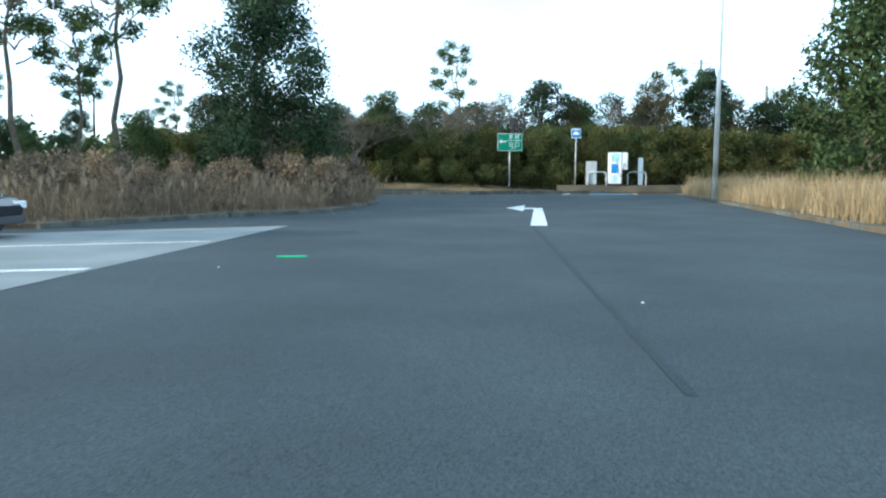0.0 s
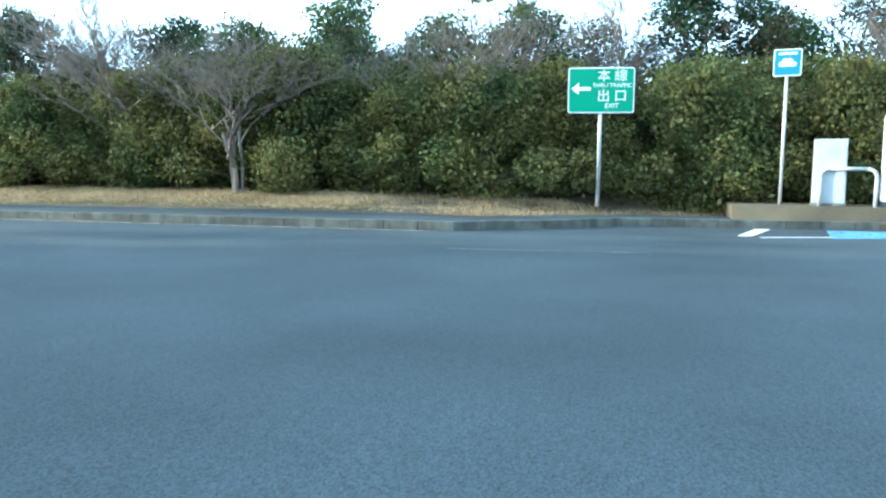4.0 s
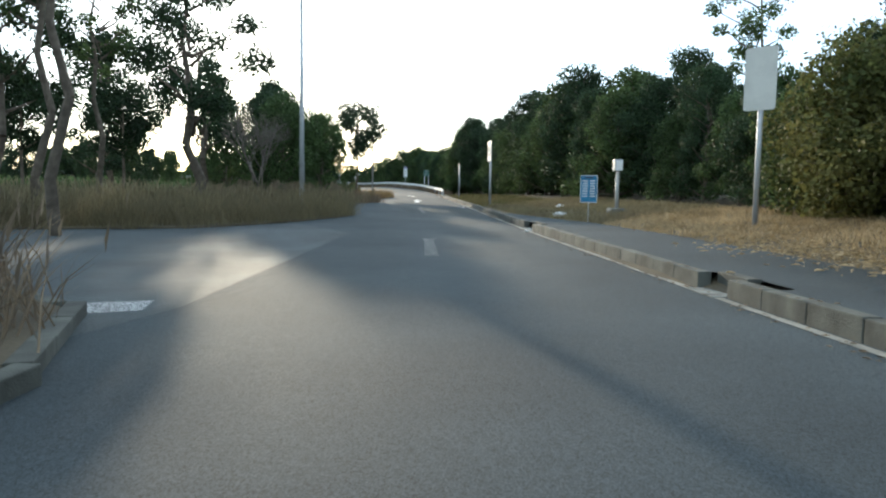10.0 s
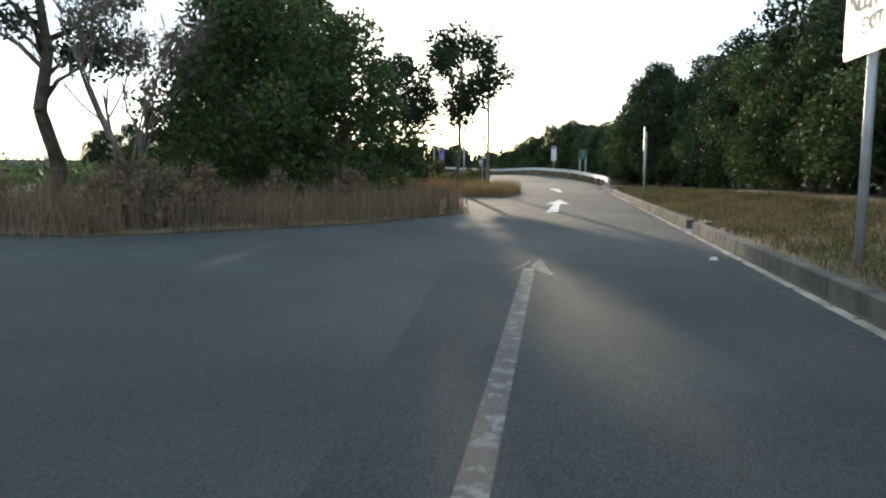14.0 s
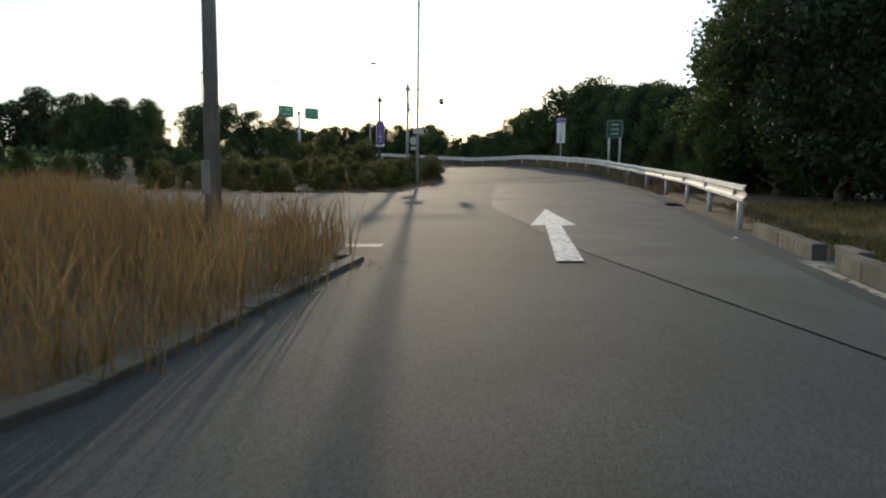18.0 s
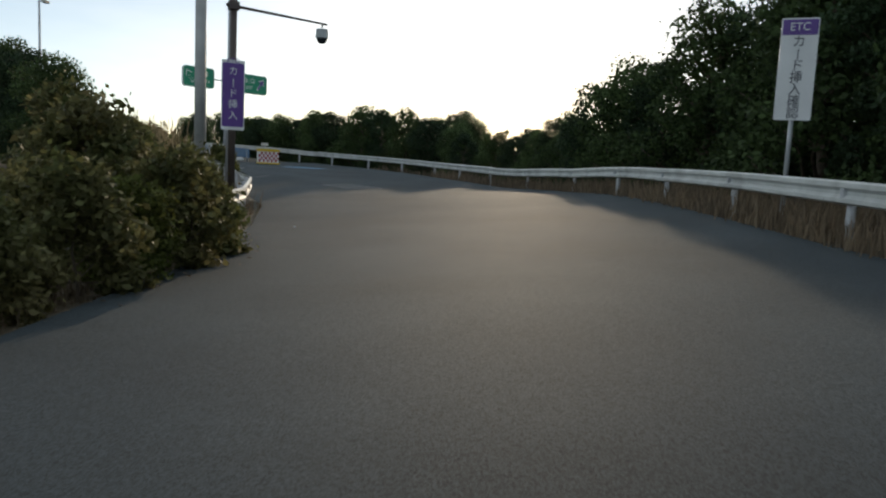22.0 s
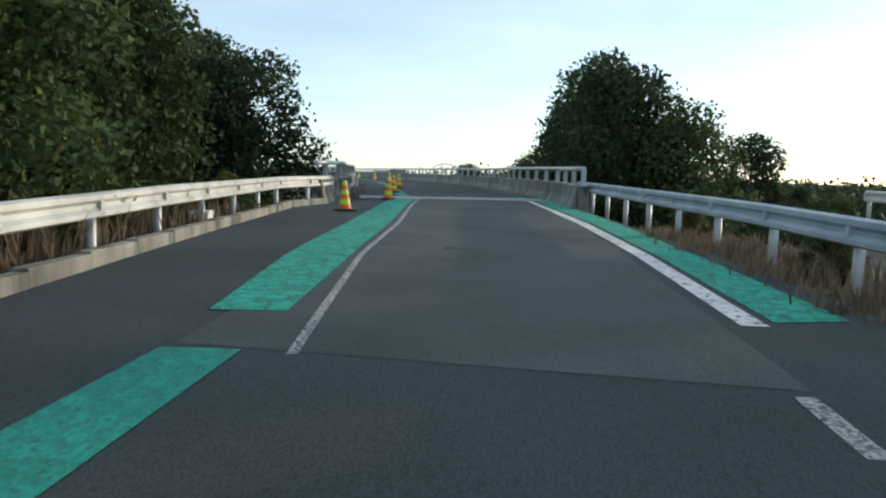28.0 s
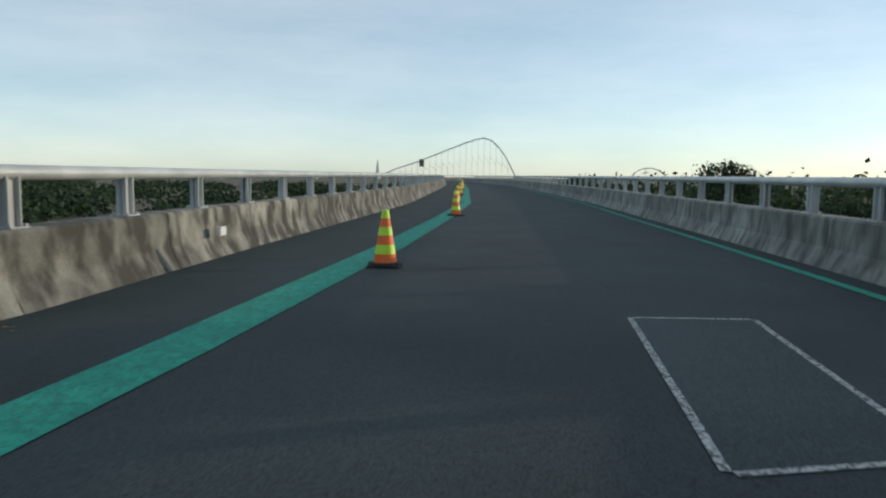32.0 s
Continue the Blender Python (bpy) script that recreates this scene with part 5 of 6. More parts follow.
grass("olive_verge", [(-28.5, 46.0), (-36, 44.6), (-47, 44.2), (-47, 49.0), (-28.5, 50.0)], 26000, 0.04, 0.2, DRY_OLIVE, "thin olive grass and leaf litter on the verge", 17, None, 0.008, 1.6)
grass("green_verge", [(-46, 44.3), (-53, 43.9), (-81, 43.4), (-85, 43.4), (-92, 43.6), (-92, 46.5), (-60, 47.5), (-46, 47.5)], 40000, 0.04, 0.2, GRASS_GREEN, "short green and yellow grass beside the kerb", 7, None, 0.008, 1.4)
grass("roadside_weeds", [(x - 0.1, y - 0.25) for x, y in R_OUT[2:12]] + [(x + 1.2, y + 1.8) for x, y in R_OUT[2:12]][::-1], 20000, 0.15, 0.55, DRY_BROWN, "dry weeds under the outer guard rail", 8, None, 0.014, 0.5)
grass("roadside_weeds", L_IN + [(x + 2.0, y - 1.6) for x, y in L_IN][::-1], 8000, 0.2, 0.8, DRY_BROWN, "dry weeds behind the inner guard rail", 9, None, 0.014, 0.5)
grass("roadside_weeds", [(-147.2, 9.5), (-149.8, -0.4), (-153.0, -8.5), (-156.2, -16.3), (-157.9, -17.5), (-154.6, -8), (-151.5, 0), (-149.4, 8)], 6000, 0.08, 0.3, DRY_BROWN, "dry weeds round the rail at the gore", 10, None, 0.014, 0.5)
grass("roadside_weeds", [(-98.5, 31.2), (-100.5, 32.7), (-105, 32.9), (-111, 32.0), (-116, 30.1), (-121, 27.4), (-121, 25.5), (-112, 29), (-105, 30.5), (-99, 29)], 16000, 0.05, 0.18, DRY_BROWN, "brown weeds and fallen leaves at the merge edge", 12, None, 0.014, 0.6)
grass("pampas_grass", [(-127.6, 20.8), (-128.8, 20.2), (-130.6, 18.2), (-129.6, 16.6), (-127.4, 18.6)], 900, 1.0, 1.9, DRY, "pampas grass with pale plumes behind the rail", 13, None, 0.01, 0.4, 0.5)


def litter(name, runs, count, size, material, label, seed):
    """Fallen leaves and grit lying along lines (x0, y0, x1, y1, spread)."""
    g = seeded(seed)
    v, f = [], []
    for k in range(count):
        x0, y0, x1, y1, wide = runs[k % len(runs)]
        u = g.random()
        x, y = x0 + (x1 - x0) * u + g.gauss(0, wide), y0 + (y1 - y0) * u + g.gauss(0, wide)
        z = max(zroad(x, y), ground(x, y) if y > kerb_y(x) + 0.3 and x > -95 else -9) + (0.22 if kerb_y(x) - 0.05 < y < kerb_y(x) + 2.7 and x > -60 else 0.012)
        a, s = g.uniform(0, 6.28), size * g.uniform(0.5, 1.3)
        c, d = math.cos(a) * s, math.sin(a) * s
        n = len(v)
        v += [(x - c, y - d, z), (x + d * 0.4, y - c * 0.4, z + s * 0.3), (x + c, y + d, z), (x - d * 0.4, y + c * 0.4, z + s * 0.2)]
        f.append((n, n + 1, n + 2, n + 3))
    me = bpy.data.meshes.new(name)
    me.from_pydata(v, [], f)
    me.materials.append(material)
    return tagged(new(name, me), label, "leaf litter", kind="stuff")


litter("fallen_leaves", [(-0.8, 45.0, -28, 43.8, 0.12), (-28, 43.8, -81, 42.9, 0.12), (0, 48.0, -24, 46.5, 0.5), (-4.3, 22, -5.0, 35, 0.15), (9.0, 14, 11.4, 40, 0.2), (-28, 35.5, -40, 38.4, 0.2), (-50, 34, -60, 38.2, 0.2), (-70, 35, -80, 38.2, 0.2)], 2600, 0.035, DRY_BROWN, "brown fallen leaves along the kerbs", 61)
litter("fallen_leaves", [(-105, 33.4, -116, 30.7, 0.25), (-116, 30.7, -128, 22.8, 0.2), (-128, 22.8, -138, 9.0, 0.15), (-141.4, 0.0, -147.3, -16.0, 0.2), (-149.8, -18.8, -151.4, -22.5, 0.2), (-151.5, -23, -156.5, -44, 0.12)], 2200, 0.035, DRY_BROWN, "fallen leaves and grit under the rail and barrier", 62)
litter("straw_drift", [(0.5, 48.0, -6, 47.5, 0.3), (-6, 47.4, -14, 46.8, 0.3), (-14, 46.7, -26, 46.2, 0.3), (-3.5, 47.0, -9, 46.6, 0.4), (-12, 46.2, -20, 45.8, 0.4)], 3000, 0.06, DRY, "straw blown across the footpath edge", 63)
grass("roadside_weeds", [(-149.4, -18.9), (-151.2, -23.0), (-151.7, -25.5), (-151.4, -25.6), (-150.9, -23.0), (-149.2, -19.0)], 260, 0.08, 0.32, DRY_BROWN, "dry weeds growing at the foot of the barrier", 14, 1.86, 0.008, 0.7)

for pts in ([(1.32, 17.5), (1.36, 17.5), (1.22, 4.0), (1.17, 4.0)], [(-146.2, 3.0), (-146.24, 3.0), (-150.9, -7.9), (-150.86, -7.9)]):
    marking(pts, ASPHALT_DARK, "dark seam in the asphalt", 0.005)


# ---- signs, poles and street furniture ----
def facing(x, y, tx, ty):
    """The turn about z by which a plate that faces -y looks from (x, y) towards (tx, ty)."""
    return math.degrees(math.atan2(tx - x, -(ty - y)))


def post(parent, high, r=0.045, material=STEEL, name="post", x=0.0, y=0.0, low=-0.2):
    bm = bmesh.new()
    tube(bm, (x, y, low), (x, y, high), r, r * 0.95, 14)
    bmesh.ops.bevel(bm, geom=[e for e in bm.edges if e.calc_face_angle(0) > 1.2], offset=r * 0.15, segments=1, affect="EDGES")
    return part(name, bm, material, parent, smooth=True)


def plate(parent, name, w, h, z, material, t=0.012, r=0.06, y=-0.07, x=0.0, label=""):
    bm = bmesh.new()
    panel(bm, w, h, t, r, 0)
    ob = part(name, bm, material, parent, label)
    ob.matrix_basis = pose(x, y, z)
    return ob


def bar(parent, name, x, z, w, h, material, y=-0.085, turn=0.0):
    bm = bmesh.new()
    box(bm, -w / 2, 0, -h / 2, w / 2, 0.004, h / 2)
    ob = part(name, bm, material, parent)
    ob.matrix_basis = pose(x, y, z) @ Matrix.Rotation(radians(turn), 4, "Y")
    return ob


def arrow_mark(parent, x, z, size, material, turn, y=-0.085):
    bm = bmesh.new()
    pts = [(-0.09, -0.5), (0.09, -0.5), (0.09, 0.1), (0.3, 0.1), (0, 0.5), (-0.3, 0.1), (-0.09, 0.1)]
    vs = [bm.verts.new((u * size, 0, w * size)) for u, w in pts]
    f = bm.faces.new(vs)
    f.normal_update()
    made = bmesh.ops.extrude_face_region(bm, geom=[f])
    for v in (g for g in made["geom"] if isinstance(g, bmesh.types.BMVert)):
        v.co.y += 0.004
    bmesh.ops.triangulate(bm, faces=bm.faces)
    bmesh.ops.recalc_face_normals(bm, faces=bm.faces)
    ob = part("arrow_symbol", bm, material, parent)
    ob.matrix_basis = pose(x, y, z) @ Matrix.Rotation(radians(turn), 4, "Y")
    return ob


# green direction sign on the verge
gs = tagged(new("direction_sign"), "green expressway direction sign with white lettering on a steel post", "road sign")
gs.matrix_basis = pose(2.2, 50.05, 0.62, 0, 0, 8)
post(gs, 3.35, 0.05)
plate(gs, "sign_plate", 1.7, 1.17, 2.82, SIGN_WHITE, 0.014, 0.07)
plate(gs, "sign_face", 1.64, 1.11, 2.82, SIGN_GREEN, 0.006, 0.05, -0.078)
letters("本 線", 0.34, SIGN_WHITE, gs, 0.28, 3.18, -0.084)
letters("THRU TRAFFIC", 0.15, SIGN_WHITE, gs, 0.28, 2.94, -0.084)
letters("出 口", 0.34, SIGN_WHITE, gs, 0.28, 2.66, -0.084)
letters("EXIT", 0.17, SIGN_WHITE, gs, 0.28, 2.42, -0.084)
arrow_mark(gs, -0.52, 2.86, 0.5, SIGN_WHITE, -90)

# blue charging-point sign
bs = tagged(new("charging_sign"), "blue square charging-point sign on a thin post", "road sign")
bs.matrix_basis = pose(6.7, 50.4, 0.6, 0, 0, facing(6.7, 50.4, 2, 15))
post(bs, 3.5, 0.04)
plate(bs, "sign_plate", 0.64, 0.66, 3.46, SIGN_WHITE, 0.012, 0.05)
plate(bs, "sign_face", 0.59, 0.61, 3.46, SIGN_BLUE, 0.006, 0.04, -0.076)
for w_, z_ in ((0.4, 3.42), (0.24, 3.5)):
    bm = bmesh.new()
    panel(bm, w_, 0.11, 0.004, 0.05, 0)
    part("car_symbol", bm, SIGN_WHITE, bs).matrix_basis = pose(0, -0.082, z_)
bar(bs, "writing_bar", 0, 3.68, 0.42, 0.05, SIGN_WHITE, -0.082)

# charging island
bm = bmesh.new()
box(bm, 5.5, 49.5, -0.1, 14.2, 51.4, 0.56)
for v in bm.verts:
    if v.co.z > 0 and v.co.y < 50:
        v.co.z, v.co.y = 0.14, 49.5
top = [e for e in bm.edges if all(v.co.z > 0.1 for v in e.verts) and abs(e.verts[0].co.y - e.verts[1].co.y) > 0.5]
cut = bmesh.ops.subdivide_edges(bm, edges=top, cuts=1)
for v in (g_ for g_ in cut["geom_inner"] if isinstance(g_, bmesh.types.BMVert)):
    v.co.y, v.co.z = 49.76, 0.54
thing("charging_verge", bm, SOIL, "dry earth verge carrying the car charger", "verge", kind="structure")
ch = tagged(new("car_charger"), "white quick charger cabinet with a blue panel and cable unit", "car charger")
ch.matrix_basis = pose(9.35, 50.0, 0.55, 0, 0, facing(9.35, 49.85, 2.2, 21))
bm = bmesh.new()
box(bm, -0.5, -0.35, 0.12, 0.42, 0.35, 2.2, 0.06)
part("cabinet", bm, PLASTIC_WHITE, ch)
bm = bmesh.new()
box(bm, -0.48, -0.32, 0.0, 0.4, 0.32, 0.12)
part("foot", bm, INK, ch)
bar(ch, "screen_panel", 0.0, 1.85, 0.5, 0.55, mat("teal_panel", (0.35, 0.6, 0.62), 0.3, bump=0), -0.357)
bar(ch, "blue_panel", -0.05, 1.12, 0.42, 0.62, SIGN_BLUE, -0.357)
bar(ch, "lower_panel", -0.05, 0.45, 0.42, 0.5, mat("pale_blue_panel", (0.45, 0.6, 0.7), 0.4, bump=0), -0.357)
bm = bmesh.new()
box(bm, 0.42, -0.3, 1.05, 0.78, 0.3, 2.2, 0.04)
part("cable_unit", bm, PLASTIC_WHITE, ch)
bm = bmesh.new()
last = Vector((0.6, -0.32, 1.5))
for k in range(1, 15):
    u = k / 14
    p = Vector((0.6 - 0.5 * u, -0.36, 1.5 - 1.1 * math.sin(math.pi * u) * 0.9 + 0.1 * u))
    tube(bm, last, p, 0.02, sides=6, cap=False)
    last = p
part("cable", bm, RUBBER, ch, smooth=True)
for x, w, h, mt, lab in ((7.75, 0.72, 1.62, BOX_GREY, "grey electrical cabinet beside the charger"), (11.05, 0.3, 1.85, PLASTIC_WHITE, "slim white payment post beside the charger")):
    cab = tagged(new("equipment_cabinet"), lab, "cabinet")
    cab.matrix_basis = pose(x, 50.2, 0.55, 0, 0, -8)
    bm = bmesh.new()
    box(bm, -w / 2, -0.25, 0.06, w / 2, 0.25, h, 0.02)
    part("body", bm, mt, cab)
    bm = bmesh.new()
    box(bm, -w / 2 + 0.03, -0.262, 0.12, w / 2 - 0.03, -0.25, h - 0.08, 0.004)
    part("door", bm, mt, cab)
    bar(cab, "handle", w / 2 - 0.08, h * 0.55, 0.025, 0.14, STEEL, -0.28)
    bm = bmesh.new()
    box(bm, -w / 2 - 0.02, -0.28, 0.0, w / 2 + 0.02, 0.28, 0.06)
    part("base", bm, CONCRETE_PALE, cab)
for x in (8.1, 10.75):
    hoop = tagged(new("guard_hoop"), "polished steel hoop guarding the charger", "bollard", "charger guards")
    hoop.matrix_basis = pose(x, 49.85, 0.55, 0, 0, -5)
    bm = bmesh.new()
    pts = [Vector((-0.6, 0, -0.05)), Vector((-0.6, 0, 0.7))] + [Vector((-0.4 - 0.2 * math.cos(radians(a)), 0, 0.7 + 0.2 * math.sin(radians(a)))) for a in (22, 45, 68, 90)] + \
          [Vector((0.4 + 0.2 * math.sin(radians(a)), 0, 0.7 + 0.2 * math.cos(radians(a)))) for a in (0, 22, 45, 68, 90)] + [Vector((0.6, 0, -0.05))]
    for p, q in zip(pts, pts[1:]):
        tube(bm, p, q, 0.045, sides=10)
    part("tube", bm, STEEL, hoop, smooth=True)


def back_sign(x, y, z, w, h, low, label, look_at, words=False):
    s = tagged(new("guide_sign"), label, "road sign", "guide signs along the verge")
    s.matrix_basis = pose(x, y, z, 0, 0, facing(x, y, *look_at))
    post(s, low + h * 0.8, 0.055)
    plate(s, "sign_plate", w, h, low + h / 2, SIGN_BACK, 0.014, 0.06)
    for dz in (0.3, 0.75):
        bar(s, "stiffener", 0, low + h * dz, w * 0.9, 0.05, STEEL, -0.05)
    if words:
        plate(s, "sign_face", w - 0.05, h - 0.05, low + h / 2, SIGN_WHITE, 0.004, 0.05, -0.076)
        letters("出口", w * 0.34, mat("faded_sign_ink", (0.3, 0.32, 0.28), 0.6, bump=0), s, 0.1, low + h * 0.62, -0.082)
        letters("EXIT", w * 0.2, INK, s, 0.1, low + h * 0.3, -0.082)
        arrow_mark(s, -w * 0.33, low + h * 0.62, 0.3, INK, -45, -0.082)
    return s


back_sign(-23.6, 47.8, 0.45, 0.66, 1.25, 2.35, "blank pale sign plate on a grey post", (-14, 36))
back_sign(-47.2, 44.5, 0.3, 1.3, 1.05, 2.2, "pale exit sign with dark lettering on a grey post", (-46.8, 36), True)
back_sign(-71.5, 44.05, 0.2, 0.4, 1.05, 1.9, "small pale sign plate turned square to the road", (-71.3, 36))

# blue notice board and steel post with a box
bb = tagged(new("notice_board"), "small blue notice board on a thin stake", "notice board")
bb.matrix_basis = pose(-29.7, 45.75, 0.33, 0, 0, facing(-29.7, 45.75, -16, 41.5)) @ Matrix.Diagonal((0.75, 1, 0.85, 1))
post(bb, 1.2, 0.022)
plate(bb, "board", 0.64, 0.92, 0.98, SIGN_WHITE, 0.016, 0.04, -0.04)
plate(bb, "board_face", 0.6, 0.88, 0.98, mat("notice_blue", (0.03, 0.2, 0.36), 0.5, vary=0.25, scale=3.0, bump=0), 0.004, 0.03, -0.046)
bar(bb, "title_bar", 0, 1.36, 0.28, 0.05, INK, -0.052)
for r_ in range(7):
    for c_ in (-0.14, 0.14):
        bar(bb, "writing_bar", c_, 1.25 - r_ * 0.085, 0.2, 0.035, SIGN_WHITE, -0.052)
sp = tagged(new("marker_post"), "thick grey post carrying a small metal box", "post")
sp.matrix_basis = pose(-31.9, 47.15, 0.5, 0, 0, facing(-31.9, 47.15, -18, 41.5) + 25)
post(sp, 1.3, 0.06, POLE)
bm = bmesh.new()
box(bm, -0.13, -0.12, 1.24, 0.13, 0.14, 1.6, 0.02)
part("box", bm, BOX_GREY, sp)
bar(sp, "white_face", 0, 1.42, 0.22, 0.3, SIGN_WHITE, -0.127)
bm = bmesh.new()
box(bm, -0.25, -0.25, -0.15, 0.25, 0.25, 0.06, 0.02)
part("footing", bm, CONCRETE_PALE, sp)


def crumpled(name, x, y, z, size, material, label, seed, category="litter"):
    r = seeded(seed)
    bm = bmesh.new()
    bmesh.ops.create_icosphere(bm, subdivisions=3, radius=size)
    for v in bm.verts:
        v.co *= 1 + 0.45 * noise.noise(v.co * (5 / size) * 0.35 + Vector((seed, 0, 0))) + r.uniform(-0.05, 0.05)
        v.co.z = max(v.co.z * 0.6, -size * 0.3)
    return thing(name, bm, material, label, category, pose(x, y, z + size * 0.3, 0, 0, r.uniform(0, 360)), smooth=False)


crumpled("plastic_bag", -33.6, 45.6, ground(-33.6, 45.6), 0.2, PLASTIC_WHITE, "crumpled white plastic bag in the grass", 3)
crumpled("plastic_bag", -34.1, 45.9, ground(-34.1, 45.9), 0.13, PLASTIC_WHITE, "torn strip of white plastic in the grass", 4)
crumpled("plastic_bag", -39.0, 46.7, ground(-39, 46.7), 0.16, PLASTIC_WHITE, "white plastic bag by the trees", 5)
for x, y, s in ((-3.4, 9.4, 0.014), (1.6, 7.0, 0.014), (-28.5, 43.8, 0.04), (-48.7, 43.2, 0.05), (-84.0, 42.6, 0.04), (-119.8, 29.6, 0.025)):
    crumpled("paper_scrap", x, y, zroad(x, y), s, PLASTIC_WHITE, "scrap of white paper on the asphalt", int(100 * s) + 7)
bm = bmesh.new()
box(bm, -0.22, -0.03, 0.0, 0.22, 0.03, 0.025, 0.008)
thing("green_strip", bm, mat("green_plastic", (0.05, 0.5, 0.2), 0.5, bump=0), "thin green plastic strip lying on the asphalt", "litter", pose(-2.73, 10.62, 0.0, 0, 0, 8))
bm = bmesh.new()
box(bm, -0.22, -0.15, 0.0, 0.22, 0.15, 0.14, 0.015)
thing("polystyrene_box", bm, PLASTIC_WHITE, "white polystyrene box by the guard rail", "box", pose(-145.55, -10.9, zroad(-145.5, -11) + 0.14, 0, 0, 70))


bench = tagged(new("wooden_bench"), "dark brown wooden bench on the verge beyond the grass", "bench")
bench.matrix_basis = pose(20.6, 51.6, ground(20.6, 51.6), 0, 0, 8)
for y_, z_ in ((-0.16, 0.5), (0.0, 0.5), (0.16, 0.5)):
    bm = bmesh.new()
    box(bm, -1.5, y_ - 0.07, z_, 1.5, y_ + 0.07, z_ + 0.05, 0.01)
    part("plank", bm, BENCH_WOOD, bench)
for x_ in (-1.2, 0.0, 1.2):
    bm = bmesh.new()
    box(bm, x_ - 0.05, -0.2, -0.05, x_ + 0.05, 0.2, 0.5, 0.01)
    part("leg", bm, BENCH_WOOD, bench)


# ---- lamp posts and camera poles ----
def lamp_pole(x, y, high, label, heads=1, z=None, turn=0.0, r=0.085, material=STEEL):
    p = tagged(new("lamp_post"), label, "lamp post", "lamp posts")
    p.matrix_basis = pose(x, y, ground(x, y) if z is None else z, 0, 0, turn)
    bm = bmesh.new()
    tube(bm, (0, 0, -0.3), (0, 0, high), r, r * 0.55, 14)
    part("pole", bm, material, p, smooth=True)
    bm = bmesh.new()
    box(bm, -0.2, -0.2, -0.05, 0.2, 0.2, 0.03, 0.01)
    part("base_plate", bm, STEEL, p)
    bm = bmesh.new()
    box(bm, -0.07, -0.11, 0.6, 0.07, -0.07, 1.0, 0.01)
    part("hatch", bm, material, p)
    for k in range(heads):
        sgn = 1 if k == 0 else -1
        bm = bmesh.new()
        tube(bm, (0, 0, high - 0.08), (0.5 * sgn, 0, high + 0.05), 0.035, sides=8)
        part("arm", bm, material, p, smooth=True)
        bm = bmesh.new()
        box(bm, 0.4 * sgn if sgn > 0 else -0.95, -0.14, high - 0.02, 0.95 if sgn > 0 else -0.4, 0.14, high + 0.12, 0.05)
        part("lamp_head", bm, POLE, p)
        bm = bmesh.new()
        box(bm, 0.5 if sgn > 0 else -0.9, -0.1, high - 0.035, 0.9 if sgn > 0 else -0.5, 0.1, high - 0.02, 0.004)
        part("glass", bm, LAMP_GLASS, p)
    return p


lamp_pole(11.25, 35.2, 11.0, "tall white steel lamp post at the tip of the grass bed", 1, 0.1, 190, 0.13, RAIL_WHITE)
lamp_pole(-40.4, 35.8, 9.0, "grey steel lamp post on the long grass island", 1, 0.1, 60, 0.12)
lamp_pole(-80.1, 36.03, 8.5, "grey steel lamp post on the rusty grass island", 1, 0.1, 60, 0.1, POLE)
lamp_pole(-126.5, 23.4, 8.2, "thin galvanised lamp post beside the banner pole", 1, None, 40, 0.07)
lamp_pole(-140.0, 1.5, 8.6, "galvanised lamp post behind the guard rail", 1, 1.0, 200, 0.1)
lamp_pole(-150.0, 5.2, 8.85, "slim galvanised lamp post between the roads", 1, 0.8, 20, 0.08)
lamp_pole(-117.0, -30.0, 10.5, "distant lamp post beyond the woods", 1, 0.0, 90, 0.09)
lamp_pole(-18.0, 58.5, 9.0, "distant pole above the trees", 1, 0.6, 90, 0.09)

# utility poles behind the charging bay
for x, y, h in ((19.5, 66, 10.5), (26, 68, 8.5)):
    up = tagged(new("utility_pole"), "concrete utility pole with cross-arms and a small tank", "utility pole", "utility poles")
    up.matrix_basis = pose(x, y, 0.8)
    post(up, h, 0.13, CONCRETE_PALE, "pole")
    for dz in (0.3, 0.9, 2.0):
        bm = bmesh.new()
        box(bm, -0.9, -0.04, h - dz - 0.04, 0.9, 0.04, h - dz + 0.04)
        part("cross_arm", bm, STEEL, up)
    bm = bmesh.new()
    tube(bm, (0.3, -0.2, h - 1.9), (0.3, -0.2, h - 1.2), 0.2, sides=12)
    part("transformer", bm, BOX_GREY, up)


def camera_pole(x, y, high, arm, turn, label, material, hang, z=None):
    p = tagged(new("camera_pole"), label, "camera pole", "camera poles")
    p.matrix_basis = pose(x, y, ground(x, y) if z is None else z, 0, 0, turn)
    post(p, high, 0.1, material, "pole", low=-0.3)
    bm = bmesh.new()
    tube(bm, (-0.2, 0, high - 0.3), (arm, 0, high - 0.45), 0.045, 0.03, 8)
    part("arm", bm, material, p, smooth=True)
    bm = bmesh.new()
    box(bm, -0.14, -0.14, high - 0.42, 0.14, 0.14, high - 0.2, 0.02)
    part("clamp", bm, material, p)
    bm = bmesh.new()
    tube(bm, (arm - 0.15, 0, high - 0.45), (arm - 0.15, 0, high - 0.45 - hang), 0.025, sides=8)
    part("hanger", bm, material, p)
    bm = bmesh.new()
    tube(bm, (arm - 0.15, 0, high - 0.5 - hang), (arm - 0.15, 0, high - 0.75 - hang), 0.17, 0.19, 16)
    part("camera_housing", bm, BOX_GREY, p, smooth=False)
    bm = bmesh.new()
    bmesh.ops.create_uvsphere(bm, u_segments=16, v_segments=8, radius=0.16)
    ob = part("camera_dome", bm, GLASS_DARK, p, smooth=True)
    ob.matrix_basis = pose(arm - 0.15, 0, high - 0.76 - hang)
    return p


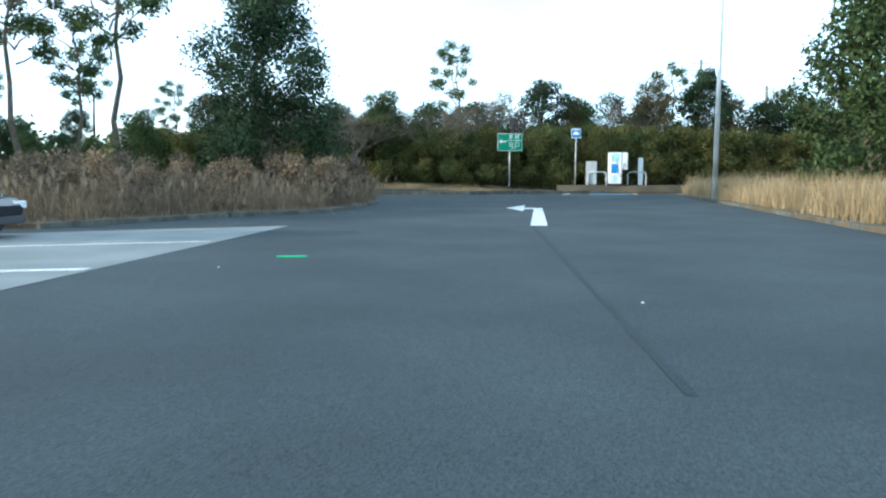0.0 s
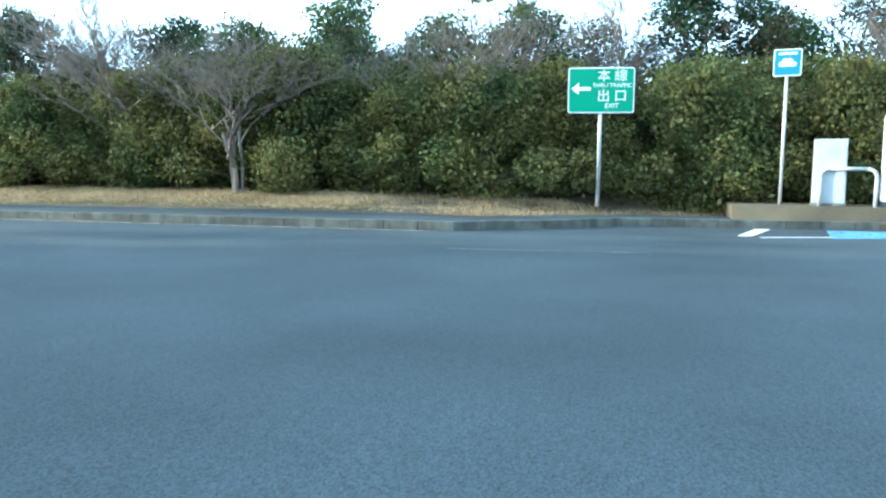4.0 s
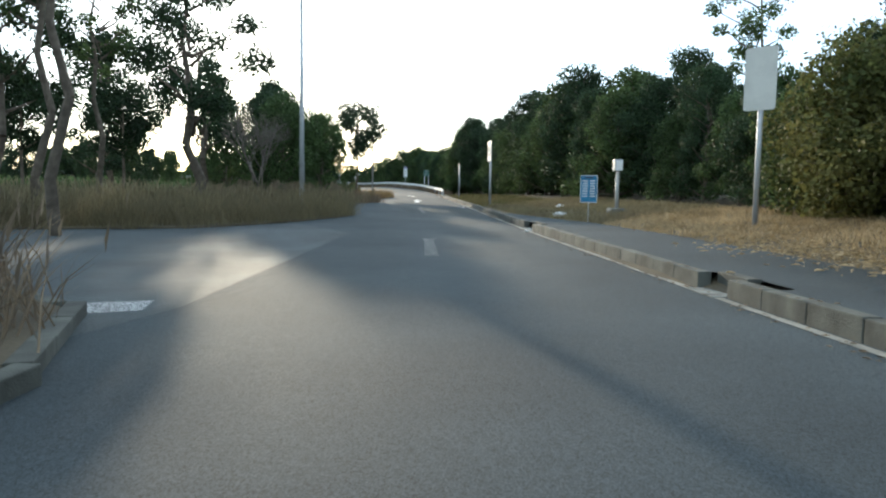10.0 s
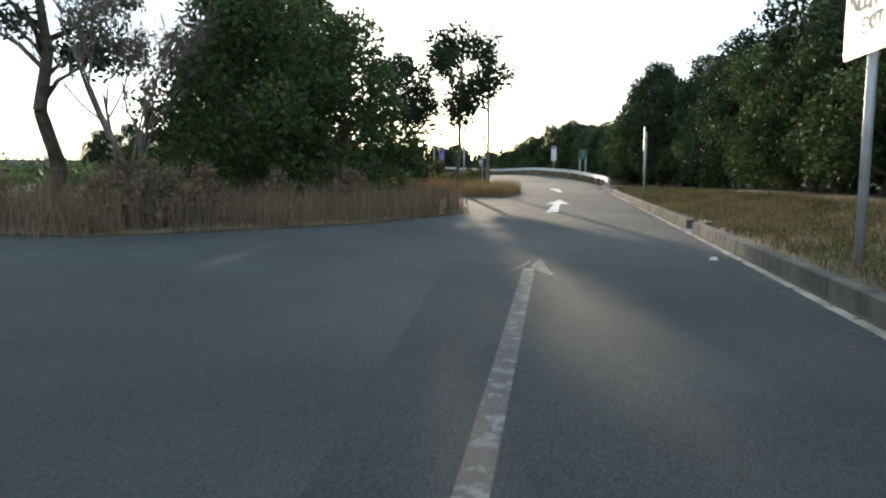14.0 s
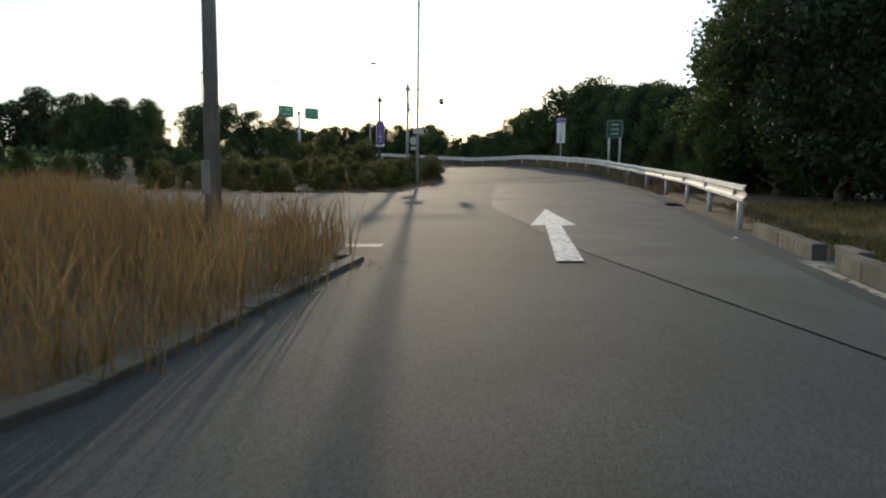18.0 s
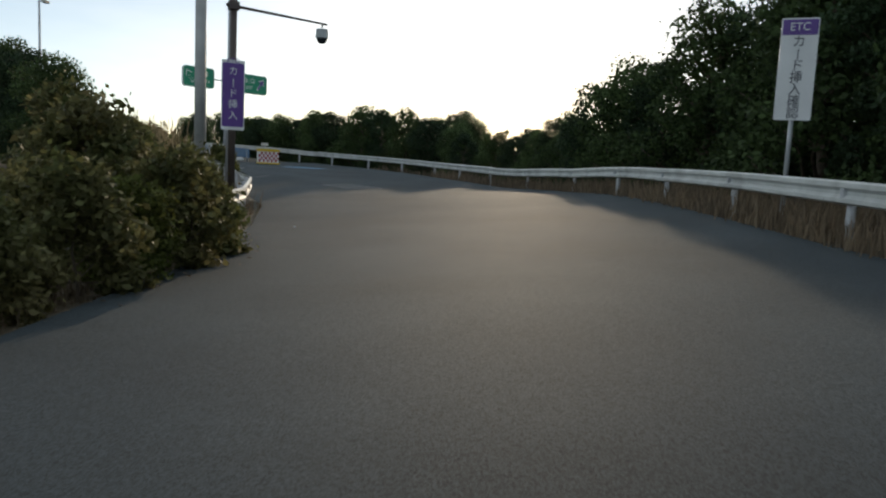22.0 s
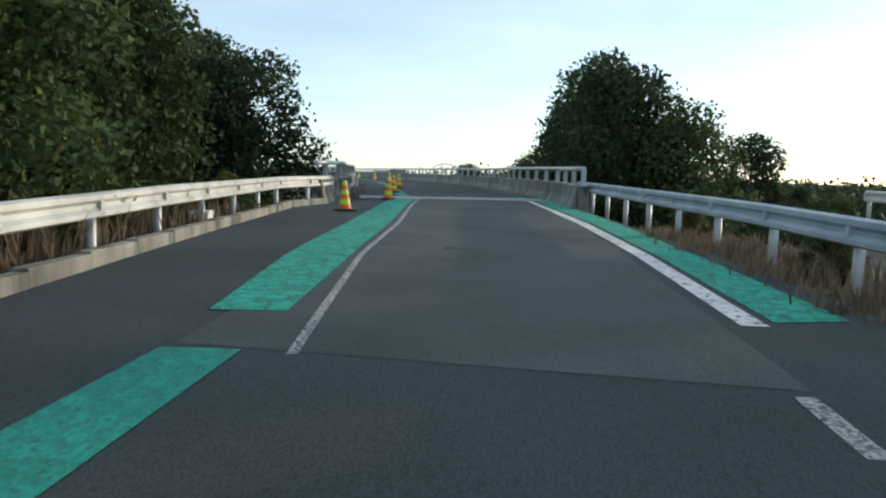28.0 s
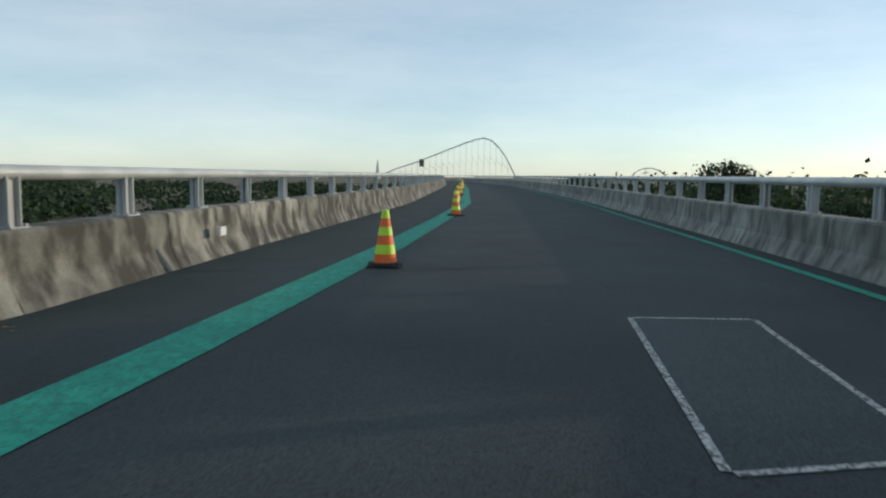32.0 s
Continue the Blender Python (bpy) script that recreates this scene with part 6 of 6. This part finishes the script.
pb = camera_pole(-118.4, 28.45, 6.1, 2.35, 113, "grey pole with an arm and hanging dome camera", POLE, 0.35)
bm = bmesh.new()
box(bm, -0.35, -0.28, 0.3, -0.1, 0.0, 1.25, 0.02)
part("control_box", bm, BOX_GREY, pb)
pc = camera_pole(-124.95, 24.6, 5.8, 2.7, 138, "dark brown pole with an arm and small camera", POLE_BROWN, 0.1)
banner = tagged(new("toll_banner"), "tall purple sign with white writing on a brown pole", "sign")
banner.matrix_basis = pose(-124.95, 24.6, 0.1, 0, 0, facing(-124.95, 24.6, -112, 35.8))
plate(banner, "sign_plate", 0.62, 1.9, 2.98, SIGN_WHITE, 0.02, 0.03, -0.14)
plate(banner, "sign_face", 0.57, 1.72, 2.98, SIGN_PURPLE, 0.004, 0.02, -0.146)
letters("ETC", 0.2, SIGN_PURPLE, banner, 0, 3.9, -0.15)
for k, chx in enumerate("カード挿入"):
    letters(chx if chx != "ー" else "|", 0.26, SIGN_WHITE, banner, 0, 3.62 - k * 0.3, -0.152)
etc = tagged(new("toll_sign"), "narrow white toll-card sign with a purple head on a post", "sign")
etc.matrix_basis = pose(-120.0, 38.2, 0.66, 0, 0, facing(-120.0, 38.2, -104, 37)) @ Matrix.Diagonal((0.8, 1, 0.86, 1))
post(etc, 3.5, 0.045)
plate(etc, "sign_plate", 0.66, 1.8, 2.9, SIGN_WHITE, 0.014, 0.03)
plate(etc, "sign_head", 0.62, 0.27, 3.64, SIGN_PURPLE, 0.004, 0.02, -0.076)
letters("ETC", 0.2, SIGN_WHITE, etc, 0, 3.64, -0.082)
for k, chx in enumerate("カード挿入確認"):
    letters(chx if chx != "ー" else "|", 0.23, INK, etc, 0, 3.38 - k * 0.21, -0.076)
# Face darkened, whites greyed: the trees' shade is put into the sign's colours.
gxs = tagged(new("direction_sign"), "green direction sign on two posts, shade put into its colours", "road sign")
gxs.matrix_basis = pose(-110.8, 41.35, 0.5, 0, 0, facing(-110.8, 41.35, -97, 37.5))
for dx in (-0.28, 0.28):
    post(gxs, 2.2, 0.05, x=dx)
plate(gxs, "sign_plate", 0.82, 0.88, 2.35, POLE, 0.014, 0.07)
plate(gxs, "sign_face", 0.77, 0.83, 2.35, SIGN_SHADED, 0.006, 0.05, -0.078)
for z_ in (2.58, 2.35, 2.12):
    bar(gxs, "writing_bar", 0, z_, 0.4, 0.07, POLE, -0.084)
pa = tagged(new("sign_pole"), "galvanised pole carrying plates seen from behind", "pole")
pa.matrix_basis = pose(-105.65, 32.25, 0.0, 0, 0, facing(-105.65, 32.25, -95, 38.5))
post(pa, 9.0, 0.065, STEEL, "pole", low=-0.3)
plate(pa, "name_plate", 0.5, 0.26, 2.5, SIGN_BACK, 0.012, 0.02, -0.12)
bm = bmesh.new()
tube(bm, (-0.16, 0.09, 2.05), (-0.16, 0.12, 2.05), 0.19, 0.19, 24)
part("round_plate", bm, SIGN_BACK, pa)
plate(pa, "lower_plate", 0.35, 0.14, 1.7, SIGN_BACK, 0.012, 0.02, 0.11, -0.12)

# twin green signs over the gore
tw = tagged(new("gantry_sign"), "tall post with two rounded green exit signs on arms", "road sign")
tw.matrix_basis = pose(-147.0, 8.95, 0.45, 0, 0, 158.4)
post(tw, 5.8, 0.13, STEEL, "post", low=-0.5)
bm = bmesh.new()
tube(bm, (-1.4, 0, 5.6), (1.4, 0, 5.6), 0.045, sides=10)
part("arm", bm, STEEL, tw, smooth=True)
bm = bmesh.new()
tube(bm, (0, 0, 5.5), (0, 0, 5.7), 0.19, sides=14)
part("collar", bm, STEEL, tw)
for sx, top_w, low_w, turn in ((-1.95, "本 線", "THRU TRAFFIC", -30), (1.95, "出 口", "EXIT", 35)):
    plate(tw, "sign_frame", 2.15, 1.24, 5.62, SIGN_WHITE, 0.12, 0.22, -0.06, sx)
    plate(tw, "sign_face", 2.05, 1.14, 5.62, SIGN_GREEN, 0.006, 0.18, -0.068, sx)
    off = 0.22 if sx < 0 else -0.3
    letters(top_w, 0.36, SIGN_WHITE, tw, sx + off, 5.82, -0.074)
    letters(low_w, 0.2 if len(low_w) > 5 else 0.28, SIGN_WHITE, tw, sx + off, 5.38, -0.074, wide=0.85)
    arrow_mark(tw, sx - 0.62 if sx < 0 else sx + 0.55, 5.64, 0.85, SIGN_WHITE, turn, -0.074)
    arrow_mark(tw, sx - 0.62 if sx < 0 else sx + 0.55, 5.64, 0.7, SIGN_GREEN if sx < 0 else SIGN_PURPLE, turn, -0.078)

# checkered barrier and blue panel at the gore
cb = tagged(new("crash_barrier"), "checkered red and white barrier box with yellow rims", "barrier")
cbx, cby = -144.8, 13.4
cb.matrix_basis = pose(cbx, cby, zroad(cbx, cby), 0, 0, facing(cbx, cby, -132, 25))
bm = bmesh.new()
box(bm, -0.58, -0.3, 0.08, 0.58, 0.3, 0.72, 0.01)
part("box", bm, SIGN_WHITE, cb)
for z0, z1 in ((0.0, 0.08), (0.72, 0.86)):
    bm = bmesh.new()
    box(bm, -0.62, -0.34, z0, 0.62, 0.34, z1, 0.015)
    part("rim", bm, YELLOW, cb)
sq = bmesh.new()
box(sq, -0.058, 0, -0.07, 0.058, 0.004, 0.07)
sqm = finish("check_square", sq, RED)
for r_ in range(4):
    for c_ in range(10):
        if (r_ + c_) % 2 == 0:
            part_mesh("check_square", sqm, cb, pose(-0.522 + c_ * 0.116, -0.305, 0.19 + r_ * 0.142))
bp = tagged(new("barrier_panel"), "long blue-grey steel panel joining the guard rail", "barrier")
bm = bmesh.new()
a0, a1 = Vector((-145.6, 11.6, 0)), Vector((-148.3, 7.4, 0))
sweep(bm, [(p.x, p.y, zroad(p.x, p.y)) for p in (a0, a0.lerp(a1, 0.5), a1)], [(0, 0.25), (0.03, 0.3), (0.03, 0.7), (0, 0.78), (-0.03, 0.78), (-0.03, 0.25)])
part("panel", bm, mat("blue_grey_paint", (0.1, 0.2, 0.34), 0.5, 0.2, vary=0.2, bump=0.05, stain=0.2), bp)
for u in (0.05, 0.5, 0.95):
    p = a0.lerp(a1, u)
    post(bp, zroad(p.x, p.y) + 0.7, 0.05, STEEL, "post", p.x, p.y, zroad(p.x, p.y) - 0.2)
ms = tagged(new("small_sign"), "small faded plate on a thin stake", "sign")
ms.matrix_basis = pose(-145.7, 12.6, zroad(-145.7, 12.6), 0, 0, facing(-145.7, 12.6, -132, 25))
post(ms, 1.1, 0.02)
plate(ms, "plate", 0.42, 0.16, 1.12, SIGN_BACK, 0.01, 0.02, -0.03)
crumpled("rubble_bag", -146.6, 10.3, zroad(-146.6, 10.3), 0.24, PLASTIC_WHITE, "pale sandbag lying under the barrier panel", 11, "sandbag")


# ---- traffic cones ----
def cone(label):
    c = tagged(new("traffic_cone"), label, "traffic cone", "cones along the green band")
    bm = bmesh.new()
    box(bm, -0.21, -0.21, 0.0, 0.21, 0.21, 0.03, 0.012)
    part("base", bm, RUBBER, c, "black rubber base")
    bm = bmesh.new()
    tube(bm, (0, 0, 0.03), (0, 0, 0.06), 0.23, 0.22, 20)
    part("weight_ring", bm, RUBBER, c)
    zs = [0.05, 0.17, 0.29, 0.41, 0.52, 0.63, 0.74]
    for k in range(6):
        r0, r1 = 0.155 - (zs[k] - 0.05) * 0.167, 0.155 - (zs[k + 1] - 0.05) * 0.167
        bm = bmesh.new()
        g = 0.003 if k % 2 else 0.0
        tube(bm, (0, 0, zs[k]), (0, 0, zs[k + 1]), r0 + g, r1 + g, 24)
        part("band", bm, LIME if k % 2 else ORANGE, c, smooth=False)
    return c


pattern = cone("orange and lime striped traffic cone on a black weight")
for k, (x, y) in enumerate(((-149.0, -15.1), (-151.8, -21.1), (-153.8, -27.3), (-156.6, -35.9), (-159.4, -47.6), (-161.5, -59.5), (-162.6, -70.0), (-164.0, -82.0), (-165.6, -96.0), (-167.6, -114.0))):
    copy_thing(pattern, pose(x, y, zroad(x, y), rng.uniform(-1, 1), rng.uniform(-1, 1), rng.uniform(0, 90)))
drop(pattern)


# fittings on the bridge barrier
def on_wall(name, label, category, x, y, z, w, h, material, turn):
    ob = tagged(new(name), label, category)
    ob.matrix_basis = pose(x, y, z, 0, 0, turn)
    bm = bmesh.new()
    box(bm, -w / 2, -0.03, -h / 2, w / 2, 0.02, h / 2, 0.006)
    part("plate", bm, material, ob)
    for u in (-1, 1):
        bm = bmesh.new()
        tube(bm, (u * w * 0.4, -0.036, h * 0.4), (u * w * 0.4, -0.02, h * 0.4), 0.008, sides=6)
        part("bolt", bm, STEEL, ob)



def wall_grille(x, y, z, turn):
    """A steel frame with upright slats on the barrier's face."""
    ob = tagged(new("wall_grille"), "rusty slatted steel grille on the bridge barrier", "grille")
    ob.matrix_basis = pose(x, y, z, 0, 0, turn)
    for x0, x1, z0, z1 in ((-0.45, 0.45, 0.1, 0.13), (-0.45, 0.45, -0.13, -0.1), (-0.45, -0.42, -0.1, 0.1), (0.42, 0.45, -0.1, 0.1)):
        bm = bmesh.new()
        box(bm, x0, -0.035, z0, x1, 0.02, z1, 0.004)
        part("frame", bm, STEEL_DARK, ob)
    bm = bmesh.new()
    box(bm, -0.012, -0.028, -0.1, 0.012, 0.012, 0.1)
    me = finish("slat", bm, STEEL_DARK)
    for k in range(14):
        part_mesh("slat", me, ob, Matrix.Translation((-0.39 + k * 0.06, 0, 0)))


wall_grille(-151.07, -23.55, 2.43, -101)
on_wall("wall_box", "pale cover plate bolted to the bridge barrier", "cover plate", -151.0, -22.35, 2.4, 0.42, 0.36, BOX_GREY, -113.6)
on_wall("wall_tag", "small white tag on the bridge barrier", "tag", -152.14, -28.2, 2.2, 0.16, 0.13, SIGN_WHITE, -100)
on_wall("wall_tag", "small white tag on the bridge barrier", "tag", -157.12, -48.5, 2.31, 0.22, 0.12, SIGN_WHITE, -99)


# ---- parked car at the edge of the yard ----
car = tagged(new("parked_car"), "glossy black car parked nose-in at the bay", "car")
car.matrix_basis = pose(-11.1, 13.3, 0.0, 0, 0, 0)
bm = bmesh.new()
secs = [(2.2, 0.45, 0.62, 0.62), (2.05, 0.25, 0.75, 0.78), (1.5, 0.22, 0.9, 0.85), (0.9, 0.2, 0.98, 0.86), (-1.4, 0.2, 1.0, 0.86), (-2.0, 0.25, 0.98, 0.84), (-2.2, 0.4, 0.9, 0.76)]
rings = []
for x, z0, z1, w in secs:
    rings.append([bm.verts.new((x, u * w, z0 + v * (z1 - z0))) for u, v in ((-0.9, 0), (-1, 0.25), (-1, 0.7), (-0.86, 1), (0.86, 1), (1, 0.7), (1, 0.25), (0.9, 0))])
for p, q in zip(rings, rings[1:]):
    for k in range(8):
        bm.faces.new((p[k], p[(k + 1) % 8], q[(k + 1) % 8], q[k]))
bm.faces.new(rings[0])
bm.faces.new(rings[-1][::-1])
bmesh.ops.recalc_face_normals(bm, faces=bm.faces)
part("body", bm, CAR_PAINT, car, smooth=False)
bm = bmesh.new()
rings = []
for x, z, w in ((1.15, 0.95, 0.8), (0.45, 1.42, 0.64), (-1.0, 1.46, 0.64), (-1.8, 0.98, 0.78)):
    rings.append([bm.verts.new((x, -w, z)), bm.verts.new((x, w, z))])
for p, q in zip(rings, rings[1:]):
    bm.faces.new((p[0], p[1], q[1], q[0]))
bm.faces.new([r_[0] for r_ in rings])
bm.faces.new([r_[1] for r_ in rings][::-1])
bmesh.ops.recalc_face_normals(bm, faces=bm.faces)
part("cabin_glass", bm, GLASS_DARK, car)
for x in (1.35, -1.35):
    for y in (-0.76, 0.76):
        bm = bmesh.new()
        tube(bm, (x, y - 0.1, 0.31), (x, y + 0.1, 0.31), 0.31, sides=24)
        wh = part("tyre", bm, RUBBER, car)
        bm = bmesh.new()
        tube(bm, (x, y - 0.105, 0.31), (x, y + 0.105, 0.31), 0.19, sides=16)
        part("rim", bm, STEEL, wh)
for y in (-0.6, 0.6):
    bm = bmesh.new()
    box(bm, 2.0, y - 0.2, 0.55, 2.17, y + 0.2, 0.7, 0.03)
    part("headlight", bm, LAMP_GLASS, car)
bm = bmesh.new()
box(bm, 2.1, -0.62, 0.28, 2.24, 0.62, 0.42, 0.03)
part("bumper_grille", bm, INK, car)


# ---- far woods and the distant shore ----
def far_woods(blobs, leaves, size, material, label, seed):
    me = leaf_mesh("far_woods", blobs, leaves, size, material, seed, 0.4)
    return tagged(new("far_woods", me), label, "woods", kind="stuff")


g = seeded(77)
blobs = []
for k in range(420):
    a = radians(g.uniform(150, 330))
    d = g.uniform(90, 420)
    x, y = -150 + d * -math.sin(a), -40 + d * math.cos(a)
    if along(x, y)[0] < 25:
        continue
    h = g.uniform(1.7, 3.1)
    blobs.append((x, y, -4.0 + h * 0.4, g.uniform(5, 11), g.uniform(5, 11), h))
me = leaf_mesh("far_woods", [(b[0], b[1], b[2] + 20, *b[3:]) for b in blobs], 95000, 1.15, LEAF_DARK, 5, 0.4)
me.transform(Matrix.Translation((0, 0, -20)))
tagged(new("far_woods", me), "low dark woods spreading below the bridge", "woods", kind="stuff")
blobs = []
for k in range(200):
    a = radians(g.uniform(-75, 75))
    d = g.uniform(45, 130)
    blobs.append((-20 + d * math.sin(a), 40 + d * math.cos(a), g.uniform(2, 4), g.uniform(3, 6), g.uniform(3, 6), g.uniform(2.5, 5)))
far_woods(blobs, 22000, 0.7, LEAF_DARK, "woods behind the hedge to the north", 6)
blobs = []
for k in range(160):
    x = g.uniform(-120, 30)
    blobs.append((x, g.uniform(-70, -30), g.uniform(1.5, 3), g.uniform(4, 7), g.uniform(4, 7), g.uniform(2.5, 4.5)))
far_woods(blobs, 16000, 0.8, LEAF_DARK, "woods closing the far side of the yard", 8)
blobs = []
for k in range(160):
    u = g.random()
    blobs.append((-185 - 70 * u + g.uniform(-10, 10), 60 - 110 * u + g.uniform(-14, 14), g.uniform(1, 2.5), g.uniform(4, 7), g.uniform(4, 7), g.uniform(3, 5.5)))
far_woods(blobs, 18000, 0.8, LEAF_DARK, "woods on the sunset side of the slip road", 9)

blobs = []
for k in range(240):
    u, v = g.random(), g.random()
    blobs.append((-190 - 150 * u, 10 - 210 * v + g.uniform(-10, 10), -2.0 + g.uniform(0, 1.5), g.uniform(5, 9), g.uniform(5, 9), g.uniform(3, 5)))
me = leaf_mesh("far_woods", [(b[0], b[1], b[2] + 20, *b[3:]) for b in blobs], 70000, 0.95, LEAF_DARK, 15, 0.4)
me.transform(Matrix.Translation((0, 0, -20)))
tagged(new("far_woods", me), "dark woods west of the bridge", "woods", kind="stuff")

blobs = []
for k in range(260):
    x, y = g.uniform(-128, -58), g.uniform(-62, 14)
    if along(x, y)[0] > 22 and y < 6 + (-x - 60) * 0.1:
        blobs.append((x, y, g.uniform(0.0, 0.6), g.uniform(2.5, 5), g.uniform(2.5, 5), g.uniform(0.9, 1.6)))
far_woods(blobs, 26000, 0.5, LEAF, "low scrubby woods inside the bend of the ramp", 19)
blobs = []
for k in range(260):
    x, y = g.uniform(-175, 40), g.uniform(60, 120)
    blobs.append((x, y + max(0, -x - 110) * -0.5, g.uniform(1.5, 3), g.uniform(3, 6), g.uniform(3, 6), g.uniform(2.5, 4.5)))
far_woods(blobs, 26000, 0.7, LEAF_DARK, "wooded ground north of the expressway land", 20)

# roller coaster on the horizon
EYE, FW, RT = Vector((-159.4, -38.1, 3.1)), Vector((-math.sin(radians(175.3)), math.cos(radians(175.3)), 0)), Vector((math.cos(radians(175.3)), math.sin(radians(175.3)), 0))


def afar(u, v, d=1500.0):
    """A far place: u to the right and v up, both as slopes."""
    return EYE + FW * d + RT * (u * d) + Vector((0, 0, v * d))


rc = tagged(new("roller_coaster"), "pale steel roller coaster hill on the horizon", "roller coaster")
hill = [(-0.09, -0.002), (-0.064, 0.009), (-0.034, 0.019), (0.0, 0.033), (0.03, 0.045), (0.045, 0.05), (0.054, 0.0515), (0.064, 0.049), (0.073, 0.041), (0.082, 0.03), (0.09, 0.016), (0.098, 0.0), (0.102, -0.006)]
bm = bmesh.new()
for p, q in zip(hill, hill[1:]):
    tube(bm, afar(*p), afar(*q), 1.5, sides=6)
part("track", bm, COASTER, rc)
for k in range(20):
    u = -0.06 + k * 0.0082
    v = float(np.interp(u, [p[0] for p in hill], [p[1] for p in hill]))
    bm = bmesh.new()
    tube(bm, afar(u, v), afar(u, -0.008), 0.5, sides=4)
    tube(bm, afar(u, v * 0.55), afar(u + 0.0082, v * 0.3), 0.3, sides=4)
    part("support", bm, COASTER, rc)
rc2 = tagged(new("roller_coaster"), "smaller pale coaster arch on the horizon", "roller coaster")
arch = [(0.28 + 0.026 * math.cos(radians(a)), -0.006 + 0.02 * math.sin(radians(a))) for a in range(0, 181, 20)]
bm = bmesh.new()
for p, q in zip(arch, arch[1:]):
    tube(bm, afar(*p), afar(*q), 1.2, sides=6)
part("track", bm, COASTER, rc2)
for p in arch[1:-1:2]:
    bm = bmesh.new()
    tube(bm, afar(*p), afar(p[0], -0.008), 0.5, sides=4)
    part("support", bm, COASTER, rc2)
sp2 = tagged(new("spire_tower"), "slender pale tower on the horizon", "tower")
bm = bmesh.new()
tube(bm, afar(-0.09, -0.006), afar(-0.09, 0.02), 6, 1, 8)
part("shaft", bm, COASTER, sp2)
bm = bmesh.new()
tube(bm, afar(-0.03, 0.012), afar(-0.03, 0.022), 5, 5, 10)
tagged(part("drop_ring", bm, POLE_BROWN, rc), "round dark gondola")
for u, w, h, d in ((-0.33, 50, 8, 900), (-0.25, 40, 11, 1000), (-0.2, 60, 8, 1100), (-0.42, 50, 9, 950), (0.2, 60, 9, 1200), (0.36, 60, 9, 1100), (-0.5, 60, 8, 1000)):
    c = afar(u, 0, d)
    bld = tagged(new("distant_building"), "pale low building far off by the shore", "building", "distant buildings")
    bld.matrix_basis = pose(c.x, c.y, -4.5, 0, 0, g.uniform(-8, 8))
    bm = bmesh.new()
    box(bm, -w / 2, -8, 0, w / 2, 8, h)
    part("wall", bm, FAR, bld)
    bm = bmesh.new()
    box(bm, -w / 2 - 1, -9, h, w / 2 + 1, 9, h + 1.0)
    part("roof", bm, BOX_GREY, bld)
    for k in range(6):
        bm = bmesh.new()
        box(bm, -w / 2 + w * (k + 0.2) / 6, 8.02, h * 0.45, -w / 2 + w * (k + 0.75) / 6, 8.2, h * 0.75)
        part("window", bm, GLASS_DARK, bld)
